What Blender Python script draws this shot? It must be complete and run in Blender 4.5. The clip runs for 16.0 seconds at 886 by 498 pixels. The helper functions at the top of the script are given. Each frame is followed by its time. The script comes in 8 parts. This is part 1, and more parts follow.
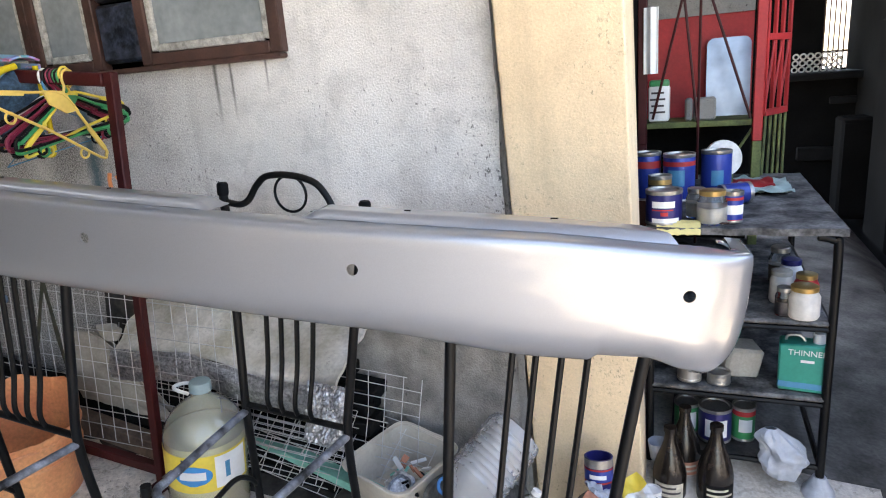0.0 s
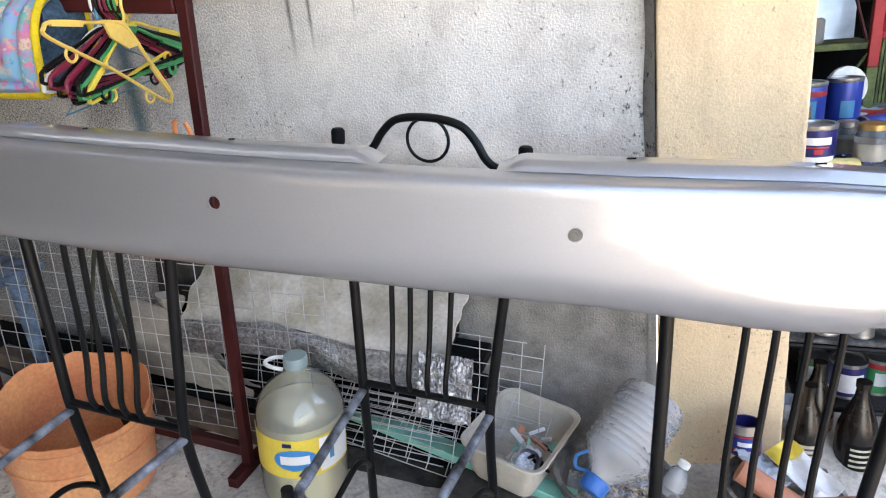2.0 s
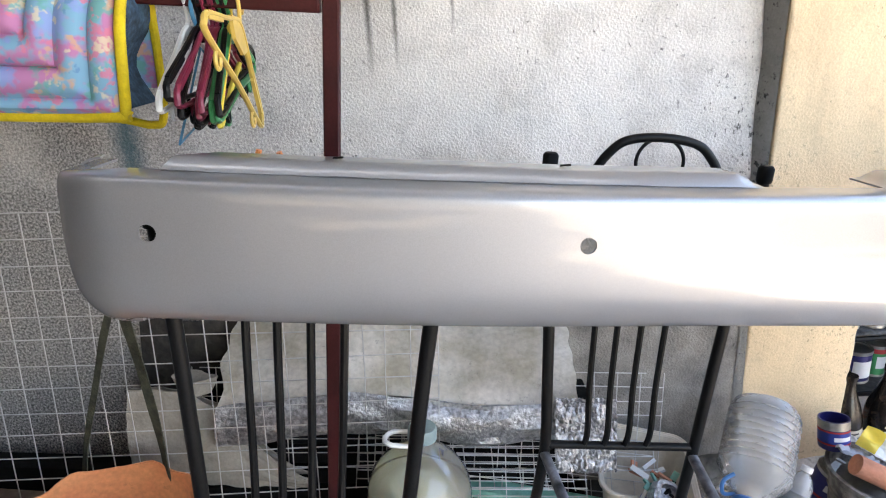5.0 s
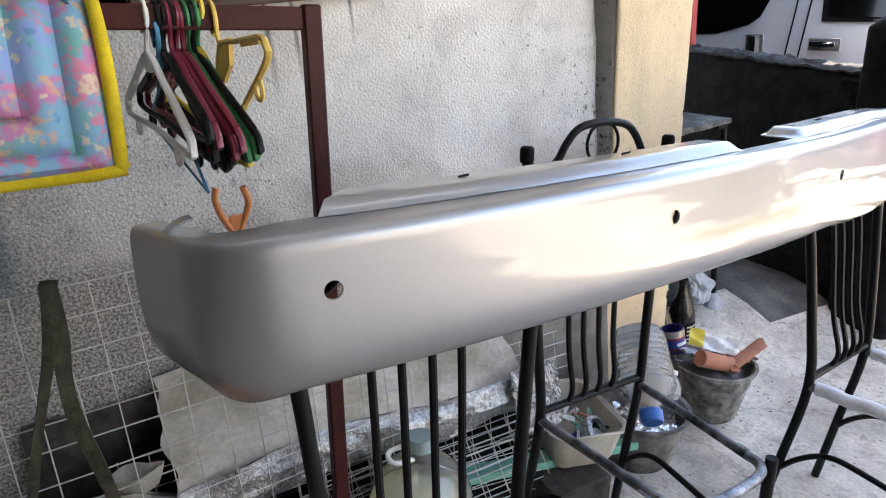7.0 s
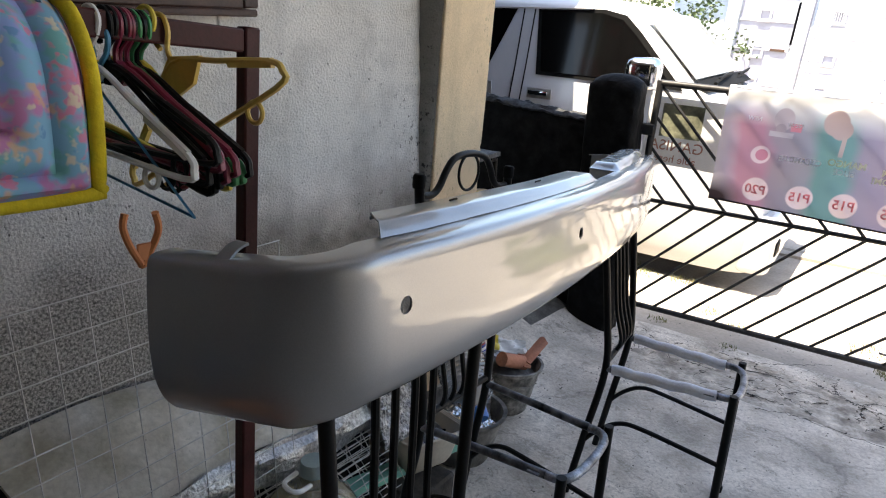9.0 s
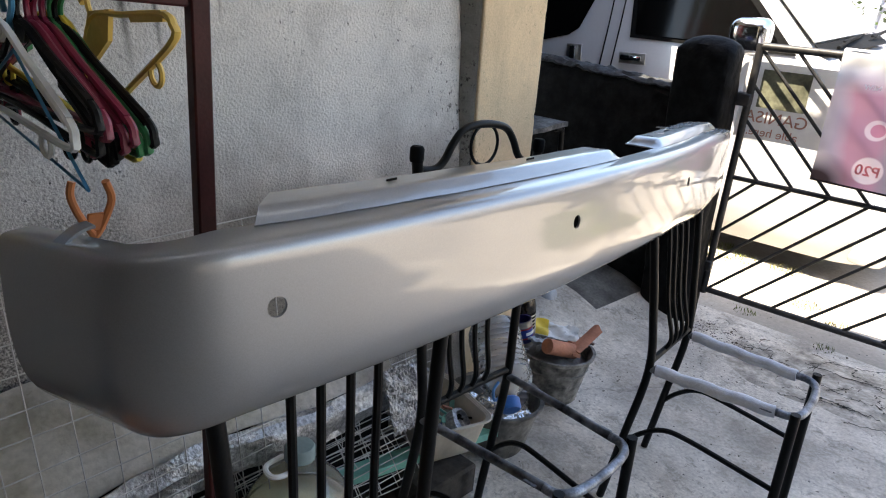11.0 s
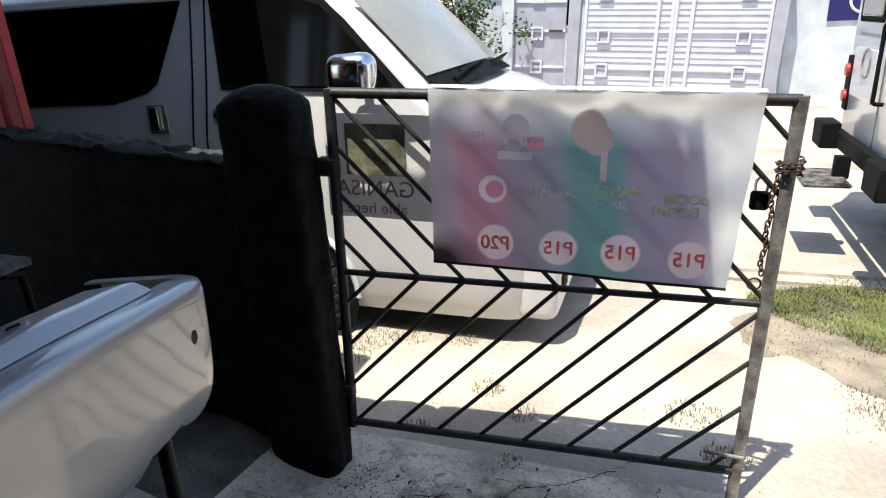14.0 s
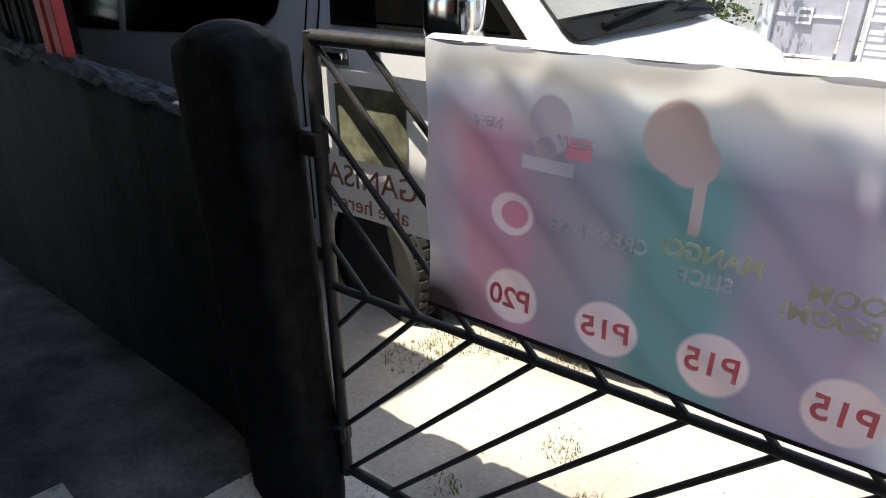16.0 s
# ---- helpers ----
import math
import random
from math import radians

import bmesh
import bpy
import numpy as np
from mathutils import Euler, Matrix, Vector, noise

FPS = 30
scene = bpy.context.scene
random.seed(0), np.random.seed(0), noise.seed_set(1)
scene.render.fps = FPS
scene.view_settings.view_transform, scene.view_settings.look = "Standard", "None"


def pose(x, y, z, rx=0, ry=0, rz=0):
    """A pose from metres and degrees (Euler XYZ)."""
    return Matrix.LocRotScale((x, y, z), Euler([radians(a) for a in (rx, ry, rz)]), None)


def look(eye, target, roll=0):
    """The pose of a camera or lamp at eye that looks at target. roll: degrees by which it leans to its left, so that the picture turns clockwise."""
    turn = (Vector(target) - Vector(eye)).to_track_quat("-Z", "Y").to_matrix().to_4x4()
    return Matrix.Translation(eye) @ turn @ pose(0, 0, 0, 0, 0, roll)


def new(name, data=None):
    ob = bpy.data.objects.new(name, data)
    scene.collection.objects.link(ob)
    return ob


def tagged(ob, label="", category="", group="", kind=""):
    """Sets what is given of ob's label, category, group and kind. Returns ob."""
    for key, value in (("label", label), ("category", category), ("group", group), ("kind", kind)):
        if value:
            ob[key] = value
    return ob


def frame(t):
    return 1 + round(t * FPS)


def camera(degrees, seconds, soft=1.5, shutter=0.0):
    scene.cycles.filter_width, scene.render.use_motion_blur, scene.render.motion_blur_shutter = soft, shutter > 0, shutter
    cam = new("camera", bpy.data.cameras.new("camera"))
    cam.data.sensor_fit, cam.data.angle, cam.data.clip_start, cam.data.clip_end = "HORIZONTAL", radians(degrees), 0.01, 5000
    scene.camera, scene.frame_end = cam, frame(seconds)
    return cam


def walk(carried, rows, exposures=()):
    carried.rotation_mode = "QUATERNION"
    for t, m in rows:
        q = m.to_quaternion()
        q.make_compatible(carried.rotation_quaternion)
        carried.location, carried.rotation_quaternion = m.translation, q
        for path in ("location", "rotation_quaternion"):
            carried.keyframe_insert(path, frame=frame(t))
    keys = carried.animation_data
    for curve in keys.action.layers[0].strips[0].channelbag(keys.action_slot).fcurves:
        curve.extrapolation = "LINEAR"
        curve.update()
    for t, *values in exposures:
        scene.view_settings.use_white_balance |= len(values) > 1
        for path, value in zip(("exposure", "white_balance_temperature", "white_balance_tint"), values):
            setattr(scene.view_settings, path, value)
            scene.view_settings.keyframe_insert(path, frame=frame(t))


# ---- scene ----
cam = camera(69.4, 16.0, soft=1.1)
PATH = [
    (0, (0.26, 1.271, 1.372), (-0.471, 3.061, 0.861), -4.5),
    (0.5, (0.128, 1.273, 1.37), (-0.614, 3.04, 0.799), -6.7),
    (1, (-0.032, 1.263, 1.357), (-0.763, 3.023, 0.748), -5.9),
    (1.5, (-0.133, 1.283, 1.36), (-0.779, 3.041, 0.659), -5.8),
    (2, (-0.186, 1.355, 1.374), (-0.847, 3.11, 0.679), -5.7),
    (2.5, (-0.331, 1.355, 1.374), (-0.996, 3.113, 0.692), -4.6),
    (3, (-0.532, 1.343, 1.398), (-1.067, 3.154, 0.739), -6.0),
    (3.2, (-0.581, 1.348, 1.395), (-1.144, 3.157, 0.755), -6.6),
    (5.5, (-1.16, 1.47, 1.391), (-1.009, 3.349, 0.721), -4.2),
    (6, (-1.25, 1.528, 1.429), (-1.028, 3.376, 0.698), -6.6),
    (6.5, (-1.436, 1.525, 1.435), (-0.9, 3.318, 0.73), -6.5),
    (7, (-1.592, 1.548, 1.453), (-0.71, 3.187, 0.722), -5.5),
    (7.5, (-1.622, 1.63, 1.462), (-0.671, 3.202, 0.672), -6.8),
    (8, (-1.725, 1.696, 1.452), (-0.53, 3.074, 0.631), -4.6),
    (8.5, (-1.871, 1.726, 1.483), (-0.371, 2.808, 0.723), -1.4),
    (9, (-1.928, 1.742, 1.485), (-0.376, 2.803, 0.803), 1.8),
    (9.2, (-1.926, 1.742, 1.485), (-0.378, 2.79, 0.775), 2.9),
    (11.3, (-1.611, 1.622, 1.467), (-0.314, 2.927, 0.684), 0.4),
    (11.5, (-1.56, 1.603, 1.471), (-0.229, 2.875, 0.689), -1.3),
    (12, (-1.383, 1.644, 1.467), (0.175, 2.682, 0.763), -0.6),
    (12.5, (-1.192, 1.707, 1.482), (0.465, 2.546, 0.741), 0.2),
    (13, (-0.912, 1.711, 1.465), (0.798, 2.517, 0.813), -2.1),
    (13.5, (-0.682, 1.709, 1.458), (1.055, 2.505, 0.868), -3.6),
    (14, (-0.417, 1.732, 1.409), (1.353, 2.369, 0.729), -3.0),
    (14.5, (-0.157, 1.582, 1.423), (1.625, 2.199, 0.756), -4.2),
    (15, (0.092, 1.564, 1.292), (1.909, 2.052, 0.614), -2.6),
    (15.5, (0.304, 1.552, 1.333), (1.893, 2.471, 0.538), -5.0),
    (16, (0.478, 1.591, 1.34), (1.855, 2.792, 0.527), -1.9),
]
# seconds, stops, white balance
EXPOSURES = [(0, 3.25, 7600, 13), (3, 3.56, 7700, 13), (6, 3.5, 7700, 13), (7, 3.22, 7700, 13), (8, 2.74, 7700, 12), (9, 2.17, 7500, 11), (11.5, 2.34, 7350, 11), (12, 2.0, 7150, 11), (12.5, 1.42, 6950, 11), (13.5, 1.0, 6750, 10), (14, 0.92, 6750, 8), (15, 0.66, 6900, 8), (16, 1.1, 6950, 8)]
# the yard slopes down to the street: SLOPE takes places on its floor into the upright world
SLOPE = pose(0, 0, 0, 0, 5.8, 0)
walk(cam, [(t, look(eye, target, roll)) for t, eye, target, roll in PATH], exposures=EXPOSURES)

# ---- world, sun, exposure ----
LIGHT = Vector((0.32, -0.14, -1.0)).normalized()
world = bpy.data.worlds.new("world")
scene.world = world
world.use_nodes = True
sky = world.node_tree.nodes.new("ShaderNodeTexSky")
sky.sky_type, sky.sun_disc = "NISHITA", False
sky.sun_elevation = math.asin(-LIGHT.z)
sky.sun_rotation = math.atan2(-LIGHT.x, -LIGHT.y)
bg = world.node_tree.nodes["Background"]
bg.inputs[1].default_value = 0.15
world.node_tree.links.new(sky.outputs[0], bg.inputs[0])
sun = new("sun", bpy.data.lights.new("sun", "SUN"))
sun.data.energy, sun.data.angle, sun.data.color = 4.5, radians(0.5), (1.0, 0.95, 0.86)
sun.matrix_world = Matrix.Translation((0, 0, 8)) @ LIGHT.to_track_quat("-Z", "Y").to_matrix().to_4x4()


# ---- materials ----
def mat(name, col, rough=0.6, metal=0.0, var=0.25, scale=9.0, bump=0.15, bscale=120.0, dark=None, coat=0.0, spec=0.5, spots=0.0, random_tint=0.0):
    """A surface with stains at one scale, grain at another, and optional dark pits."""
    m = bpy.data.materials.new(name)
    m.use_nodes = True
    nt = m.node_tree
    b = nt.nodes["Principled BSDF"]
    b.inputs["Roughness"].default_value, b.inputs["Metallic"].default_value = rough, metal
    b.inputs["Coat Weight"].default_value, b.inputs["Specular IOR Level"].default_value = coat, spec
    tc = nt.nodes.new("ShaderNodeTexCoord")
    n1, n2 = nt.nodes.new("ShaderNodeTexNoise"), nt.nodes.new("ShaderNodeTexNoise")
    n1.inputs["Scale"].default_value, n1.inputs["Detail"].default_value = scale, 6
    n2.inputs["Scale"].default_value, n2.inputs["Detail"].default_value = bscale, 4
    nt.links.new(tc.outputs["Object"], n1.inputs["Vector"])
    nt.links.new(tc.outputs["Object"], n2.inputs["Vector"])
    ramp = nt.nodes.new("ShaderNodeValToRGB")
    low = dark or tuple(c * (1 - var) for c in col)
    ramp.color_ramp.elements[0].position, ramp.color_ramp.elements[1].position = 0.33, 0.68
    ramp.color_ramp.elements[0].color, ramp.color_ramp.elements[1].color = (*low, 1), (*(min(1, c * (1 + var * 0.35)) for c in col), 1)
    nt.links.new(n1.outputs["Fac"], ramp.inputs["Fac"])
    out = ramp.outputs["Color"]
    grain = nt.nodes.new("ShaderNodeMix")
    grain.data_type, grain.blend_type = "RGBA", "MULTIPLY"
    g = nt.nodes.new("ShaderNodeMapRange")
    g.inputs["From Min"].default_value, g.inputs["From Max"].default_value = 0.3, 0.7
    g.inputs["To Min"].default_value = 1 - var * 0.6
    nt.links.new(n2.outputs["Fac"], g.inputs["Value"])
    grain.inputs["Factor"].default_value = 1
    nt.links.new(out, grain.inputs["A"])
    nt.links.new(g.outputs["Result"], grain.inputs["B"])
    out = grain.outputs["Result"]
    if spots:
        # irregular pits that come in drifts
        v, k = nt.nodes.new("ShaderNodeTexNoise"), nt.nodes.new("ShaderNodeTexNoise")
        v.inputs["Scale"].default_value, v.inputs["Detail"].default_value, v.inputs["Roughness"].default_value = 42, 8, 0.78
        k.inputs["Scale"].default_value, k.inputs["Detail"].default_value = 3.1, 4
        add, r2 = nt.nodes.new("ShaderNodeMath"), nt.nodes.new("ShaderNodeMapRange")
        add.operation = "MULTIPLY_ADD"
        add.inputs[1].default_value = 0.25
        for q in (v, k):
            nt.links.new(tc.outputs["Object"], q.inputs["Vector"])
        nt.links.new(k.outputs["Fac"], add.inputs[0])
        nt.links.new(v.outputs["Fac"], add.inputs[2])
        r2.inputs["From Min"].default_value, r2.inputs["From Max"].default_value = 0.715, 0.765
        r2.inputs["To Max"].default_value = spots
        nt.links.new(add.outputs[0], r2.inputs["Value"])
        mx = nt.nodes.new("ShaderNodeMix")
        mx.data_type = "RGBA"
        mx.inputs["B"].default_value = (*(c * 0.2 for c in col), 1)
        nt.links.new(r2.outputs["Result"], mx.inputs["Factor"])
        nt.links.new(out, mx.inputs["A"])
        out = mx.outputs["Result"]
    if random_tint:
        oi, hs = nt.nodes.new("ShaderNodeObjectInfo"), nt.nodes.new("ShaderNodeHueSaturation")
        mr = nt.nodes.new("ShaderNodeMapRange")
        mr.inputs["To Min"].default_value, mr.inputs["To Max"].default_value = 1 - random_tint, 1 + random_tint
        nt.links.new(oi.outputs["Random"], mr.inputs["Value"])
        nt.links.new(mr.outputs["Result"], hs.inputs["Value"])
        nt.links.new(out, hs.inputs["Color"])
        out = hs.outputs["Color"]
    nt.links.new(out, b.inputs["Base Color"])
    if bump:
        bn = nt.nodes.new("ShaderNodeBump")
        bn.inputs["Strength"].default_value, bn.inputs["Distance"].default_value = bump, 0.004
        nt.links.new(n2.outputs["Fac"], bn.inputs["Height"])
        nt.links.new(bn.outputs["Normal"], b.inputs["Normal"])
    return m


def clear(name, col, rough=0.05, trans=1.0, ior=1.45, crumple=0.0, coat=0.0):
    m = bpy.data.materials.new(name)
    m.use_nodes = True
    b = m.node_tree.nodes["Principled BSDF"]
    b.inputs["Base Color"].default_value = (*col, 1)
    b.inputs["Roughness"].default_value, b.inputs["Transmission Weight"].default_value, b.inputs["IOR"].default_value = rough, trans, ior
    b.inputs["Coat Weight"].default_value, b.inputs["Coat Roughness"].default_value = coat, 0.04
    if crumple:
        nt = m.node_tree
        tc, n, bn = nt.nodes.new("ShaderNodeTexCoord"), nt.nodes.new("ShaderNodeTexNoise"), nt.nodes.new("ShaderNodeBump")
        n.inputs["Scale"].default_value, n.inputs["Detail"].default_value = 38, 3
        nt.links.new(tc.outputs["Object"], n.inputs["Vector"])
        bn.inputs["Strength"].default_value, bn.inputs["Distance"].default_value = crumple, 0.01
        nt.links.new(n.outputs["Fac"], bn.inputs["Height"])
        nt.links.new(bn.outputs["Normal"], b.inputs["Normal"])
    return m


def film_mat(name, milk=0.08, crumple=0.5, scale=38):
    """Thin clear plastic: see-through, with glints on its creases."""
    m = bpy.data.materials.new(name)
    m.use_nodes = True
    nt = m.node_tree
    nt.nodes.remove(nt.nodes["Principled BSDF"])
    out = nt.nodes["Material Output"]
    tc, n, bn = nt.nodes.new("ShaderNodeTexCoord"), nt.nodes.new("ShaderNodeTexNoise"), nt.nodes.new("ShaderNodeBump")
    n.inputs["Scale"].default_value, n.inputs["Detail"].default_value = scale, 3
    nt.links.new(tc.outputs["Object"], n.inputs["Vector"])
    bn.inputs["Strength"].default_value, bn.inputs["Distance"].default_value = crumple, 0.01
    nt.links.new(n.outputs["Fac"], bn.inputs["Height"])
    see, gloss, haze, fr = nt.nodes.new("ShaderNodeBsdfTransparent"), nt.nodes.new("ShaderNodeBsdfGlossy"), nt.nodes.new("ShaderNodeBsdfDiffuse"), nt.nodes.new("ShaderNodeFresnel")
    see.inputs["Color"].default_value = (0.95, 0.96, 0.97, 1)
    haze.inputs["Color"].default_value = (0.85, 0.87, 0.9, 1)
    gloss.inputs["Roughness"].default_value = 0.09
    fr.inputs["IOR"].default_value = 1.75
    nt.links.new(bn.outputs["Normal"], gloss.inputs["Normal"])
    nt.links.new(bn.outputs["Normal"], fr.inputs["Normal"])
    a, b = nt.nodes.new("ShaderNodeMixShader"), nt.nodes.new("ShaderNodeMixShader")
    a.inputs[0].default_value = milk
    nt.links.new(see.outputs[0], a.inputs[1])
    nt.links.new(haze.outputs[0], a.inputs[2])
    nt.links.new(fr.outputs[0], b.inputs[0])
    nt.links.new(a.outputs[0], b.inputs[1])
    nt.links.new(gloss.outputs[0], b.inputs[2])
    nt.links.new(b.outputs[0], out.inputs["Surface"])
    return m


def plaster_mat(name, col, pit=0.5, streak=0.5, bare=None, drips=(), speck=1.0, relief=0.004):
    """Old painted cement: cloudy stains, fine dark pits, faint runs from above."""
    m = mat(name, col, 0.9, 0, 0.22, 2.3, 0.5 if relief < 0.005 else 0.8, 160 if relief < 0.005 else 150, spots=pit, spec=0.2)
    nt = m.node_tree
    next(n for n in nt.nodes if n.type == "BUMP").inputs["Distance"].default_value = relief
    b = nt.nodes["Principled BSDF"]
    src = b.inputs["Base Color"].links[0].from_socket
    tc, mp, n = nt.nodes.new("ShaderNodeTexCoord"), nt.nodes.new("ShaderNodeMapping"), nt.nodes.new("ShaderNodeTexNoise")
    mp.inputs["Scale"].default_value = (9, 9, 0.7)
    n.inputs["Scale"].default_value, n.inputs["Detail"].default_value = 1.0, 5
    nt.links.new(tc.outputs["Object"], mp.inputs["Vector"])
    nt.links.new(mp.outputs["Vector"], n.inputs["Vector"])
    r = nt.nodes.new("ShaderNodeMapRange")
    r.inputs["From Min"].default_value, r.inputs["From Max"].default_value, r.inputs["To Max"].default_value = 0.56, 0.78, streak
    nt.links.new(n.outputs["Fac"], r.inputs["Value"])
    mx = nt.nodes.new("ShaderNodeMix")
    mx.data_type = "RGBA"
    mx.inputs["B"].default_value = (*(c * 0.5 for c in col), 1)
    nt.links.new(r.outputs["Result"], mx.inputs["Factor"])
    nt.links.new(src, mx.inputs["A"])
    out = mx.outputs["Result"]
    # rubbed, sooty smudges and fine speckle
    for size, lo, hi, deep, tone in ((7.0, 0.48, 0.67, 0.62 * pit, 0.42), (75.0, 0.57, 0.70, 0.6 * pit, 0.35), (135.0, 0.58, 0.66, 0.38 * pit * speck, 0.22)):
        sn, sr, sm = nt.nodes.new("ShaderNodeTexNoise"), nt.nodes.new("ShaderNodeMapRange"), nt.nodes.new("ShaderNodeMix")
        sn.inputs["Scale"].default_value, sn.inputs["Detail"].default_value, sn.inputs["Roughness"].default_value = size, 8 if size < 100 else 3, 0.68
        sn.inputs["Distortion"].default_value = 0.4
        nt.links.new(tc.outputs["Object"], sn.inputs["Vector"])
        sr.inputs["From Min"].default_value, sr.inputs["From Max"].default_value, sr.inputs["To Max"].default_value = lo, hi, deep
        nt.links.new(sn.outputs["Fac"], sr.inputs["Value"])
        sm.data_type = "RGBA"
        sm.inputs["B"].default_value = (*(c * tone for c in col), 1)
        share = sr.outputs["Result"]
        if size > 100:
            # the dirt-filled pits come in drifts
            dn, dr, dm = nt.nodes.new("ShaderNodeTexNoise"), nt.nodes.new("ShaderNodeMapRange"), nt.nodes.new("ShaderNodeMath")
            dn.inputs["Scale"].default_value, dn.inputs["Detail"].default_value = 2.4, 5
            nt.links.new(tc.outputs["Object"], dn.inputs["Vector"])
            dr.inputs["From Min"].default_value, dr.inputs["From Max"].default_value, dr.inputs["To Min"].default_value = 0.40, 0.60, 0.15
            nt.links.new(dn.outputs["Fac"], dr.inputs["Value"])
            dm.operation = "MULTIPLY"
            nt.links.new(share, dm.inputs[0])
            nt.links.new(dr.outputs["Result"], dm.inputs[1])
            share = dm.outputs[0]
        nt.links.new(share, sm.inputs["Factor"])
        nt.links.new(out, sm.inputs["A"])
        out = sm.outputs["Result"]
    # sparse black pits, longer than wide, lying in drifts
    pm, pw, field, fr, add2, hole, pk = (nt.nodes.new(k) for k in ("ShaderNodeMapping", "ShaderNodeTexNoise", "ShaderNodeTexNoise", "ShaderNodeMapRange", "ShaderNodeMath", "ShaderNodeMapRange", "ShaderNodeMix"))
    pm.inputs["Scale"].default_value, pm.inputs["Rotation"].default_value = (84, 60, 50), (0, 0.35, 0)
    pw.inputs["Scale"].default_value, pw.inputs["Detail"].default_value, pw.inputs["Roughness"].default_value = 1.0, 3, 0.6
    nt.links.new(tc.outputs["Object"], pm.inputs["Vector"])
    nt.links.new(pm.outputs["Vector"], pw.inputs["Vector"])
    field.inputs["Scale"].default_value, field.inputs["Detail"].default_value = 3.1, 4
    nt.links.new(tc.outputs["Object"], field.inputs["Vector"])
    fr.inputs["From Min"].default_value, fr.inputs["From Max"].default_value = 0.36, 0.66
    fr.inputs["To Min"].default_value, fr.inputs["To Max"].default_value = -0.10, 0.05
    nt.links.new(field.outputs["Fac"], fr.inputs["Value"])
    add2.operation = "ADD"
    nt.links.new(pw.outputs["Fac"], add2.inputs[0])
    nt.links.new(fr.outputs["Result"], add2.inputs[1])
    hole.inputs["From Min"].default_value, hole.inputs["From Max"].default_value = 0.635, 0.70
    hole.inputs["To Max"].default_value = min(1.0, 1.4 * pit)
    nt.links.new(add2.outputs[0], hole.inputs["Value"])
    pk.data_type = "RGBA"
    pk.inputs["B"].default_value = (*(c * 0.14 for c in col), 1)
    nt.links.new(hole.outputs["Result"], pk.inputs["Factor"])
    nt.links.new(out, pk.inputs["A"])
    out = pk.outputs["Result"]
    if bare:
        # the paint has gone from the foot of the wall up to an uneven line, leaving grey cement, drawn darker for the
        # dim light there
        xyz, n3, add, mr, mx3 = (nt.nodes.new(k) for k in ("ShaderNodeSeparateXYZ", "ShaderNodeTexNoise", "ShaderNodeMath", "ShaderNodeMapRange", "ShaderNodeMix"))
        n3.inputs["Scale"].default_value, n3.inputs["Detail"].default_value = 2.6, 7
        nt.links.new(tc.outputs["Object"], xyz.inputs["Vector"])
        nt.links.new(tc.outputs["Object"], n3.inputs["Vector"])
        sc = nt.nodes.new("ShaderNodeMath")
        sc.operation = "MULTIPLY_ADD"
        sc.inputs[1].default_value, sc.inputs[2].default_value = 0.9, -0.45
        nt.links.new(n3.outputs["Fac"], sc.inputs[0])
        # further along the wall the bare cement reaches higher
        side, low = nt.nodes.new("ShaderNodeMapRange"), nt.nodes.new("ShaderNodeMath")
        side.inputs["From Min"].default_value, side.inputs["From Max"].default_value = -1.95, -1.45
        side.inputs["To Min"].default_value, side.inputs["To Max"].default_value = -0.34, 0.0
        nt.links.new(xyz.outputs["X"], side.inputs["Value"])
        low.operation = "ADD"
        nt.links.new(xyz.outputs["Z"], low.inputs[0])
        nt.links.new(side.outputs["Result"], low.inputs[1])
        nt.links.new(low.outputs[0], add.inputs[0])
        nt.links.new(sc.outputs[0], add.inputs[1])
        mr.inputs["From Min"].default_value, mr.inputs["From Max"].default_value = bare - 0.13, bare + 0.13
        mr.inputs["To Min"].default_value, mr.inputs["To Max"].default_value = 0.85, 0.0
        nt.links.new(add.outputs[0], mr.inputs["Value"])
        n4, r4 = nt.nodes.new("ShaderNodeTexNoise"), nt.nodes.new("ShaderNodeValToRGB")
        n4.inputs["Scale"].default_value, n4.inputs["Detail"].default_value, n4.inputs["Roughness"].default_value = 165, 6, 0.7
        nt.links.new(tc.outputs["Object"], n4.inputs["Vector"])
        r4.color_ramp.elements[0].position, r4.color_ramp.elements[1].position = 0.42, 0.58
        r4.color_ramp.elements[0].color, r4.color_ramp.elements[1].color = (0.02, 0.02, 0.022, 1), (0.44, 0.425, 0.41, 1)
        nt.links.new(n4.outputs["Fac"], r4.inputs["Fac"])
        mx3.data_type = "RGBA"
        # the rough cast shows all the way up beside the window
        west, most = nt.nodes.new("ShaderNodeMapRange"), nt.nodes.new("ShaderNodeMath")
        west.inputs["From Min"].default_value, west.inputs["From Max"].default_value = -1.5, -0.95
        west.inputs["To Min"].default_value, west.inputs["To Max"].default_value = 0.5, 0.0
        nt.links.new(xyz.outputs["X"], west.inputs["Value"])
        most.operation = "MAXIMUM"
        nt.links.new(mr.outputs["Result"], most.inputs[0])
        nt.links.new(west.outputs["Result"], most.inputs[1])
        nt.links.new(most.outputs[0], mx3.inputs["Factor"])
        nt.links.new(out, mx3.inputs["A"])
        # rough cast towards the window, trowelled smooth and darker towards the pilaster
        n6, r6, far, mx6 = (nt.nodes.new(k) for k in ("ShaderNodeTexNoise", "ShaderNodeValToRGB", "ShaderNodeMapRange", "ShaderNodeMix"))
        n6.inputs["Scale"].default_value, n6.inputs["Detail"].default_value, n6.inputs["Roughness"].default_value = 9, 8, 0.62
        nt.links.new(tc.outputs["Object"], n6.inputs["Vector"])
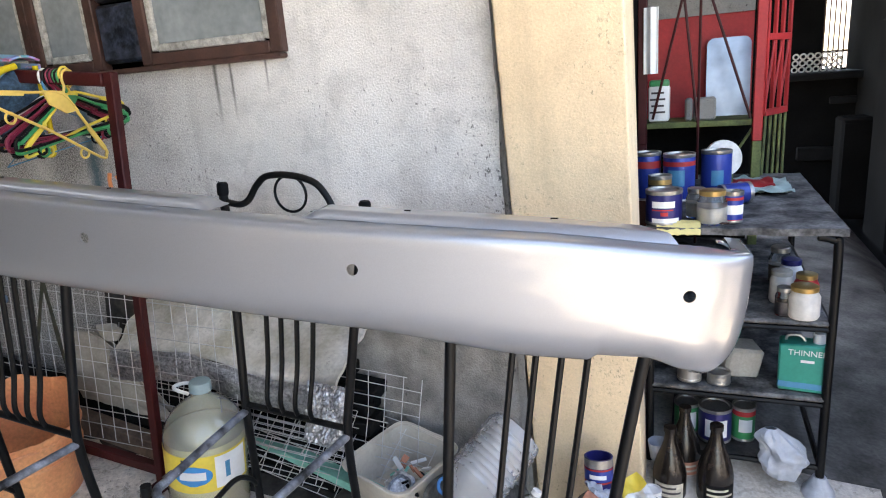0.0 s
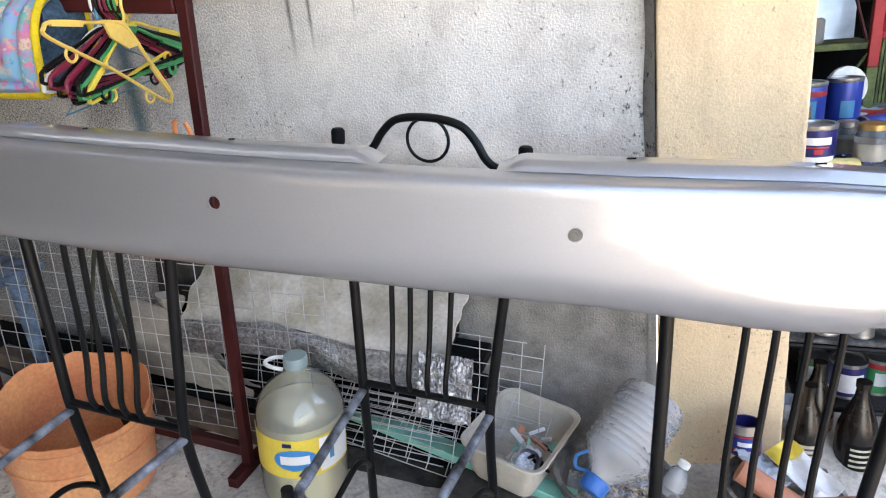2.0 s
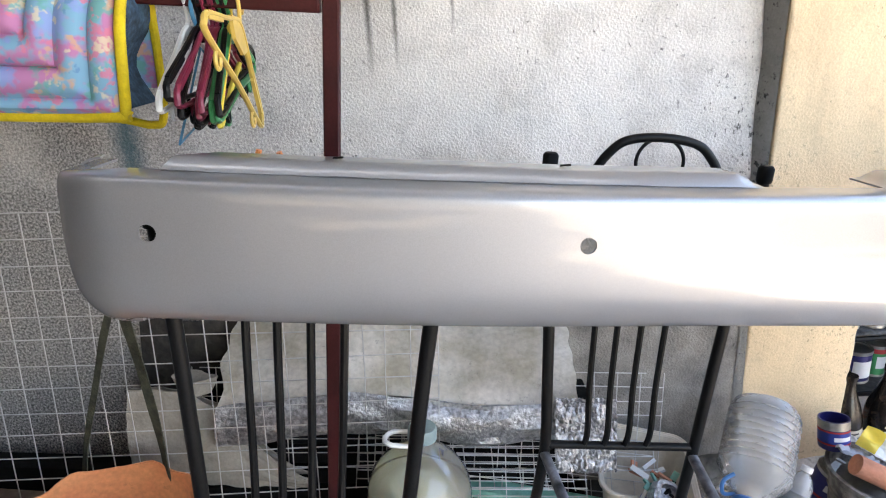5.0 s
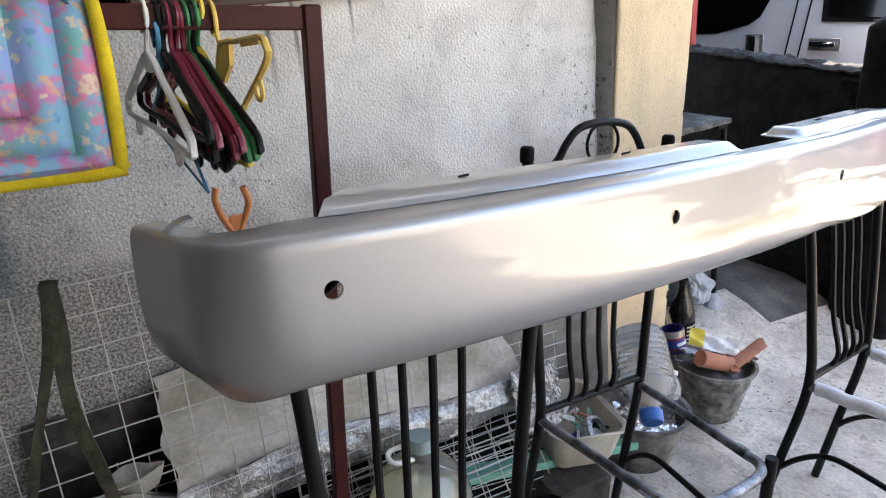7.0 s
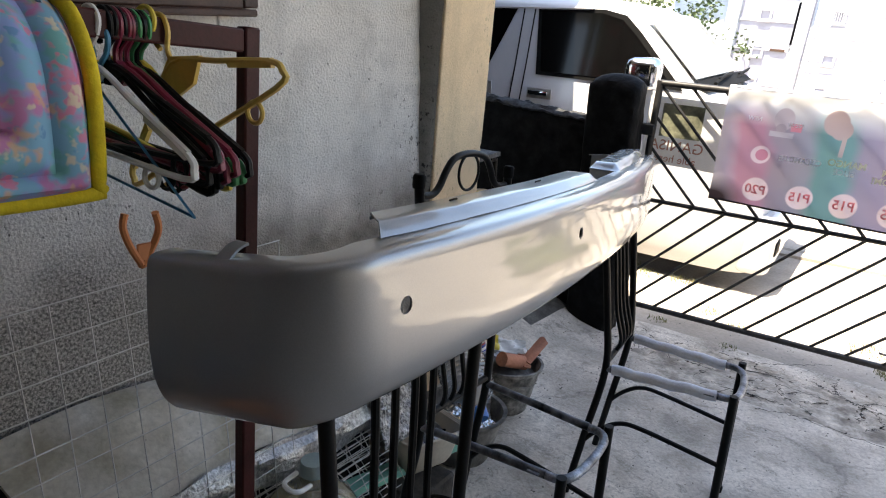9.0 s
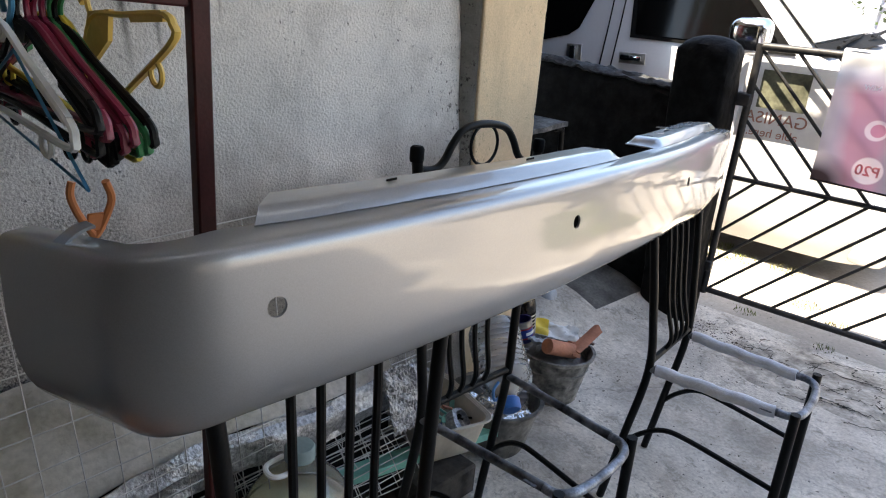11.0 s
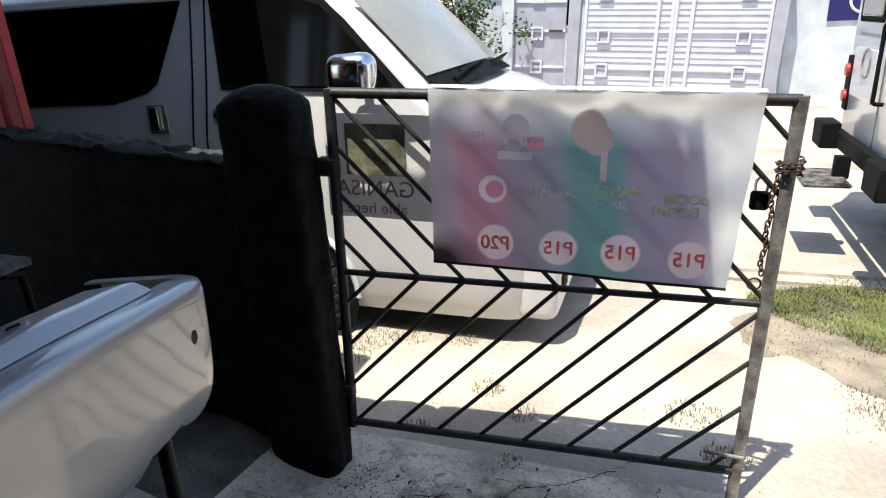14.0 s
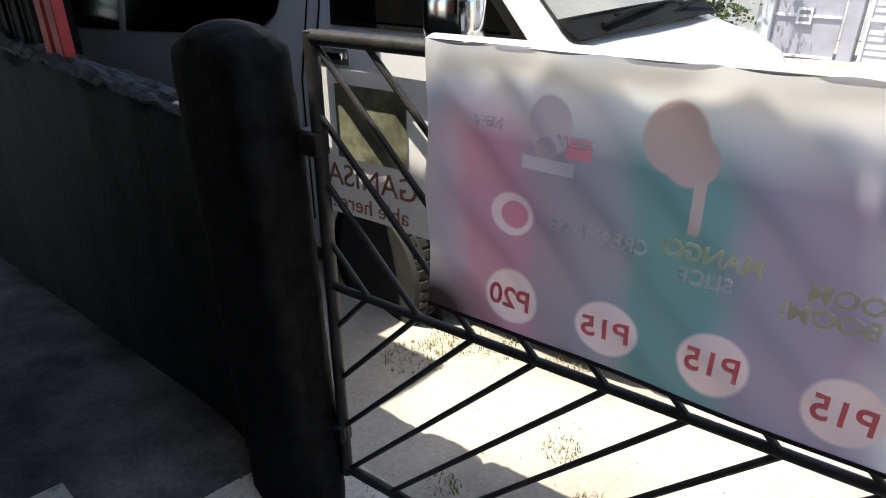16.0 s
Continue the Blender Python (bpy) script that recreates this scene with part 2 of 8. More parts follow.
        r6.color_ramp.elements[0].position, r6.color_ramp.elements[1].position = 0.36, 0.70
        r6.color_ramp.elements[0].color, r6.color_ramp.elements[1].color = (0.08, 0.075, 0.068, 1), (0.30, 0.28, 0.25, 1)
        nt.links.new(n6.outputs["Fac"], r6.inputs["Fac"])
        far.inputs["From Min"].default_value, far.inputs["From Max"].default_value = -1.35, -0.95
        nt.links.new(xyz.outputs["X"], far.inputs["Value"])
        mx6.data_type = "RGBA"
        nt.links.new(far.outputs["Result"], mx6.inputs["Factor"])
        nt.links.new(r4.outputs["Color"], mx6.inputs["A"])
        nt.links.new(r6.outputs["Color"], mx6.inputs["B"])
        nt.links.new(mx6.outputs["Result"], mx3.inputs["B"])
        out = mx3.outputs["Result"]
    for x0, wide, z0, z1, tone in drips:
        # a dark run below the window, wavering and fading downwards
        xyz, n5 = nt.nodes.new("ShaderNodeSeparateXYZ"), nt.nodes.new("ShaderNodeTexNoise")
        n5.inputs["Scale"].default_value, n5.inputs["Detail"].default_value, n5.inputs["Roughness"].default_value = 30, 6, 0.7
        nt.links.new(tc.outputs["Object"], xyz.inputs["Vector"])
        nt.links.new(tc.outputs["Object"], n5.inputs["Vector"])
        ops = []
        for op, a, v in (("SUBTRACT", xyz.outputs["X"], x0), ("ABSOLUTE", None, 0), ("DIVIDE", None, wide), ("ADD", None, n5.outputs["Fac"])):
            q = nt.nodes.new("ShaderNodeMath")
            q.operation = op
            nt.links.new(a or ops[-1].outputs[0], q.inputs[0])
            if isinstance(v, (int, float)):
                q.inputs[1].default_value = v
            else:
                nt.links.new(v, q.inputs[1])
            ops.append(q)
        across, down, mul, mk = (nt.nodes.new(k) for k in ("ShaderNodeMapRange", "ShaderNodeMapRange", "ShaderNodeMath", "ShaderNodeMix"))
        across.inputs["From Min"].default_value, across.inputs["From Max"].default_value = 0.6, 1.5
        across.inputs["To Min"].default_value, across.inputs["To Max"].default_value = 0.8, 0.0
        nt.links.new(ops[-1].outputs[0], across.inputs["Value"])
        down.inputs["From Min"].default_value, down.inputs["From Max"].default_value = z0, z1
        nt.links.new(xyz.outputs["Z"], down.inputs["Value"])
        mul.operation = "MULTIPLY"
        nt.links.new(across.outputs["Result"], mul.inputs[0])
        nt.links.new(down.outputs["Result"], mul.inputs[1])
        mk.data_type = "RGBA"
        mk.inputs["B"].default_value = (*tone, 1)
        nt.links.new(mul.outputs[0], mk.inputs["Factor"])
        nt.links.new(out, mk.inputs["A"])
        out = mk.outputs["Result"]
    nt.links.new(out, b.inputs["Base Color"])
    return m


def floor_mat():
    """Worn concrete: broad stains, gritty dirt and wandering hairline cracks."""
    m = mat("yard_concrete", (0.75, 0.69, 0.61), 0.92, 0, 0.45, 3.0, 0.9, 80, spots=0.6, spec=0.25)
    nt = m.node_tree
    b = nt.nodes["Principled BSDF"]
    out = b.inputs["Base Color"].links[0].from_socket
    tc = nt.nodes.new("ShaderNodeTexCoord")
    n = nt.nodes.new("ShaderNodeTexNoise")
    n.inputs["Scale"].default_value, n.inputs["Detail"].default_value, n.inputs["Roughness"].default_value = 5.5, 9, 0.7
    nt.links.new(tc.outputs["Object"], n.inputs["Vector"])
    r = nt.nodes.new("ShaderNodeMapRange")
    r.inputs["From Min"].default_value, r.inputs["From Max"].default_value, r.inputs["To Max"].default_value = 0.50, 0.66, 0.55
    nt.links.new(n.outputs["Fac"], r.inputs["Value"])
    mx = nt.nodes.new("ShaderNodeMix")
    mx.data_type = "RGBA"
    mx.inputs["B"].default_value = (0.24, 0.205, 0.165, 1)
    nt.links.new(r.outputs["Result"], mx.inputs["Factor"])
    nt.links.new(out, mx.inputs["A"])
    # scuffs and trodden-in dirt
    sn, sr, sm = nt.nodes.new("ShaderNodeTexNoise"), nt.nodes.new("ShaderNodeMapRange"), nt.nodes.new("ShaderNodeMix")
    sn.inputs["Scale"].default_value, sn.inputs["Detail"].default_value, sn.inputs["Roughness"].default_value, sn.inputs["Distortion"].default_value = 19, 7, 0.72, 0.8
    nt.links.new(tc.outputs["Object"], sn.inputs["Vector"])
    sr.inputs["From Min"].default_value, sr.inputs["From Max"].default_value, sr.inputs["To Max"].default_value = 0.54, 0.66, 0.75
    nt.links.new(sn.outputs["Fac"], sr.inputs["Value"])
    sm.data_type = "RGBA"
    sm.inputs["B"].default_value = (0.26, 0.235, 0.20, 1)
    nt.links.new(sr.outputs["Result"], sm.inputs["Factor"])
    nt.links.new(mx.outputs["Result"], sm.inputs["A"])
    wp, v = nt.nodes.new("ShaderNodeMix"), nt.nodes.new("ShaderNodeTexVoronoi")
    wp.data_type = "RGBA"
    wp.inputs["Factor"].default_value = 0.22
    nt.links.new(tc.outputs["Object"], wp.inputs["A"])
    nt.links.new(n.outputs["Color"], wp.inputs["B"])
    v.feature = "DISTANCE_TO_EDGE"
    v.inputs["Scale"].default_value = 1.3
    nt.links.new(wp.outputs["Result"], v.inputs["Vector"])
    c = nt.nodes.new("ShaderNodeMapRange")
    c.inputs["From Min"].default_value, c.inputs["From Max"].default_value = 0.003, 0.012
    c.inputs["To Min"].default_value, c.inputs["To Max"].default_value = 0.3, 0.0
    nt.links.new(v.outputs["Distance"], c.inputs["Value"])
    m2 = nt.nodes.new("ShaderNodeMix")
    m2.data_type = "RGBA"
    m2.inputs["B"].default_value = (0.07, 0.065, 0.06, 1)
    nt.links.new(c.outputs["Result"], m2.inputs["Factor"])
    nt.links.new(sm.outputs["Result"], m2.inputs["A"])
    nt.links.new(m2.outputs["Result"], b.inputs["Base Color"])
    return m


# runs on the house wall: place along it, width, lower and upper ends
SOOT, TEAL = (0.06, 0.055, 0.05), (0.03, 0.10, 0.13)
DRIPS = ((-1.188, 0.011, 1.27, 1.40, SOOT), (-1.126, 0.008, 1.28, 1.40, SOOT), (-0.222, 0.018, 0.1, 0.7, SOOT), (-1.80, 0.05, 0.90, 1.05, TEAL), (-0.99, 0.006, 1.36, 1.46, SOOT))
M = {
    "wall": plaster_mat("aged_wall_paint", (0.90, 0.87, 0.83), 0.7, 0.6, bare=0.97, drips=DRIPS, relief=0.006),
    "wall_side": plaster_mat("grey_cement", (0.30, 0.29, 0.27), 0.7, 0.3),
    "cream": plaster_mat("cream_paint", (0.84, 0.655, 0.43), 0.36, 0.5, speck=0.4),
    "concrete": floor_mat(),
    "street": mat("street_concrete", (0.47, 0.42, 0.36), 0.9, 0, 0.35, 1.6, 0.5, 50, spots=0.35),
    "black_wall": mat("black_cement", (0.0105, 0.0105, 0.0112), 0.7, 0, 0.6, 16, 1.0, 45, spec=0.12, dark=(0.0015, 0.0015, 0.0015)),
    "black_cap": mat("worn_black_cement", (0.045, 0.048, 0.052), 0.8, 0, 0.7, 18, 0.9, 70),
    "black_steel": mat("black_enamel", (0.005, 0.005, 0.0055), 0.45, 0.0, 0.4, 14, 0.1, 200, spec=0.2),
    "scuffed_black": mat("scuffed_black_enamel", (0.22, 0.235, 0.27), 0.45, 0.1, 0.4, 24, 0.1, 200, dark=(0.004, 0.004, 0.0045), spec=0.3),
    "quilt_border": mat("yellow_cotton", (0.70, 0.52, 0.015), 0.85, 0, 0.2, 40, 0.3, 200),
    "soot_block": mat("sooty_block", (0.07, 0.062, 0.055), 0.95, 0, 0.5, 20, 0.8, 60, spots=0.5),
    "bare_steel": mat("scuffed_steel", (0.33, 0.36, 0.42), 0.4, 0.5, 0.75, 28, 0.15, 200),
    "tape": mat("white_wrapping", (0.78, 0.79, 0.84), 0.7, 0, 0.12, 30, 0.5, 130),
    "rack": mat("maroon_paint", (0.055, 0.009, 0.009), 0.5, 0, 0.35, 12, 0.1, 160, spec=0.22),
    "wood_red": mat("brown_window_paint", (0.085, 0.04, 0.03), 0.6, 0, 0.4, 14, 0.3, 130),
    "putty": mat("cracked_putty", (0.55, 0.53, 0.48), 0.9, 0, 0.5, 40, 0.6, 200),
    "pane": mat("dusty_pane", (0.30, 0.33, 0.34), 0.25, 0, 0.25, 5, 0.02, 40),
    "block_blue": mat("dark_wet_block", (0.04, 0.05, 0.075), 0.35, 0, 0.8, 30, 0.8, 60),
    "wire": mat("galvanised_wire", (0.58, 0.58, 0.58), 0.45, 0.35, 0.2, 20, 0.0, 100),
    "foam": mat("grey_foam_sheet", (0.66, 0.63, 0.59), 0.55, 0, 0.4, 8, 0.4, 80, dark=(0.42, 0.38, 0.30), spots=0.4),
    "foil": mat("crumpled_foil", (0.55, 0.56, 0.58), 0.28, 0.8, 0.5, 90, 1.0, 130),
    "sack": mat("dusty_sack", (0.40, 0.37, 0.32), 0.9, 0, 0.3, 7, 0.4, 120),
    "dark": mat("blackened_rubber", (0.008, 0.008, 0.008), 0.75, 0, 0.4, 9, 0.3, 80, spec=0.12),
    "mint": mat("mint_paint", (0.20, 0.52, 0.42), 0.5, 0, 0.25, 15, 0.15, 150),
    "orange": mat("orange_plastic", (0.74, 0.36, 0.16), 0.42, 0, 0.4, 5, 0.1, 90, dark=(0.60, 0.20, 0.09), spots=0.25),
    "cream_plastic": mat("cream_plastic", (0.55, 0.50, 0.42), 0.5, 0, 0.2, 9, 0.1, 90),
    "grey_plastic": mat("dirty_grey_pail", (0.20, 0.19, 0.18), 0.6, 0, 0.55, 9, 0.4, 60, spots=0.4),
    "pail_cement": mat("cement_spattered_pail", (0.34, 0.325, 0.30), 0.85, 0, 0.6, 26, 0.6, 60, dark=(0.07, 0.067, 0.062), spots=0.95),
    "pail_dark": mat("spattered_grey_basin", (0.26, 0.25, 0.23), 0.8, 0, 0.6, 12, 0.5, 60, dark=(0.06, 0.058, 0.055), spots=0.9),
    "wood_strip": mat("weathered_strip", (0.17, 0.12, 0.09), 0.85, 0, 0.4, 18, 0.3, 90),
    "brick": mat("terracotta", (0.50, 0.21, 0.13), 0.85, 0, 0.25, 14, 0.4, 100, random_tint=0.15),
    "blue": mat("blue_tin", (0.02, 0.05, 0.30), 0.35, 0.2, 0.15, 12, 0.05, 90, random_tint=0.2),
    "navy": mat("navy_tin", (0.02, 0.02, 0.13), 0.35, 0.2, 0.15, 12, 0.05, 90),
    "tin": mat("tin_lid", (0.45, 0.44, 0.42), 0.35, 0.8, 0.3, 16, 0.1, 90),
    "white": mat("white_plastic", (0.76, 0.76, 0.75), 0.45, 0, 0.12, 10, 0.1, 90),
    "red": mat("red_paint", (0.43, 0.022, 0.024), 0.6, 0, 0.3, 6, 0.2, 90),
    "green_paint": mat("old_green_paint", (0.14, 0.165, 0.05), 0.75, 0, 0.6, 14, 0.3, 120),
    "yellow": mat("yellow_plastic", (0.80, 0.60, 0.08), 0.45, 0, 0.15, 12, 0.05, 90),
    "pale_yellow": mat("pale_yellow_plastic", (0.78, 0.66, 0.28), 0.45, 0, 0.12, 12, 0.05, 90),
    "amber": mat("amber_plastic", (0.74, 0.50, 0.12), 0.35, 0, 0.15, 12, 0.05, 90),
    "green": mat("green_plastic", (0.03, 0.26, 0.09), 0.4, 0, 0.15, 12, 0.05, 90),
    "maroon": mat("maroon_plastic", (0.22, 0.02, 0.05), 0.4, 0, 0.15, 12, 0.05, 90),
    "sky_blue": mat("blue_hanger_plastic", (0.06, 0.25, 0.42), 0.4, 0, 0.15, 12, 0.05, 90),
    "salmon": mat("orange_hook_plastic", (0.80, 0.27, 0.09), 0.4, 0, 0.1, 12, 0.05, 90),
    "thinner": mat("green_tin", (0.02, 0.30, 0.22), 0.35, 0.2, 0.2, 5, 0.05, 90),
    "gold_lid": mat("gold_lid", (0.50, 0.33, 0.12), 0.35, 0.7, 0.25, 16, 0.05, 90),
    "filler": mat("white_filler", (0.66, 0.63, 0.58), 0.5, 0, 0.25, 14, 0.1, 80),
    "brown_glass": mat("dusty_brown_bottle", (0.022, 0.015, 0.011), 0.25, 0, 0.6, 30, 0.1, 60),
    "paper": mat("torn_paper", (0.62, 0.57, 0.45), 0.8, 0, 0.35, 22, 0.2, 90),
    "bar_dark": mat("printed_ink", (0.05, 0.04, 0.04), 0.6, 0, 0.1, 20, 0, 60),
    "bag": mat("crumpled_bag", (0.42, 0.45, 0.50), 0.35, 0, 0.25, 22, 0.8, 50),
    "bag_clear": film_mat("clear_plastic_film", 0.25, 0.8, 60),
    # concrete toned down in colour to carry the shade of the workshop
    "shade_floor": mat("shade_dark_floor", (0.17, 0.165, 0.155), 0.8, 0, 0.6, 5, 0.6, 70, spots=0.4, spec=0.2),
    "table": mat("spattered_table", (0.19, 0.185, 0.18), 0.7, 0, 0.9, 13, 0.5, 90, spots=0.5, spec=0.15),
    "van_paint": mat("white_van_paint", (0.60, 0.60, 0.61), 0.25, 0, 0.05, 3, 0.0, 60, coat=0.6),
    "van_glass": mat("tinted_glass", (0.004, 0.004, 0.004), 0.1, 0, 0.2, 8, 0.0, 60, spec=0.25),
    "windscreen": mat("windscreen_glass", (0.30, 0.30, 0.27), 0.12, 0, 0.2, 2, 0.0, 60),
    "chrome": mat("chrome", (0.75, 0.76, 0.78), 0.12, 1.0, 0.05, 9, 0.0, 60),
    "rubber": mat("tyre_rubber", (0.025, 0.024, 0.022), 0.8, 0, 0.4, 9, 0.3, 80),
    "lamp_red": mat("red_lens", (0.45, 0.04, 0.03), 0.2, 0, 0.1, 9, 0.0, 60),
    "gate_grey": mat("rusted_grey_pipe", (0.30, 0.28, 0.27), 0.55, 0.3, 0.6, 22, 0.3, 120),
    "gate_black": mat("rusted_black_pipe", (0.035, 0.033, 0.033), 0.5, 0.1, 0.5, 22, 0.3, 120),
    "rust": mat("rusty_chain", (0.12, 0.07, 0.05), 0.8, 0.4, 0.5, 40, 0.4, 120),
    "far_gate": mat("pale_grey_gate", (0.58, 0.58, 0.63), 0.6, 0, 0.1, 3, 0.05, 60),
    "far_gate_dark": mat("slate_gate_trim", (0.36, 0.36, 0.42), 0.6, 0, 0.15, 3, 0.05, 60),
    "far_wall": plaster_mat("pale_blue_wall", (0.62, 0.66, 0.70), 0.15, 0.4),
    "roof": mat("rusted_roofing", (0.34, 0.32, 0.30), 0.6, 0.2, 0.4, 3, 0.2, 60),
    "leaf": mat("leaf", (0.05, 0.085, 0.02), 0.55, 0, 0.4, 6, 0.1, 60),
    "grass": mat("grass", (0.19, 0.22, 0.065), 0.7, 0, 0.5, 3, 0.1, 60),
    "dry_grass": mat("dry_weeds", (0.22, 0.21, 0.09), 0.8, 0, 0.4, 6, 0.1, 60),
    "soil": mat("soil", (0.30, 0.255, 0.20), 0.95, 0, 0.4, 6, 0.6, 60),
    "grit": mat("dark_grit", (0.10, 0.088, 0.075), 0.95, 0, 0.5, 20, 0.3, 60),
    "bark": mat("bark", (0.12, 0.09, 0.07), 0.9, 0, 0.4, 9, 0.5, 60),
    # near-black base colour standing in for the gloom of unlit rooms
    "dim_room": mat("unlit_room_black", (0.008, 0.0078, 0.0075), 0.95, 0, 0.4, 3, 0.3, 60, spec=0.04),
    "jug_clear": film_mat("clear_jug_plastic", 0.13, 0.05, 10),
    "bottle_clear": film_mat("clear_water_bottle", 0.3, 0.9),
    "glass": clear("jar_glass", (0.92, 0.95, 0.93), 0.05),
    "liquid": clear("yellowish_liquid", (0.88, 0.83, 0.52), 0.1, 0.22, 1.1),
}


def silver_paint():
    m = bpy.data.materials.new("silver_metallic_paint")
    m.use_nodes = True
    nt = m.node_tree
    b = nt.nodes["Principled BSDF"]
    tc, n, v = nt.nodes.new("ShaderNodeTexCoord"), nt.nodes.new("ShaderNodeTexNoise"), nt.nodes.new("ShaderNodeTexVoronoi")
    n.inputs["Scale"].default_value, n.inputs["Detail"].default_value = 4, 4
    v.inputs["Scale"].default_value = 900
    for k in (n, v):
        nt.links.new(tc.outputs["Object"], k.inputs["Vector"])
    r = nt.nodes.new("ShaderNodeValToRGB")
    r.color_ramp.elements[0].color, r.color_ramp.elements[1].color = (0.315, 0.318, 0.333, 1), (0.355, 0.358, 0.374, 1)
    nt.links.new(n.outputs["Fac"], r.inputs["Fac"])
    mx = nt.nodes.new("ShaderNodeMix")
    mx.data_type, mx.blend_type = "RGBA", "MULTIPLY"
    mr = nt.nodes.new("ShaderNodeMapRange")
    mr.inputs["To Min"].default_value, mr.inputs["To Max"].default_value = 0.9, 1.0
    nt.links.new(v.outputs["Color"], mr.inputs["Value"])
    mx.inputs["Factor"].default_value = 1
    nt.links.new(r.outputs["Color"], mx.inputs["A"])
    nt.links.new(mr.outputs["Result"], mx.inputs["B"])
    nt.links.new(mx.outputs["Result"], b.inputs["Base Color"])
    b.inputs["Metallic"].default_value, b.inputs["Roughness"].default_value = 0.62, 0.42
    # soft waves in the lacquer, long across the face
    mp, w, bn = nt.nodes.new("ShaderNodeMapping"), nt.nodes.new("ShaderNodeTexNoise"), nt.nodes.new("ShaderNodeBump")
    mp.inputs["Scale"].default_value = (3.5, 3.5, 16)
    w.inputs["Scale"].default_value, w.inputs["Detail"].default_value = 1.0, 2
    nt.links.new(tc.outputs["Object"], mp.inputs["Vector"])
    nt.links.new(mp.outputs["Vector"], w.inputs["Vector"])
    bn.inputs["Strength"].default_value, bn.inputs["Distance"].default_value = 0.14, 0.012
    nt.links.new(w.outputs["Fac"], bn.inputs["Height"])
    nt.links.new(bn.outputs["Normal"], b.inputs["Coat Normal"])
    b.inputs["Coat Weight"].default_value, b.inputs["Coat Roughness"].default_value = 1.0, 0.07
    return m


def quilt_mat():
    m = bpy.data.materials.new("patchwork_print")
    m.use_nodes = True
    nt = m.node_tree
    b = nt.nodes["Principled BSDF"]
    b.inputs["Roughness"].default_value = 0.9
    tc = nt.nodes.new("ShaderNodeTexCoord")
    rgb = nt.nodes.new("ShaderNodeRGB")
    rgb.outputs[0].default_value = (0.17, 0.36, 0.50, 1)
    out = rgb.outputs[0]
    # overlapping washes of printed colour
    washes = ((15, 0.0, (0.50, 0.15, 0.32), 0.47, 0.53), (17, 3.1, (0.13, 0.36, 0.33), 0.53, 0.58), (19, 7.7, (0.55, 0.34, 0.22), 0.57, 0.61), (16, 11.3, (0.22, 0.30, 0.58), 0.54, 0.60), (24, 17.0, (0.60, 0.18, 0.27), 0.60, 0.64), (26, 23.0, (0.58, 0.50, 0.36), 0.62, 0.66), (30, 31.0, (0.10, 0.24, 0.42), 0.62, 0.67))
    for size, off, col, lo, hi in washes:
        mp, n, mr, mx = nt.nodes.new("ShaderNodeMapping"), nt.nodes.new("ShaderNodeTexNoise"), nt.nodes.new("ShaderNodeMapRange"), nt.nodes.new("ShaderNodeMix")
        mp.inputs["Location"].default_value = (off, off * 0.7, -off)
        n.inputs["Scale"].default_value, n.inputs["Detail"].default_value, n.inputs["Roughness"].default_value = size, 3, 0.6
        nt.links.new(tc.outputs["Object"], mp.inputs["Vector"])
        nt.links.new(mp.outputs["Vector"], n.inputs["Vector"])
        mr.inputs["From Min"].default_value, mr.inputs["From Max"].default_value, mr.inputs["To Max"].default_value = lo, hi, 0.85
        nt.links.new(n.outputs["Fac"], mr.inputs["Value"])
        mx.data_type = "RGBA"
        mx.inputs["B"].default_value = (*col, 1)
        nt.links.new(mr.outputs["Result"], mx.inputs["Factor"])
        nt.links.new(out, mx.inputs["A"])
        out = mx.outputs["Result"]
    nt.links.new(out, b.inputs["Base Color"])
    return m


M["silver"], M["quilt"] = silver_paint(), quilt_mat()


def cloth_mat(name, cols, trans):
    """Thin printed tarpaulin that lets some light through."""
    m = mat(name, cols, 0.45, 0, 0.1, 6, 0.1, 60)
    nt = m.node_tree
    b = nt.nodes["Principled BSDF"]
    out = nt.nodes["Material Output"]
    tr, add = nt.nodes.new("ShaderNodeBsdfTranslucent"), nt.nodes.new("ShaderNodeMixShader")
    add.inputs["Fac"].default_value = trans
    src = b.inputs["Base Color"].links[0].from_socket
    nt.links.new(src, tr.inputs["Color"])
    nt.links.new(b.outputs[0], add.inputs[1])
    nt.links.new(tr.outputs[0], add.inputs[2])
    nt.links.new(add.outputs[0], out.inputs["Surface"])
    return m


M["clear_sheet"] = cloth_mat("weathered_clear_roofing", (0.70, 0.78, 0.88), 0.32)


# ---- mesh helpers ----
def fill(name, bm, material, smooth=True):
    me = bpy.data.meshes.new(name)
    bmesh.ops.recalc_face_normals(bm, faces=bm.faces)
    bm.to_mesh(me)
    bm.free()
    me.materials.append(M[material] if isinstance(material, str) else material)
    if smooth:
        me.shade_smooth()
        me.set_sharp_from_angle(angle=radians(38))
    return me


def part(name, bm, material, parent, label="", smooth=True):
    ob = new(name, fill(name, bm, material, smooth))
    ob.parent = parent
    if label:
        ob["label"] = label
    return ob


def solid(name, bm, material, m, label, category, group="", kind="", smooth=True):
    """A thing, or a piece of the setting, that is one mesh."""
    ob = new(name, fill(name, bm, material, smooth))
    ob.matrix_world = m
    return tagged(ob, label, category, group, kind)


def thing(name, m, label, category, group="", kind=""):
    ob = new(name)
    ob.empty_display_size = 0.05
    ob.matrix_world = m
    return tagged(ob, label, category, group, kind)


def yard(x, y, z=0, rx=0, ry=0, rz=0):
    """A pose on the sloping yard floor."""
    return SLOPE @ pose(x, y, z, rx, ry, rz)


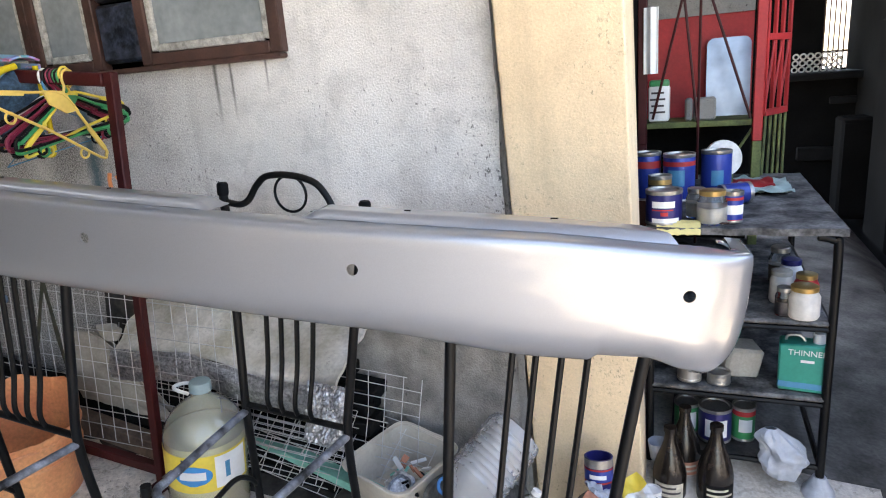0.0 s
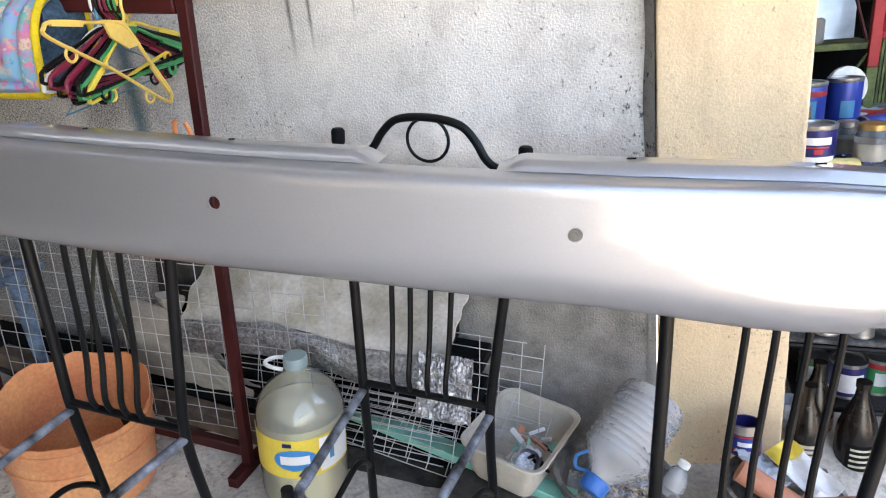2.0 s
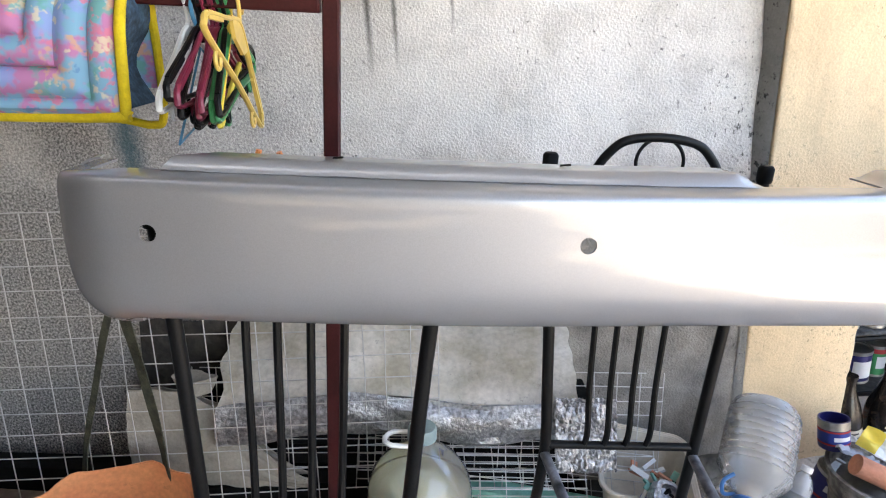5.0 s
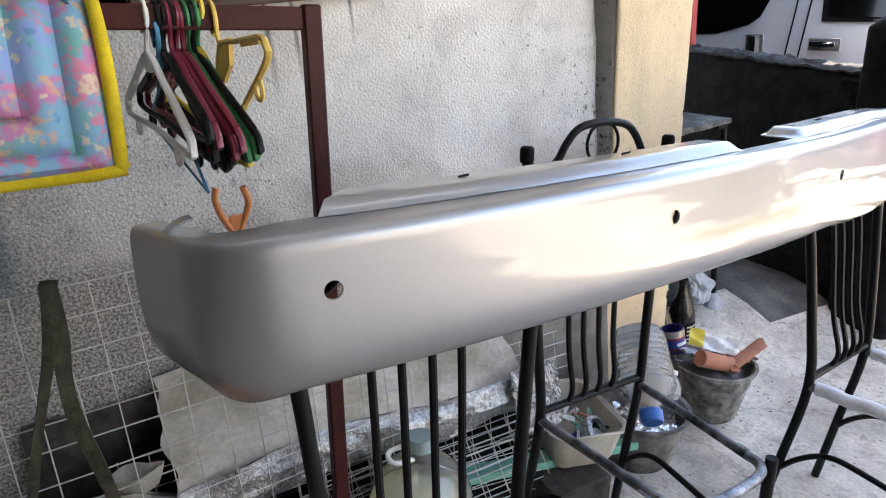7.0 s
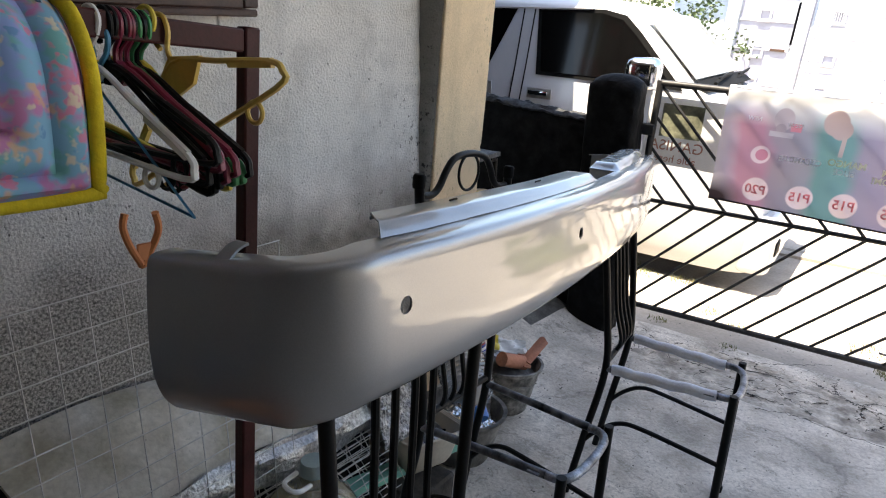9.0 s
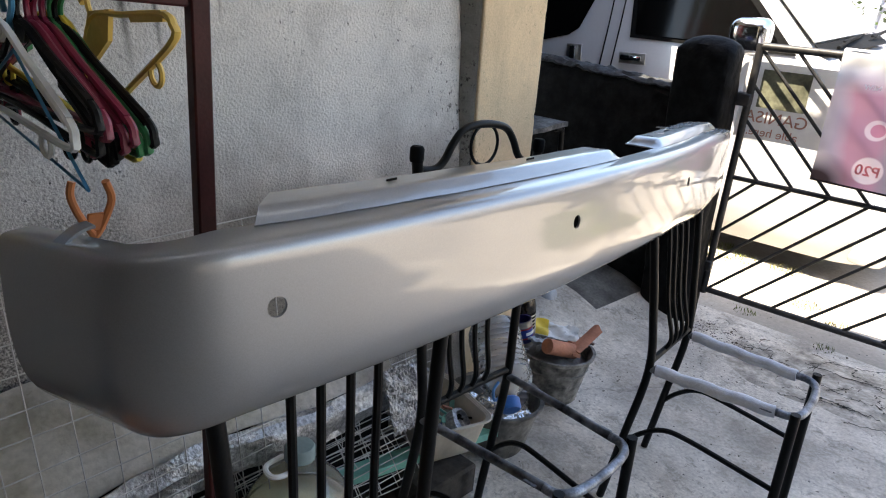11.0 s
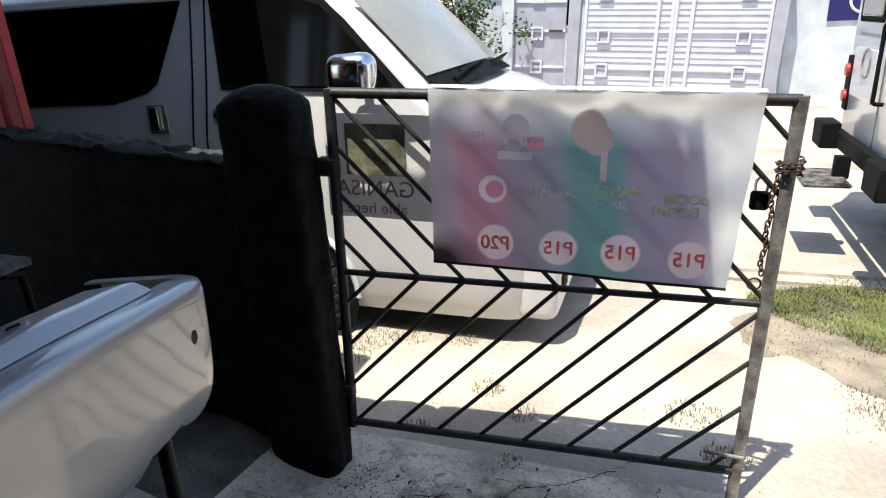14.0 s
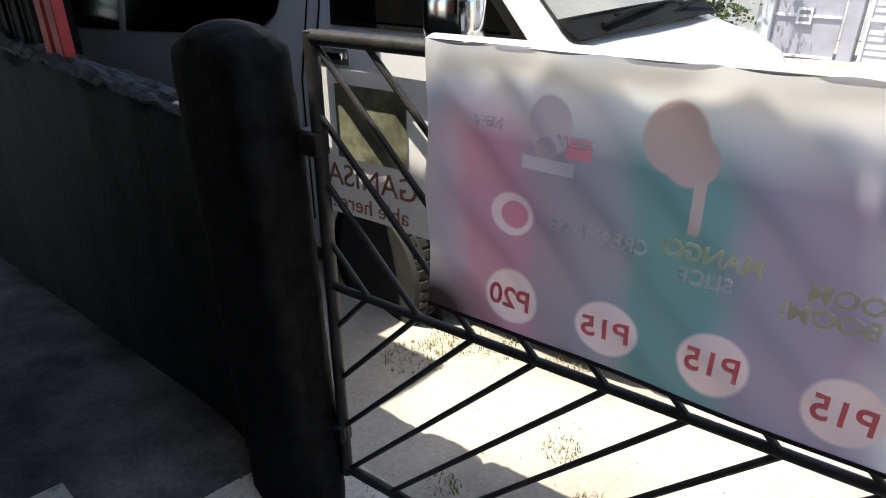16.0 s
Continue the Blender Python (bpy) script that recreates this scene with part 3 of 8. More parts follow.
def box(bm, cx, cy, cz, sx, sy, sz, bevel=0.0, rot=None, seg=1):
    geo = bmesh.ops.create_cube(bm, size=1, matrix=Matrix.Translation((cx, cy, cz)) @ (rot or Matrix()) @ Matrix.Diagonal((sx, sy, sz, 1)))
    if bevel:
        edges = list({e for v in geo["verts"] for e in v.link_edges})
        bmesh.ops.bevel(bm, geom=edges, offset=bevel, segments=seg, affect="EDGES", profile=0.5)
    return bm


def boxed(*a, **k):
    return box(bmesh.new(), *a, **k)


def smooth_path(pts, n=6, closed=False):
    pts = [Vector(p) for p in pts]
    if len(pts) < 3:
        return pts
    out, k = [], len(pts)
    for i in range(k if closed else k - 1):
        p0 = pts[(i - 1) % k] if closed or i else pts[0]
        p1, p2 = pts[i], pts[(i + 1) % k]
        p3 = pts[(i + 2) % k] if closed or i + 2 < k else pts[-1]
        for j in range(n):
            t = j / n
            out.append(0.5 * ((2 * p1) + (p2 - p0) * t + (2 * p0 - 5 * p1 + 4 * p2 - p3) * t * t + (3 * p1 - p0 - 3 * p2 + p3) * t ** 3))
    if not closed:
        out.append(pts[-1])
    return out


def tube(bm, pts, r, seg=10, closed=False, flat=1.0, caps=True):
    """A round bar along a line of points; r may be a list."""
    pts = [Vector(p) for p in pts]
    n, rings, u = len(pts), [], None
    for i, p in enumerate(pts):
        a = pts[(i - 1) % n] if closed or i else p
        b = pts[(i + 1) % n] if closed or i + 1 < n else p
        d = (b - a).normalized()
        if u is None:
            u = d.cross(Vector((0, 0, 1)) if abs(d.z) < 0.9 else Vector((0, 1, 0))).normalized()
        u = (u - d * u.dot(d)).normalized()
        w = d.cross(u)
        rr = r[i] if isinstance(r, (list, tuple)) else r
        rings.append([bm.verts.new(p + rr * (math.cos(2 * math.pi * k / seg) * u + flat * math.sin(2 * math.pi * k / seg) * w)) for k in range(seg)])
    for i in range(n if closed else n - 1):
        A, B = rings[i], rings[(i + 1) % n]
        for k in range(seg):
            bm.faces.new((A[k], A[(k + 1) % seg], B[(k + 1) % seg], B[k]))
    if not closed and caps:
        bm.faces.new(rings[0][::-1])
        bm.faces.new(rings[-1])
    return bm


def tubed(pts, r, **k):
    return tube(bmesh.new(), pts, r, **k)


def lathe(bm, prof, seg=24, c=(0, 0, 0), wob=0.0, squash=1.0):
    """Turns a profile of (radius, height) round the upright axis."""
    rings = []
    for r, z in prof:
        ring = []
        for k in range(seg):
            a = 2 * math.pi * k / seg
            q = r * (1 + wob * noise.noise(Vector((math.cos(a) * 1.3 + c[0] * 7, math.sin(a) * 1.3, z * 6))))
            ring.append(bm.verts.new((c[0] + q * math.cos(a), c[1] + squash * q * math.sin(a), c[2] + z)))
        rings.append(ring)
    for A, B in zip(rings, rings[1:]):
        for k in range(seg):
            bm.faces.new((A[k], A[(k + 1) % seg], B[(k + 1) % seg], B[k]))
    if prof[0][0] > 1e-4:
        bm.faces.new(rings[0][::-1])
    if prof[-1][0] > 1e-4:
        bm.faces.new(rings[-1])
    bmesh.ops.remove_doubles(bm, verts=bm.verts, dist=1e-5)
    return bm


def lathed(prof, **k):
    return lathe(bmesh.new(), prof, **k)


def sheet(f, nu, nv, thick=0.0, bm=None):
    """A surface f(u, v), u and v from 0 to 1, with a thickness."""
    bm = bm or bmesh.new()
    g = [[bm.verts.new(f(i / nu, j / nv)) for j in range(nv + 1)] for i in range(nu + 1)]
    faces = [bm.faces.new((g[i][j], g[i + 1][j], g[i + 1][j + 1], g[i][j + 1])) for i in range(nu) for j in range(nv)]
    if thick:
        bm.normal_update()
        bmesh.ops.solidify(bm, geom=faces, thickness=thick)
    return bm


def prism(pts, axis, a, b, bevel=0.0):
    """A flat outline of 2D points pushed from a to b along x, y or z."""
    bm = bmesh.new()
    put = {"x": lambda p, q: (q, p[0], p[1]), "y": lambda p, q: (p[0], q, p[1]), "z": lambda p, q: (p[0], p[1], q)}[axis]
    A, B = [bm.verts.new(put(p, a)) for p in pts], [bm.verts.new(put(p, b)) for p in pts]
    bm.faces.new(A)
    bm.faces.new(B[::-1])
    for i in range(len(pts)):
        j = (i + 1) % len(pts)
        bm.faces.new((A[i], B[i], B[j], A[j]))
    if bevel:
        bmesh.ops.bevel(bm, geom=list(bm.edges), offset=bevel, segments=1, affect="EDGES")
    return bm


def lettering(text, size, m, material, parent, name="lettering", mirrored=False, depth=0.0008, bold=0.0):
    cu = bpy.data.curves.new(name, "FONT")
    cu.body, cu.size, cu.align_x, cu.align_y, cu.extrude = text, size, "CENTER", "CENTER", depth
    cu.offset = size * bold
    tmp = new(name, cu)
    me = bpy.data.meshes.new_from_object(tmp.evaluated_get(bpy.context.evaluated_depsgraph_get()))
    bpy.data.objects.remove(tmp)
    me.transform(m @ (Matrix.Diagonal((-1, 1, 1, 1)) if mirrored else Matrix()))
    me.materials.clear()
    me.materials.append(M[material])
    ob = new(name, me)
    ob.parent = parent
    return ob


def turned(bm, m):
    bm.transform(m)
    return bm



# ---- ground and walls ----
def ramp01(a, b, x):
    t = min(1, max(0, (x - a) / (b - a)))
    return t * t * (3 - 2 * t)


def ground_z(x, y):
    """The yard falls towards the street, and a ramp climbs into the workshop."""
    z = -0.1016 * max(-7, min(x, 2.0)) - (0.13 * ramp01(2.0, 4.0, x))
    if x > -0.3:
        z += 0.16 * ramp01(2.8, 3.3, y) * ramp01(-0.3, 0.1, x) * (1 - ramp01(1.2, 1.6, x))
    return z


def ground_sheet():
    xs = [-60, -30, -15, -9] + [-7 + 0.12 * i for i in range(92)] + [4.2, 5, 6.5, 8, 10, 12, 14, 17, 22, 30, 60, 150, 400]
    ys = [-400, -150, -60, -30, -15, -9, -5, -3] + [-2 + 0.12 * i for i in range(56)] + [5, 6, 7, 8, 10, 14, 20, 40, 80, 200, 400]
    bm = bmesh.new()
    g = [[bm.verts.new((x, y, ground_z(x, y) + (0.006 * noise.noise(Vector((x * 3, y * 3, 0))) + 0.004 * noise.noise(Vector((x * 9, y * 9, 3))) if -7 < x < 4 and -2 < y < 5 else 0))) for y in ys] for x in xs]
    for i in range(len(xs) - 1):
        for j in range(len(ys) - 1):
            # index 2 darkens the floor by the low wall and workshop, where shade lies
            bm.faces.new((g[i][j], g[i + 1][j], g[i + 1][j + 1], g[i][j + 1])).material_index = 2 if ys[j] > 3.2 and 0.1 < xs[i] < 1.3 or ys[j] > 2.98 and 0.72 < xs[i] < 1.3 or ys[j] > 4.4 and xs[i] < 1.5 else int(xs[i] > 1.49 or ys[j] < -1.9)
    return bm


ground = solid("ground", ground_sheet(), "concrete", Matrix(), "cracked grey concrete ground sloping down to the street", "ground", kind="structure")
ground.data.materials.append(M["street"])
ground.data.materials.append(M["shade_floor"])


def wall_block(name, x0, x1, y0, y1, z0, z1, material, label):
    return solid(name, boxed((x0 + x1) / 2, (y0 + y1) / 2, (z0 + z1) / 2, x1 - x0, y1 - y0, z1 - z0), material, Matrix(), label, "wall", kind="structure", smooth=False)


# the house wall with its window opening: four blocks round the hole
WX0, WX1, WZ0, WZ1 = -2.55, -0.9, 1.49, 2.35
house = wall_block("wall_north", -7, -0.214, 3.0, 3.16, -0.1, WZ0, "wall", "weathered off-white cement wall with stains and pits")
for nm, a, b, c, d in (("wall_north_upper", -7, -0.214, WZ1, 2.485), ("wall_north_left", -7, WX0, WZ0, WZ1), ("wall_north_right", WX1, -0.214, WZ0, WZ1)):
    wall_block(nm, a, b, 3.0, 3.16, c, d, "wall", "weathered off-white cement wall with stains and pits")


def pilaster():
    """The end pier of the wall, leaning out a little towards its top, its corners knocked about."""
    bm = bmesh.new()
    rows = []
    for k in range(181):
        z = -0.15 + 2.635 * k / 180
        up = z - 1.2
        def chip(seed):
            n = noise.noise(Vector((z * 13, seed, 0))) + 0.6 * noise.noise(Vector((z * 41, seed, 3)))
            return 0.0035 + 0.009 * max(0.0, n - 0.25) + 0.001 * n
        a, b = chip(2.0), chip(7.0)
        xl, xr, yl, yr = -0.222 - 0.026 * up, 0.100 - 0.03 * up, 2.945 - 0.075 * up, 2.96 - 0.075 * up
        prof = [(xl, 3.18), (xl, yl + 2 * a), (xl + 0.3 * a, yl + a), (xl + a, yl + 0.3 * a), (xl + 2 * a, yl)]
        prof += [(xl + (xr - xl) * f, yl + (yr - yl) * f + 0.0012 * noise.noise(Vector((f * 6, z * 7, 5)))) for f in (0.2, 0.35, 0.5, 0.65, 0.8)]
        prof += [(xr - 2 * b, yr), (xr - b, yr + 0.3 * b), (xr - 0.3 * b, yr + b), (xr, yr + 2 * b), (xr, 3.18)]
        rows.append([bm.verts.new((x, y, z)) for x, y in prof])
    n = len(rows[0])
    for A, B in zip(rows, rows[1:]):
        for i in range(n):
            j = (i + 1) % n
            bm.faces.new((A[i], A[j], B[j], B[i]))
    bm.faces.new(rows[0][::-1])
    bm.faces.new(rows[-1])
    return bm


solid("wall_pilaster", pilaster(), "cream", Matrix(), "cream-painted pilaster at the end of the wall, chipped", "wall", kind="structure", smooth=False)
def pilaster_edge():
    """Rough bare cement filling the corner between the wall and the pilaster's side."""
    def f(u, v):
        z = -0.12 + 2.6 * u
        up = z - 1.2
        x = -0.225 - 0.026 * up - 0.026 * (1 - v) ** 0.7 * (1 + 0.35 * noise.noise(Vector((z * 5, 0, 2))))
        front = min(2.994, 2.951 - 0.075 * up)
        return Vector((x, 2.998 + (front - 2.998) * v + 0.003 * noise.noise(Vector((z * 22, v * 4, 1))), z))
    return sheet(f, 160, 5)


solid("wall_pilaster_edge", pilaster_edge(), "wall_side", Matrix(), "bare grey cement edge beside the pilaster", "wall", kind="structure")
# two unseen walls, added to keep daylight off the yard's west end
wall_block("wall_west", -4.7, -4.5, -6, 3.0, -0.2, 2.485, "soot_block", "unseen dark cement wall added to dim the west of the yard")
wall_block("wall_southwest", -4.5, -2.3, -0.9, -0.75, -0.3, 2.485, "soot_block", "unseen dark cement wall added to dim the west of the yard")
# closing wall added on the open east side to block light
wall_block("wall_workshop_east", 1.5, 1.6, 4.5, 8.2, -0.5, 2.57, "dim_room", "near-black side wall added to keep light out of the workshop")
# unseen south wall, added to temper what light reaches the bumper
wall_block("wall_south", -4.5, 1.2, -5.7, -5.5, -0.5, 3.2, "wall_side", "unseen plain cement wall added across the yard")
# workshop walls take the near-black tone in place of deep shade
wall_block("wall_workshop_west", -0.06, 0.03, 3.18, 4.4, -0.1, 2.57, "dim_room", "partition wall of the workshop, toned black for its dim interior")
wall_block("wall_workshop_back", -0.06, 3.0, 8.2, 8.4, -0.6, 1.2, "dim_room", "rear wall of the workshop, toned black for its dim interior")
wall_block("wall_workshop_back_left", -0.06, 1.3, 8.2, 8.4, 1.2, 2.57, "dim_room", "rear wall of the workshop, toned black for its dim interior")
wall_block("wall_workshop_back_right", 1.75, 3.0, 8.2, 8.4, 1.2, 2.57, "dim_room", "rear wall of the workshop, toned black for its dim interior")
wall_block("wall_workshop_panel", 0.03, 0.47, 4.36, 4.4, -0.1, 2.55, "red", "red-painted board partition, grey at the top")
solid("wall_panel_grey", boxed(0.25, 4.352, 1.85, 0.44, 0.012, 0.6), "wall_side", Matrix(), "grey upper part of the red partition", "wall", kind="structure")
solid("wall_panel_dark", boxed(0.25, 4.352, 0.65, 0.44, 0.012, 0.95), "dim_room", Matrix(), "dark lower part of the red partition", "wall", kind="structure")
# roofs over the yard and the workshop
SKY_X0, SKY_X1, SKY_Y0, SKY_Y1 = -2.6, -0.1, 1.95, 2.1


def roof_sheet():
    """Corrugated roofing with its ribs running out to the eaves; a rust hole near the edge."""
    bm = bmesh.new()
    pitch, step, last = 0.1, 0.0125, None
    hole = lambda y: 1.886 < y < 1.906
    # strips south of y -0.9 are unseen, added to hold back daylight
    for i in range(int((3.96 + 4.2) / step) + 1):
        y = -4.2 + step * i
        edge = 0.2 if y < 1.49 else 0.2 + 0.46 * (y - 1.49) if y < 1.62 else 0.26 + 0.87 * (y - 1.62) if y < 1.77 else 0.39 + 2.2 * (y - 1.77) if y < 1.835 else 0.99 - 0.045 * (y - 1.85) if y < 2.4 else 0.965 - 0.125 * (y - 2.4) if y < 3.46 else 1.32
        z = 2.5 + 0.011 * math.sin(2 * math.pi * y / pitch)
        cuts = [-4.6, SKY_X0, SKY_X1, edge - 0.026, edge - 0.011, edge]
        row = [bm.verts.new((x, y, z)) for x in cuts]
        if last and abs(last[1] - edge) < 0.6:
            for k in range(5):
                if not (k == 3 and hole(y) or k == 1 and SKY_Y0 + 1e-6 < y <= SKY_Y1 + 1e-6):
                    bm.faces.new((last[0][k], last[0][k + 1], row[k + 1], row[k]))
        last = (row, edge)
    return bm


solid("ceiling", roof_sheet(), "roof", Matrix(), "rusted corrugated sheet roof over the yard", "roof", kind="structure")
n_rib = round((SKY_Y1 - SKY_Y0) / 0.0125)
# unseen strip added overhead for the highlight along the bumper's crest
solid("ceiling_clear_sheet", sheet(lambda u, v: Vector((SKY_X0 + (SKY_X1 - SKY_X0) * u, SKY_Y0 + (SKY_Y1 - SKY_Y0) * v, 2.5 + 0.011 * math.sin(20 * math.pi * (SKY_Y0 + (SKY_Y1 - SKY_Y0) * v)))), 2, n_rib), "clear_sheet", Matrix(), "unseen clear roofing strip added to light the bumper's top edge", "roof", kind="structure")
# eave carried out past x 2.23, an added overhang to shade the van's side
solid("ceiling_workshop", boxed(0.885, 6.14, 2.61, 3.3, 4.5, 0.06), "roof", Matrix(), "rusted sheet roof over the workshop", "roof", kind="structure")


def low_wall():
    bm = bmesh.new()
    n = 60
    prof = [(-0.075, -0.2), (-0.08, 0.3), (-0.078, 0.7), (-0.07, 0.96), (-0.045, 0.99), (0.045, 0.99), (0.07, 0.96), (0.075, -0.2)]
    rows = []
    for i in range(n + 1):
        y = 3.0 + 2.4 * i / n
        rows.append([bm.verts.new((1.35 + a + 0.012 * noise.noise(Vector((y * 7, b * 7, a * 30))), y, b + (0.012 + 0.085 * (y - 3.2) if b > 0.9 else 0) + (0.018 * noise.noise(Vector((y * 9, a * 20, 5))) if b > 0.9 else 0))) for a, b in prof])
    for A, B in zip(rows, rows[1:]):
        for k in range(len(prof) - 1):
            bm.faces.new((A[k], A[k + 1], B[k + 1], B[k]))
    bm.faces.new(rows[0])
    bm.faces.new(rows[-1][::-1])
    return bm


solid("wall_low", low_wall(), "black_wall", Matrix(), "low blackened cement wall with a rough broken top", "wall", kind="structure")


def low_wall_cap():
    def f(u, v):
        y, x = 3.06 + 2.3 * u, 1.292 + 0.116 * v
        return Vector((x + 0.008 * noise.noise(Vector((y * 8, v * 3, 1))), y, 1.0 + 0.085 * (y - 3.2) + 0.014 * math.sin(math.pi * v) + 0.016 * noise.noise(Vector((y * 11, v * 5, 5))) + 0.008 * noise.noise(Vector((y * 31, v * 9, 8)))))
    return sheet(f, 160, 10, 0.012)


solid("wall_low_cap", low_wall_cap(), "black_cap", Matrix(), "worn grey-black broken cap of the low wall", "wall", kind="structure")


def gate_post():
    prof = []
    for i in range(45):
        z = -0.25 + 1.42 * i / 44
        prof.append((0.155, z))
    prof += [(0.15, 1.19), (0.135, 1.212), (0.10, 1.232), (0.045, 1.244), (0.0, 1.246)]
    bm = bmesh.new()
    seg, rings = 48, []
    for r, z in prof:
        ring = []
        for k in range(seg):
            a = 2 * math.pi * k / seg
            c, s = math.cos(a), math.sin(a)
            q = (abs(c) ** 5 + abs(s) ** 5) ** -0.2 if z < 1.2 else 1.0 + 0.1 * (1.25 - z) / 0.05
            q *= 1 + 0.05 * noise.noise(Vector((c * 2, s * 2, z * 5))) + 0.035 * noise.noise(Vector((c * 7, s * 7, z * 22)))
            ring.append(bm.verts.new((0.60 * r * q * c, 0.86 * r * q * s, z)))
        rings.append(ring)
    for A, B in zip(rings, rings[1:]):
        for k in range(seg):
            bm.faces.new((A[k], A[(k + 1) % seg], B[(k + 1) % seg], B[k]))
    bmesh.ops.remove_doubles(bm, verts=bm.verts, dist=1e-4)
    return bm


solid("wall_gate_post", gate_post(), "black_wall", pose(1.29, 2.905, 0), "thick black cement gate post with a rounded top", "post", kind="structure")


# ---- window in the house wall ----
def window():
    w = thing("window_1", pose(0, 2.99, 0), "old wooden window with dusty panes and cracked putty", "window", kind="structure")
    def sash(x0, x1, y, name):
        bm = bmesh.new()
        z0, z1, t = WZ0 + 0.0, WZ1, 0.042
        for c in ((x0 + t / 2, (z0 + z1) / 2, t, z1 - z0), (x1 - t / 2, (z0 + z1) / 2, t, z1 - z0), ((x0 + x1) / 2, z0 + t / 2 - 0.004, x1 - x0 - 2 * t, t * 0.9), ((x0 + x1) / 2, z1 - t / 2, x1 - x0 - 2 * t, t)):
            box(bm, c[0], y, c[1], c[2], 0.045, c[3], 0.004)
        s = part(name, bm, "wood_red", w, "brown-painted sash frame")
        part("pane", boxed((x0 + x1) / 2, y + 0.005, (z0 + z1) / 2, x1 - x0 - 2 * t, 0.005, z1 - z0 - 2 * t), "pane", s, "dusty grey pane")
        bm = bmesh.new()
        for c in ((x0 + t + 0.012, (z0 + z1) / 2, 0.026, z1 - z0 - 2 * t), (x1 - t - 0.012, (z0 + z1) / 2, 0.026, z1 - z0 - 2 * t), ((x0 + x1) / 2, z0 + t + 0.008, x1 - x0 - 2 * t - 0.05, 0.026)):
            box(bm, c[0], y - 0.006, c[1], c[2], 0.014, c[3], 0.003)
        part("putty", bm, "putty", s, "cracked white putty")
    sash(-1.45, WX1, 0.0, "sash")
    sash(-1.98, -1.66, 0.03, "sash")
    sash(-2.4, -1.99, 0.04, "sash")
    bm = bmesh.new()
    for k in range(4):
        box(bm, -1.555, 0.035, WZ0 + 0.115 + 0.2 * k, 0.2, 0.05, 0.19, 0.012)
    part("mullion_block", bm, "block_blue", w, "dark glossy blocks between the sashes")
    part("window_sill", boxed(-1.72, -0.002, WZ0 - 0.010, 1.63, 0.045, 0.016, 0.004), "wood_red", w)


window()
# near-black panel standing in for the unlit room
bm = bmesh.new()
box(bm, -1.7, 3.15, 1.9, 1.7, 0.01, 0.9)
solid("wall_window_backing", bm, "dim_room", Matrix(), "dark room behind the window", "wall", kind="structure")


# ---- bumper ----
def bumper():
    yaw = math.atan2(0.221, 1.676)
    b = thing("bumper", SLOPE @ pose(-0.685, 2.2625, 0, 0, 0, math.degrees(yaw)), "silver-painted van bumper resting on chair backs", "bumper")
    U, R, DEPTH = 0.968, 0.085, 0.235
    # plan line of the outer face: bowed front, rounded corners, ends turned back
    line = []
    for i in range(321):
        u = -U + R + (2 * (U - R)) * i / 320
        line.append((u, -(0.067 - 0.094 * u * u)))
    v0 = line[-1][1]
    slope = math.atan(2 * 0.094 * (U - R))
    right = []
    ex, ey, ang = line[-1][0], line[-1][1], slope
    steps, total = 14, math.radians(84) - slope
    for i in range(steps):
        a = ang + total * (i + 0.5) / steps
        ex, ey = ex + (R * total / steps) * math.cos(a) * 1.15, ey + (R * total / steps) * math.sin(a) * 1.15
        right.append((ex, ey))
    for i in range(1, 9):
        right.append((ex + 0.014 * i / 8, ey + (DEPTH - 0.08) * i / 8))
    left = [(-u, v) for u, v in right][::-1]
    right = [(u - 0.006 * min(1, (i + 1) / 10), v) for i, (u, v) in enumerate(right)]
    line = left + line + right
    nL, n = len(left), len(line)
    # section: setback from the face, height
    knots = [(0.052, 1.1005), (0.03, 1.098), (0.015, 1.0955), (0.006, 1.092), (0.0012, 1.0855), (-0.001, 1.077), (-0.002, 1.062), (-0.004, 1.03), (-0.006, 1.0), (-0.0075, 0.97), (-0.0065, 0.948), (0.0, 0.928), (0.014, 0.910), (0.036, 0.898), (0.065, 0.895)]
    sec = [(p.x, p.y) for p in smooth_path([(a, z, 0) for a, z in knots], 3)]
    bm = bmesh.new()
    rows = []
    for i, (u, v) in enumerate(line):
        a, c = line[max(0, i - 1)], line[min(n - 1, i + 1)]
        d = Vector((c[0] - a[0], c[1] - a[1])).normalized()
        inw = Vector((-d.y, d.x))
        end = min(1.0, max(0.0, (abs(u) - (U - 0.10)) / 0.1))
        back = max(0.0, v - 0.005) if abs(u) > 0.8 else 0.0
        row = []
        for k, (s, z) in enumerate(sec):
            low = max(0.0, (1.09 - z) / 0.195)
            drop = -0.028 * ramp01(0.25, 0.62, u) - 0.012 * ramp01(-0.2, 0.3, u)
            notch = (0.013 * ramp01(0.69, 0.708, u) * (1 - ramp01(0.79, 0.87, u)) - 0.009 * ramp01(0.79, 0.87, u)) if v < 0.06 else -0.009 if u > 0 else 0
            zz = z + low * (drop - 0.022 * end) + low ** 4 * notch - 0.12 * back - 0.12 * max(0, s) * (1 - low) - 0.016 * ramp01(0.55, 0.95, u) * (1 - low)
            ss = s * (1 - 0.3 * end) + 0.035 * end * low ** 3
            row.append(bm.verts.new((u + inw.x * ss, v + inw.y * ss, zz)))
        rows.append(row)
    faces = []
    for A, B in zip(rows, rows[1:]):
        for k in range(len(sec) - 1):
            faces.append(bm.faces.new((A[k], A[k + 1], B[k + 1], B[k])))
    bm.normal_update()
    bmesh.ops.recalc_face_normals(bm, faces=bm.faces)
    bmesh.ops.solidify(bm, geom=faces, thickness=0.0035)
    body = part("shell", bm, "silver", b)
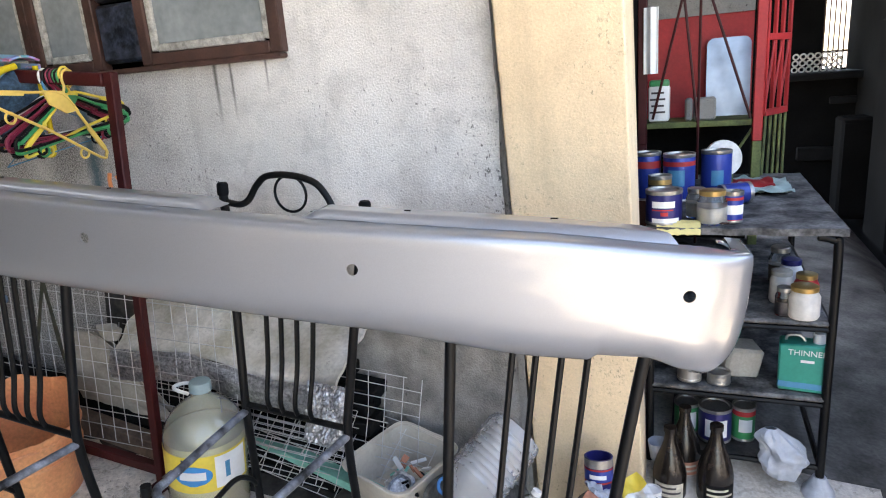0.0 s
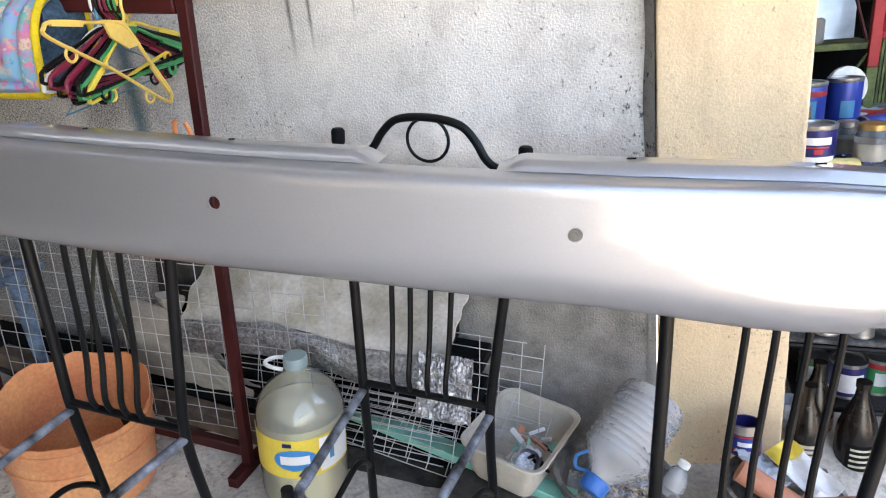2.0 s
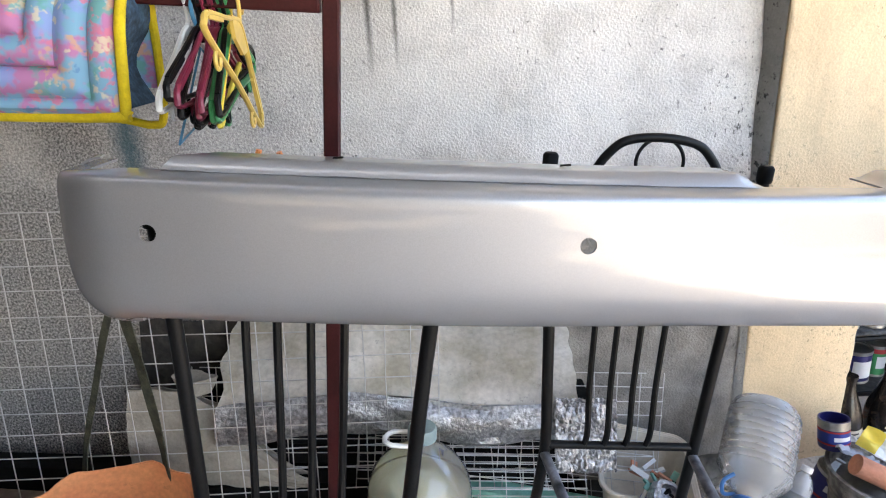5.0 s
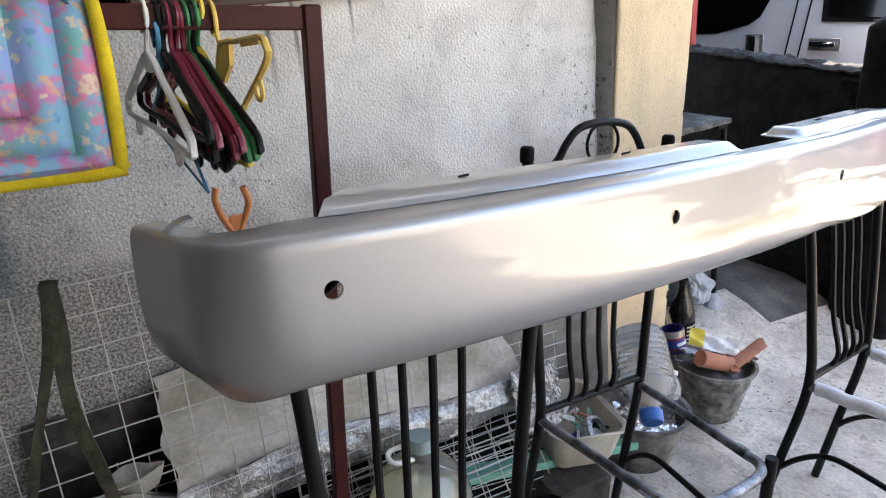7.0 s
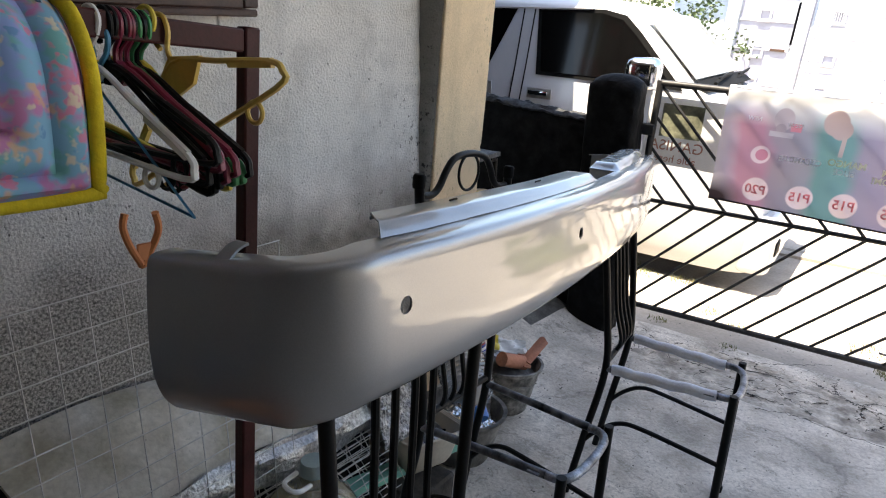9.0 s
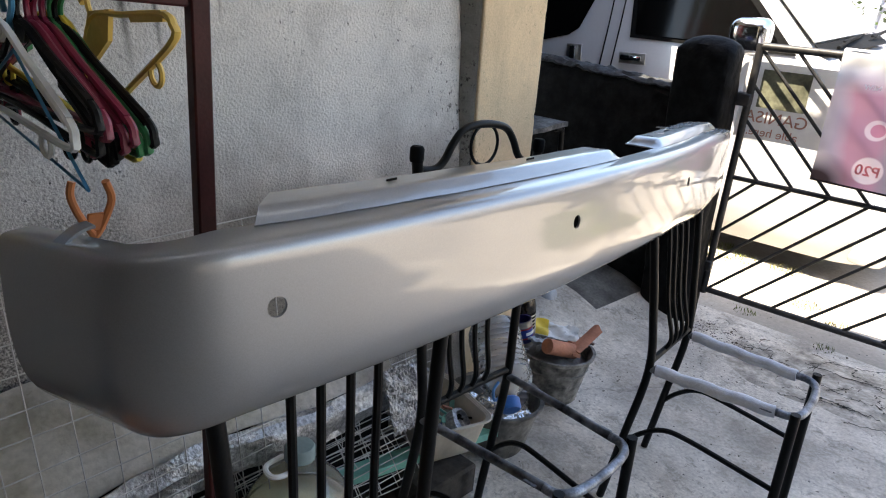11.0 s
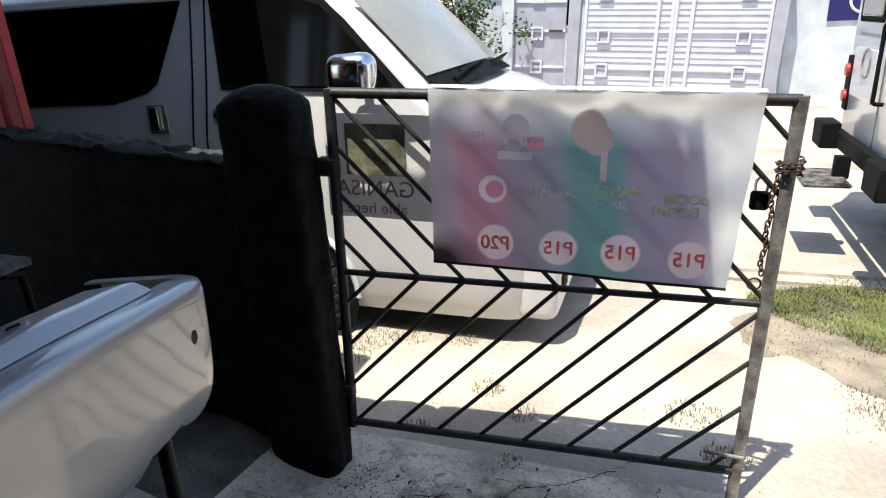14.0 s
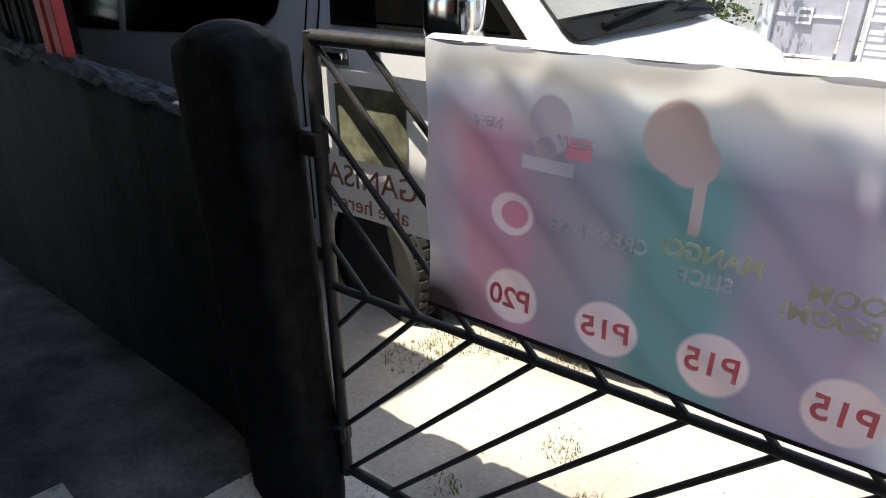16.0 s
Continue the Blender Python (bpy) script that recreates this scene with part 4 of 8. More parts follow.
    # sensor holes drilled through the face
    cut = bmesh.new()
    for u in (-0.838, -0.305, 0.262, 0.845):
        v = -(0.067 - 0.094 * u * u)
        bmesh.ops.create_cone(cut, cap_ends=True, segments=24, radius1=0.0108, radius2=0.0108, depth=0.08, matrix=Matrix.Translation((u, v, 1.028 - 0.022 * ramp01(-0.3, 0.85, u))) @ pose(0, 0, 0, 90, 0, math.degrees(math.atan(2 * 0.094 * u))))
    drill = new("drill", fill("drill", cut, "silver"))
    drill.parent = b
    mod = body.modifiers.new("holes", "BOOLEAN")
    mod.operation, mod.object, mod.solver = "DIFFERENCE", drill, "EXACT"
    bpy.context.view_layer.update()
    me = bpy.data.meshes.new_from_object(body.evaluated_get(bpy.context.evaluated_depsgraph_get()))
    body.modifiers.clear()
    me.shade_smooth()
    me.set_sharp_from_angle(angle=radians(38))
    body.data = me
    bpy.data.objects.remove(drill)
    # raised mounting flange behind the top edge, in two lengths
    def flange(u0, u1, cut):
        """A folded strip: sloped front lip, flat top; its ends run down to the top edge or are cut off square."""
        def f(p, q):
            u = u0 + (u1 - u0) * p
            up = (1 if cut < 0 else ramp01(0, 0.045, u - u0)) * (1 if cut > 0 else ramp01(0, 0.04, u1 - u))
            a, z = [(0.043, 1.0955), (0.046, 1.099), (0.058, 1.1095), (0.062, 1.1105), (0.08, 1.1095), (0.108, 1.108), (0.114, 1.098)][round(q * 6)]
            # the outer end is cut on the slant
            u -= cut * 0.95 * (a - 0.044) * (p if cut > 0 else 1 - p)
            v = -(0.067 - 0.094 * u * u)
            return Vector((u, v + a, 1.0945 + (z - 1.0945) * up + 0.0012 * noise.noise(Vector((u * 14, q, 0))) - 0.016 * ramp01(0.55, 0.95, u)))
        return sheet(f, 60, 6, 0.0025)
    part("flange", flange(-0.828, -0.045, -1), "silver", b)
    part("flange", flange(0.14, 0.822, 1), "silver", b)
    for s, x, drop in ((-1, 0.960, 0.0), (1, 0.935, 0.02)):
        part("end_tab", sheet(lambda p, q: Vector((s * (x - 0.03 * q), 0.145 + 0.018 * p, 1.072 - drop + 0.014 * q + 0.004 * math.sin(q * 3))), 8, 8, 0.003), "silver", b)
    for u in (-0.62, -0.32, 0.33, 0.6):
        v = -(0.067 - 0.094 * u * u)
        part("clip", tubed([(u, v + 0.09, 1.105), (u + 0.002, v + 0.089, 1.110), (u + 0.014, v + 0.084, 1.112)], 0.0016, seg=6), "black_steel", b, "small black clip")


bumper()


# ---- chairs ----
def chair(name, m, label, arch=1.0, taped=False, lean=0.03, sway=0.0, tilt=0.0, shift=0.0):
    c = thing(name, m, label, "chair", "stripped steel chairs")
    top = 1.057 * arch
    # the back is bent a little to one side above the seat, and its top rail is not quite level
    def bent(pts):
        return [(x + sway * max(0, z - 0.45) / 0.4, y, z - tilt * x * max(0, z - 0.45) / 0.6) for x, y, z in pts]
    for s in (-1, 1):
        pts = bent(smooth_path([(s * 0.172, 0.06, 0.0), (s * 0.163, 0.03, 0.22), (s * 0.156, 0.0, 0.45), (s * 0.165, lean * 0.2, 0.62), (s * 0.182, lean * 0.65, 0.86), (s * 0.2, lean, top)], 5))
        p = part("back_post", tubed(pts, 0.0115, seg=12), "black_steel", c)
        part("cap", lathed([(0.0, 0), (0.0135, 0.0), (0.0145, 0.006), (0.0145, 0.026), (0.011, 0.031), (0, 0.032)], c=bent([(s * 0.2, lean, top - 0.018)])[0], seg=14), "dark", p, "black rubber cap")
        fl = part("front_leg", tubed([(s * 0.143, -0.375, 0.0), (s * 0.143, -0.37, 0.25), (s * 0.142, -0.366, 0.475)], 0.012, seg=12), "black_steel", c)
        part("foot", lathed([(0.0, 0), (0.015, 0), (0.016, 0.02), (0.013, 0.024), (0, 0.024)], c=(s * 0.143, -0.375, 0.0), seg=12), "dark", fl)
        part("rail", tubed([(s * 0.156, -0.005, 0.455), (s * 0.142, -0.18, 0.457), (s * 0.13, -0.325, 0.457)], 0.0105, seg=10), "scuffed_black", c, "scuffed seat rail")
        if taped:
            pts = [(s * (0.156 - 0.026 * t), -0.02 - 0.3 * t, 0.456 + 0.002 * math.sin(t * 19)) for t in [i / 24 for i in range(25)]]
            part("wrapping", tubed(pts, [0.0165 + 0.0018 * noise.noise(Vector((i * 0.9, s, 0))) for i in range(25)], seg=12), "tape", c, "white cloth wrapped round the rail")
        part("tab", boxed(s * 0.136, -0.3, 0.459, 0.026, 0.03, 0.004, 0.0015), "bare_steel", c)
        part("brace", tubed(smooth_path([(s * 0.165, 0.035, 0.19), (s * 0.158, -0.01, 0.245), (s * 0.15, -0.07, 0.285), (s * 0.146, -0.15, 0.285), (s * 0.144, -0.37, 0.25)], 6), 0.0075, seg=8), "black_steel", c)
    part("front_rail", tubed(smooth_path([(-0.13, -0.32, 0.457), (-0.126, -0.352, 0.457), (-0.09, -0.375, 0.457), (0, -0.382, 0.457), (0.09, -0.375, 0.457), (0.126, -0.352, 0.457), (0.13, -0.32, 0.457)], 5), 0.0105, seg=10), "bare_steel", c, "scuffed curved front rail")
    part("cross_bar", tubed([(-0.156, 0, 0.475), (0.156, 0, 0.475)], 0.009, seg=10), "black_steel", c)
    za = 1.022 * arch
    part("top_bar", tubed(bent(smooth_path([(-0.195, lean, za), (-0.15, lean, za - 0.002), (-0.122, lean, za + 0.014), (-0.098, lean, za + 0.05), (-0.065, lean, za + 0.078), (0, lean, za + 0.087), (0.065, lean, za + 0.078), (0.098, lean, za + 0.05), (0.122, lean, za + 0.014), (0.15, lean, za - 0.002), (0.195, lean, za)], 5)), 0.0085, seg=10), "black_steel", c, "arched black top rail")
    part("ring", tubed(bent([(0.044 * math.cos(a), lean, za + 0.042 + 0.044 * math.sin(a)) for a in [2 * math.pi * i / 28 for i in range(28)]]), 0.0035, seg=8, closed=True), "black_steel", c)
    part("spindle_bar", tubed(bent([(-0.188, lean * 0.85, za - 0.08), (0.188, lean * 0.85, za - 0.08)]), 0.007, seg=8), "black_steel", c)
    for x in (-0.079 + shift, -0.036 + shift, 0.010 + shift, 0.056 + shift):
        part("spindle", tubed(bent(smooth_path([(x * 0.95, 0, 0.475), (x * 0.96, -0.012, 0.52), (x, lean * 0.2, 0.62), (x * 1.04, lean * 0.55, 0.8), (x * 1.05, lean * 0.85, za - 0.08)], 5)), 0.0065, seg=8), "black_steel", c)


chair("chair", yard(-0.757, 2.52), "black steel chair frame with no seat and a ringed arch back", tilt=0.02)
chair("chair", yard(-1.352, 2.235), "black steel chair frame under the bumper, seat missing", arch=0.965, lean=0.02)
chair("chair", yard(-0.092, 2.315, 0, 0, 0, 5.5), "black steel chair frame with white cloth round its seat rails", arch=0.965, taped=True, lean=0.09, sway=0.008, shift=0.024)


# ---- gate with banner ----
def gate():
    ax, ay, bx, by = 1.372, 2.735, 1.485, 1.417
    L = math.hypot(bx - ax, by - ay)
    rz = math.degrees(math.atan2(by - ay, bx - ax))
    # sagging a little towards the latch
    hung = pose(ax, ay, 0, 0, 0, rz) @ pose(-0.03, 0, 0.028, 0, 2.1, 0)
    g = thing("gate", hung, "rusty steel pipe gate with slanting bars and a chained padlock", "gate")
    zt, zb, zm = 1.182, -0.012, 0.587
    for nm, x, r in (("hinge_stile", 0.0, 0.017), ("latch_stile", L, 0.019)):
        part(nm, tubed([(x, 0, zb - 0.02 - (0.1 if x else 0)), (x, 0, zt + 0.012)], r, seg=14), "gate_black" if not x else "gate_grey", g, "grey rusted upright pipe" if x else "")
    part("top_rail", tubed([(0, 0, zt), (L, 0, zt)], 0.0165, seg=12), "gate_black", g)
    part("bottom_rail", tubed([(0, 0, zb), (L, 0, zb + 0.012)], 0.015, seg=12), "gate_black", g)
    part("middle_rail", tubed([(0, 0, zm), (L, 0, zm + 0.01)], 0.011, seg=10), "gate_black", g)
    step = 0.1515
    for k in range(-1, 13):
        # upper bars lean one way and lower bars the other, meeting at the middle rail
        p = Vector((0.123 + step * k, 0, zm + 0.004))
        for q in (Vector((p.x - 0.58, 0, zt)), Vector((p.x - 0.566, 0, zb))):
            # cut to the frame
            d = q - p
            t0, t1 = 0.0, 1.0
            for lim, sign in ((0.0, 1), (L, -1)):
                a, e = sign * (p.x - lim), sign * d.x
                if abs(e) > 1e-6:
                    t = -a / e
                    if e > 0:
                        t0 = max(t0, t)
                    else:
                        t1 = min(t1, t)
            if t1 - t0 > 0.06:
                part("bar", tubed([p + d * t0, p + d * t1], 0.0075, seg=8), "gate_black", g)
    for z in (0.95, 0.12):
        part("hinge", boxed(-0.02, 0.0, z, 0.07, 0.045, 0.06, 0.008), "gate_black", g)
    ch = bmesh.new()
    for i in range(46):
        # wound round the stile at the top, then a tail hanging down beside it
        if i < 26:
            a, z = i * 0.52, 0.985 + 0.0016 * i
            p, d = Vector((L + 0.03 * math.cos(a), 0.03 * math.sin(a), z)), Vector((-math.sin(a), math.cos(a), 0.05)).normalized()
        else:
            p, d = Vector((L - 0.032 + 0.004 * math.sin(i), -0.012, 0.975 - 0.0145 * (i - 26))), Vector((0.1 * math.sin(i * 2), 0, -1)).normalized()
        side = d.cross(Vector((0.3, 0.2, 1)) if abs(d.z) < 0.8 else Vector((1, 0.3, 0))).normalized()
        if i % 2:
            side = d.cross(side)
        tube(ch, [p + d * 0.0115 * math.cos(b) + side * 0.0065 * math.sin(b) for b in [2 * math.pi * k / 10 for k in range(10)]], 0.0026, seg=5, closed=True)
    part("chain", ch, "rust", g, "rusty wound chain")
    pl = part("padlock", boxed(L - 0.055, 0.03, 0.9, 0.05, 0.02, 0.055, 0.006), "dark", g, "black padlock")
    part("shackle", tubed(smooth_path([(L - 0.07, 0.03, 0.925), (L - 0.07, 0.03, 0.955), (L - 0.055, 0.03, 0.97), (L - 0.04, 0.03, 0.955), (L - 0.04, 0.03, 0.925)], 4), 0.004, seg=8), "chrome", pl)
    part("ring", tubed([(L - 0.035 + 0.018 * math.cos(a), 0.02, 0.65 + 0.018 * math.sin(a)) for a in [2 * math.pi * i / 16 for i in range(16)]], 0.003, seg=6, closed=True), "rust", g)
    part("bolt", tubed([(L - 0.11, -0.02, 0.075), (L + 0.01, -0.02, 0.068)], 0.006, seg=8), "gate_grey", g)
    return Matrix(hung), L


GATE, GATE_L = gate()
M["sign_tarp"] = cloth_mat("sign_tarpaulin", (0.88, 0.86, 0.83), 0.12)
M["sign_ink"] = cloth_mat("faded_sign_ink", (0.50, 0.24, 0.18), 0.12)


M["tarp"] = cloth_mat("tarpaulin_back", (0.84, 0.84, 0.86), 0.35)
BX0, BX1 = 0.322, 1.235
DISCS = ((0.227, "20"), (0.444, "15"), (0.65, "15"), (0.868, "15"))


def drape(u, v, off=0.0):
    """A point of the hanging banner, in the gate's own measures."""
    x = BX0 + (BX1 - BX0) * u + (0.012 - 0.045 * u) * v
    z = 1.205 - v * 0.537 - 0.02 * u * v
    w = 0.010 * math.sin(u * 23 + 1.2 * math.sin(v * 3)) * math.exp(-v * 5) + 0.012 * noise.noise(Vector((u * 3, v * 3, 2))) + 0.004 * math.sin(u * 9 + v * 14)
    return Vector((x, min(-0.0225, -0.026 - 0.012 * v - w) - off, z - 0.006 * abs(math.sin(u * 17)) * math.exp(-v * 9)))


def print_mat():
    """The tarpaulin with its colour fields showing through, soft-edged, along its length."""
    m = cloth_mat("printed_tarpaulin", (0.80, 0.80, 0.84), 0.6)
    nt = m.node_tree
    b = nt.nodes["Principled BSDF"]
    tr = next(n for n in nt.nodes if n.type == "BSDF_TRANSLUCENT")
    tc, xyz, n = nt.nodes.new("ShaderNodeTexCoord"), nt.nodes.new("ShaderNodeSeparateXYZ"), nt.nodes.new("ShaderNodeTexNoise")
    n.inputs["Scale"].default_value = 5
    nt.links.new(tc.outputs["Object"], xyz.inputs["Vector"])
    nt.links.new(tc.outputs["Object"], n.inputs["Vector"])
    # slanted fields: position along the banner, leaning with the height
    lean = nt.nodes.new("ShaderNodeMath")
    lean.operation = "MULTIPLY_ADD"
    lean.inputs[1].default_value = 0.12
    nt.links.new(xyz.outputs["Z"], lean.inputs[0])
    nt.links.new(xyz.outputs["X"], lean.inputs[2])
    wob = nt.nodes.new("ShaderNodeMath")
    wob.operation = "MULTIPLY_ADD"
    wob.inputs[1].default_value = 0.10
    nt.links.new(n.outputs["Fac"], wob.inputs[0])
    nt.links.new(lean.outputs[0], wob.inputs[2])
    mr = nt.nodes.new("ShaderNodeMapRange")
    mr.inputs["From Min"].default_value, mr.inputs["From Max"].default_value = 0.45, 1.40
    nt.links.new(wob.outputs[0], mr.inputs["Value"])
    r = nt.nodes.new("ShaderNodeValToRGB")
    # the last stops, a pale margin, are whitened further for the sunlit end
    stops = [(0.0, (0.72, 0.71, 0.76)), (0.08, (0.50, 0.43, 0.52)), (0.15, (0.48, 0.25, 0.32)), (0.25, (0.42, 0.22, 0.29)), (0.30, (0.30, 0.25, 0.30)), (0.44, (0.28, 0.28, 0.33)), (0.49, (0.15, 0.29, 0.29)), (0.62, (0.16, 0.30, 0.31)), (0.67, (0.31, 0.28, 0.37)), (0.82, (0.35, 0.29, 0.39)), (0.88, (0.50, 0.46, 0.54)), (0.93, (0.92, 0.92, 0.92))]
    e = r.color_ramp.elements
    while len(e) < len(stops):
        e.new(0.5)
    for k, (p, c) in enumerate(stops):
        e[k].position, e[k].color = p, (*(min(0.92, q * 1.15) for q in c), 1)
    nt.links.new(mr.outputs["Result"], r.inputs["Fac"])
    # pale top margin blended in by height, whitened to carry the sun on it
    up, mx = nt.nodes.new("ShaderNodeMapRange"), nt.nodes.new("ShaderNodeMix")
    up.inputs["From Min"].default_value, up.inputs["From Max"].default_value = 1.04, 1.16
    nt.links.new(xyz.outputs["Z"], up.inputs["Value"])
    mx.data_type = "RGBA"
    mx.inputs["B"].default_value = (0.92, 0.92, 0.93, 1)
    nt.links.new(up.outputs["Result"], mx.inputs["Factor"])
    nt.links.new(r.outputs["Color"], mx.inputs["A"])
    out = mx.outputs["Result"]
    flat = nt.nodes.new("ShaderNodeCombineXYZ")
    nt.links.new(xyz.outputs["X"], flat.inputs["X"])
    nt.links.new(xyz.outputs["Z"], flat.inputs["Z"])
    # printed shapes: centre, half width, half height, colour
    shapes = [(drape(0.515, 0.2), 0.05, 0.056, (0.54, 0.42, 0.41)), (drape(0.545, 0.25), 0.042, 0.044, (0.54, 0.42, 0.41)), (drape(0.568, 0.385), 0.009, 0.045, (0.56, 0.45, 0.43))]
    shapes += [(drape(0.286, 0.22), 0.042, 0.05, (0.52, 0.45, 0.49)), (drape(0.28, 0.3), 0.022, 0.022, (0.40, 0.34, 0.39)), (drape(0.286, 0.35), 0.05, 0.012, (0.50, 0.46, 0.51))]
    shapes += [(drape(0.348, 0.28), 0.022, 0.018, (0.62, 0.24, 0.30))]
    shapes += [(drape(cx, 0.845 + 0.015 * cx), 0.056, 0.056, (0.78, 0.64, 0.66)) for cx, _ in DISCS]
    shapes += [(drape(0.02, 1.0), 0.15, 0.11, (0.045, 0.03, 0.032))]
    shapes += [(drape(0.213, 0.545), 0.042, 0.042, (0.74, 0.58, 0.62)), (drape(0.219, 0.545), 0.027, 0.027, (0.58, 0.24, 0.33))]
    for p, rx, rz, tone in shapes:
        s, d, edge, mk = nt.nodes.new("ShaderNodeVectorMath"), nt.nodes.new("ShaderNodeVectorMath"), nt.nodes.new("ShaderNodeMapRange"), nt.nodes.new("ShaderNodeMix")
        s.operation, d.operation = "MULTIPLY", "DISTANCE"
        s.inputs[1].default_value = (1 / rx, 0, 1 / rz)
        d.inputs[1].default_value = (p.x / rx, 0, p.z / rz)
        nt.links.new(flat.outputs[0], s.inputs[0])
        nt.links.new(s.outputs[0], d.inputs[0])
        far = d.outputs["Value"]
        if rx > 4 * rz or rz < 0.02 < rx or rz > 3 * rx:
            # a plain bar: the larger of the two distances
            d.operation = "SUBTRACT"
            ab, sp, big = nt.nodes.new("ShaderNodeVectorMath"), nt.nodes.new("ShaderNodeSeparateXYZ"), nt.nodes.new("ShaderNodeMath")
            ab.operation, big.operation = "ABSOLUTE", "MAXIMUM"
            nt.links.new(d.outputs["Vector"], ab.inputs[0])
            nt.links.new(ab.outputs["Vector"], sp.inputs["Vector"])
            nt.links.new(sp.outputs["X"], big.inputs[0])
            nt.links.new(sp.outputs["Z"], big.inputs[1])
            far = big.outputs[0]
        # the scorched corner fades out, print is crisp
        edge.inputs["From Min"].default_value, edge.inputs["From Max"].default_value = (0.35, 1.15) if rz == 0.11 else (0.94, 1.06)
        edge.inputs["To Min"].default_value, edge.inputs["To Max"].default_value = 1, 0
        nt.links.new(far, edge.inputs["Value"])
        mk.data_type = "RGBA"
        mk.inputs["B"].default_value = (*tone, 1)
        nt.links.new(edge.outputs["Result"], mk.inputs["Factor"])
        nt.links.new(out, mk.inputs["A"])
        out = mk.outputs["Result"]
    nt.links.new(out, b.inputs["Base Color"])
    nt.links.new(out, tr.inputs["Color"])
    return m


M["tarp_print"] = print_mat()
for nm, c in (("print_red", (0.95, 0.44, 0.47)), ("print_white", (0.98, 0.97, 0.98)), ("print_yellow", (0.98, 0.96, 0.80)), ("print_burnt", (0.06, 0.04, 0.045))):
    M[nm] = cloth_mat(nm, c, 0.7)


def settle(ob):
    """Lay flat lettering onto the waves of the cloth."""
    mid = sum(p.co.y for p in ob.data.vertices) / len(ob.data.vertices)
    for p in ob.data.vertices:
        u, v = 0.5, 0.5
        for _ in range(4):
            v = (1.205 - p.co.z) / (0.537 + 0.02 * u)
            u = (p.co.x - BX0 - 0.012 * v) / (BX1 - BX0 - 0.045 * v)
        p.co.y += drape(u, v).y - 0.0045 - mid


def banner():
    b = thing("banner", GATE @ pose(0, 0, 0), "pale tarpaulin banner over the gate, print showing through reversed", "banner")
    x0, x1 = BX0, BX1
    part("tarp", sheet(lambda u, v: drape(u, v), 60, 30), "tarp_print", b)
    part("fold", sheet(lambda u, v: Vector((x0 + (x1 - x0) * u, -0.026 + 0.052 * v, 1.205 + 0.006 * math.sin(v * math.pi))), 40, 6), "tarp", b)
    part("hem", tubed([drape(k / 40, 1.0) for k in range(41)], 0.0045, seg=6), "print_burnt", b, "dark soiled hem")
    for cx, txt in DISCS:
        cy = 0.845 + 0.015 * cx
        p = drape(cx, cy, 0.0052)
        settle(lettering("P" + txt, 0.06, Matrix.Translation(p) @ pose(0, 0, 0, 90, 0, 0), "print_red", b, "price", mirrored=True, bold=0.015))
    for txt, cx, cy, size, mt in (("CREAMDAE", 0.401, 0.545, 0.034, "print_white"), ("MANGO", 0.609, 0.515, 0.040, "print_yellow"), ("SLICE", 0.607, 0.585, 0.034, "print_white"), ("BOOM", 0.83, 0.535, 0.040, "print_yellow"), ("BOOM!", 0.803, 0.605, 0.040, "print_yellow"), ("NEW", 0.343, 0.26, 0.028, "print_white"), ("NEW", 0.15, 0.245, 0.026, "print_white")):
        settle(lettering(txt, size, Matrix.Translation(drape(cx, cy, 0.004)) @ pose(0, 0, 0, 90, 0, 0), mt, b, mirrored=True, bold=0.03))


banner()


def sign():
    s = thing("sign", GATE @ pose(0, 0.0, 0), "small tarpaulin food sign tied outside the gate, seen from behind", "sign")
    part("tarp", sheet(lambda u, v: Vector((-0.04 + 0.42 * u, 0.032 + 0.006 * math.sin(u * 5), 1.115 - 0.34 * v)), 16, 10), "sign_tarp", s)
    part("picture", sheet(lambda u, v: Vector((0.03 + 0.2 * u, 0.028, 1.085 - 0.165 * v)), 8, 6), mat("faded_food_print", (0.30, 0.30, 0.20), 0.6, 0, 0.6, 14, 0, 60), s, "faded food picture")
    lettering("GANISA", 0.075, Matrix.Translation((0.125, 0.026, 0.875)) @ pose(0, 0, 0, 90, 0, 0), "sign_ink", s, mirrored=True)
    lettering("able here...", 0.055, Matrix.Translation((0.11, 0.026, 0.81)) @ pose(0, 0, 0, 90, 0, 0), "sign_ink", s, mirrored=True)


sign()


# ---- clothes rack, quilt and hangers ----
def clothes_rack():
    r = thing("clothes_rack", yard(-1.36, 2.62), "maroon steel clothes rack beside the wall", "rack")
    part("post", boxed(0.002, 0, 0.665, 0.03, 0.026, 1.33, 0.003), "rack", r)
    part("post", boxed(-1.0, 0, 0.665, 0.034, 0.034, 1.33, 0.003), "rack", r)
    part("top_bar", boxed(-0.5, 0, 1.308, 0.966, 0.032, 0.036, 0.003), "rack", r)
    part("low_bar", boxed(-0.5, 0.02, 0.06, 0.966, 0.03, 0.035, 0.003), "rack", r)
    for x in (0, -1.0):
        part("foot", boxed(x, 0.0, 0.018, 0.034, 0.16, 0.034, 0.003), "rack", r)


clothes_rack()


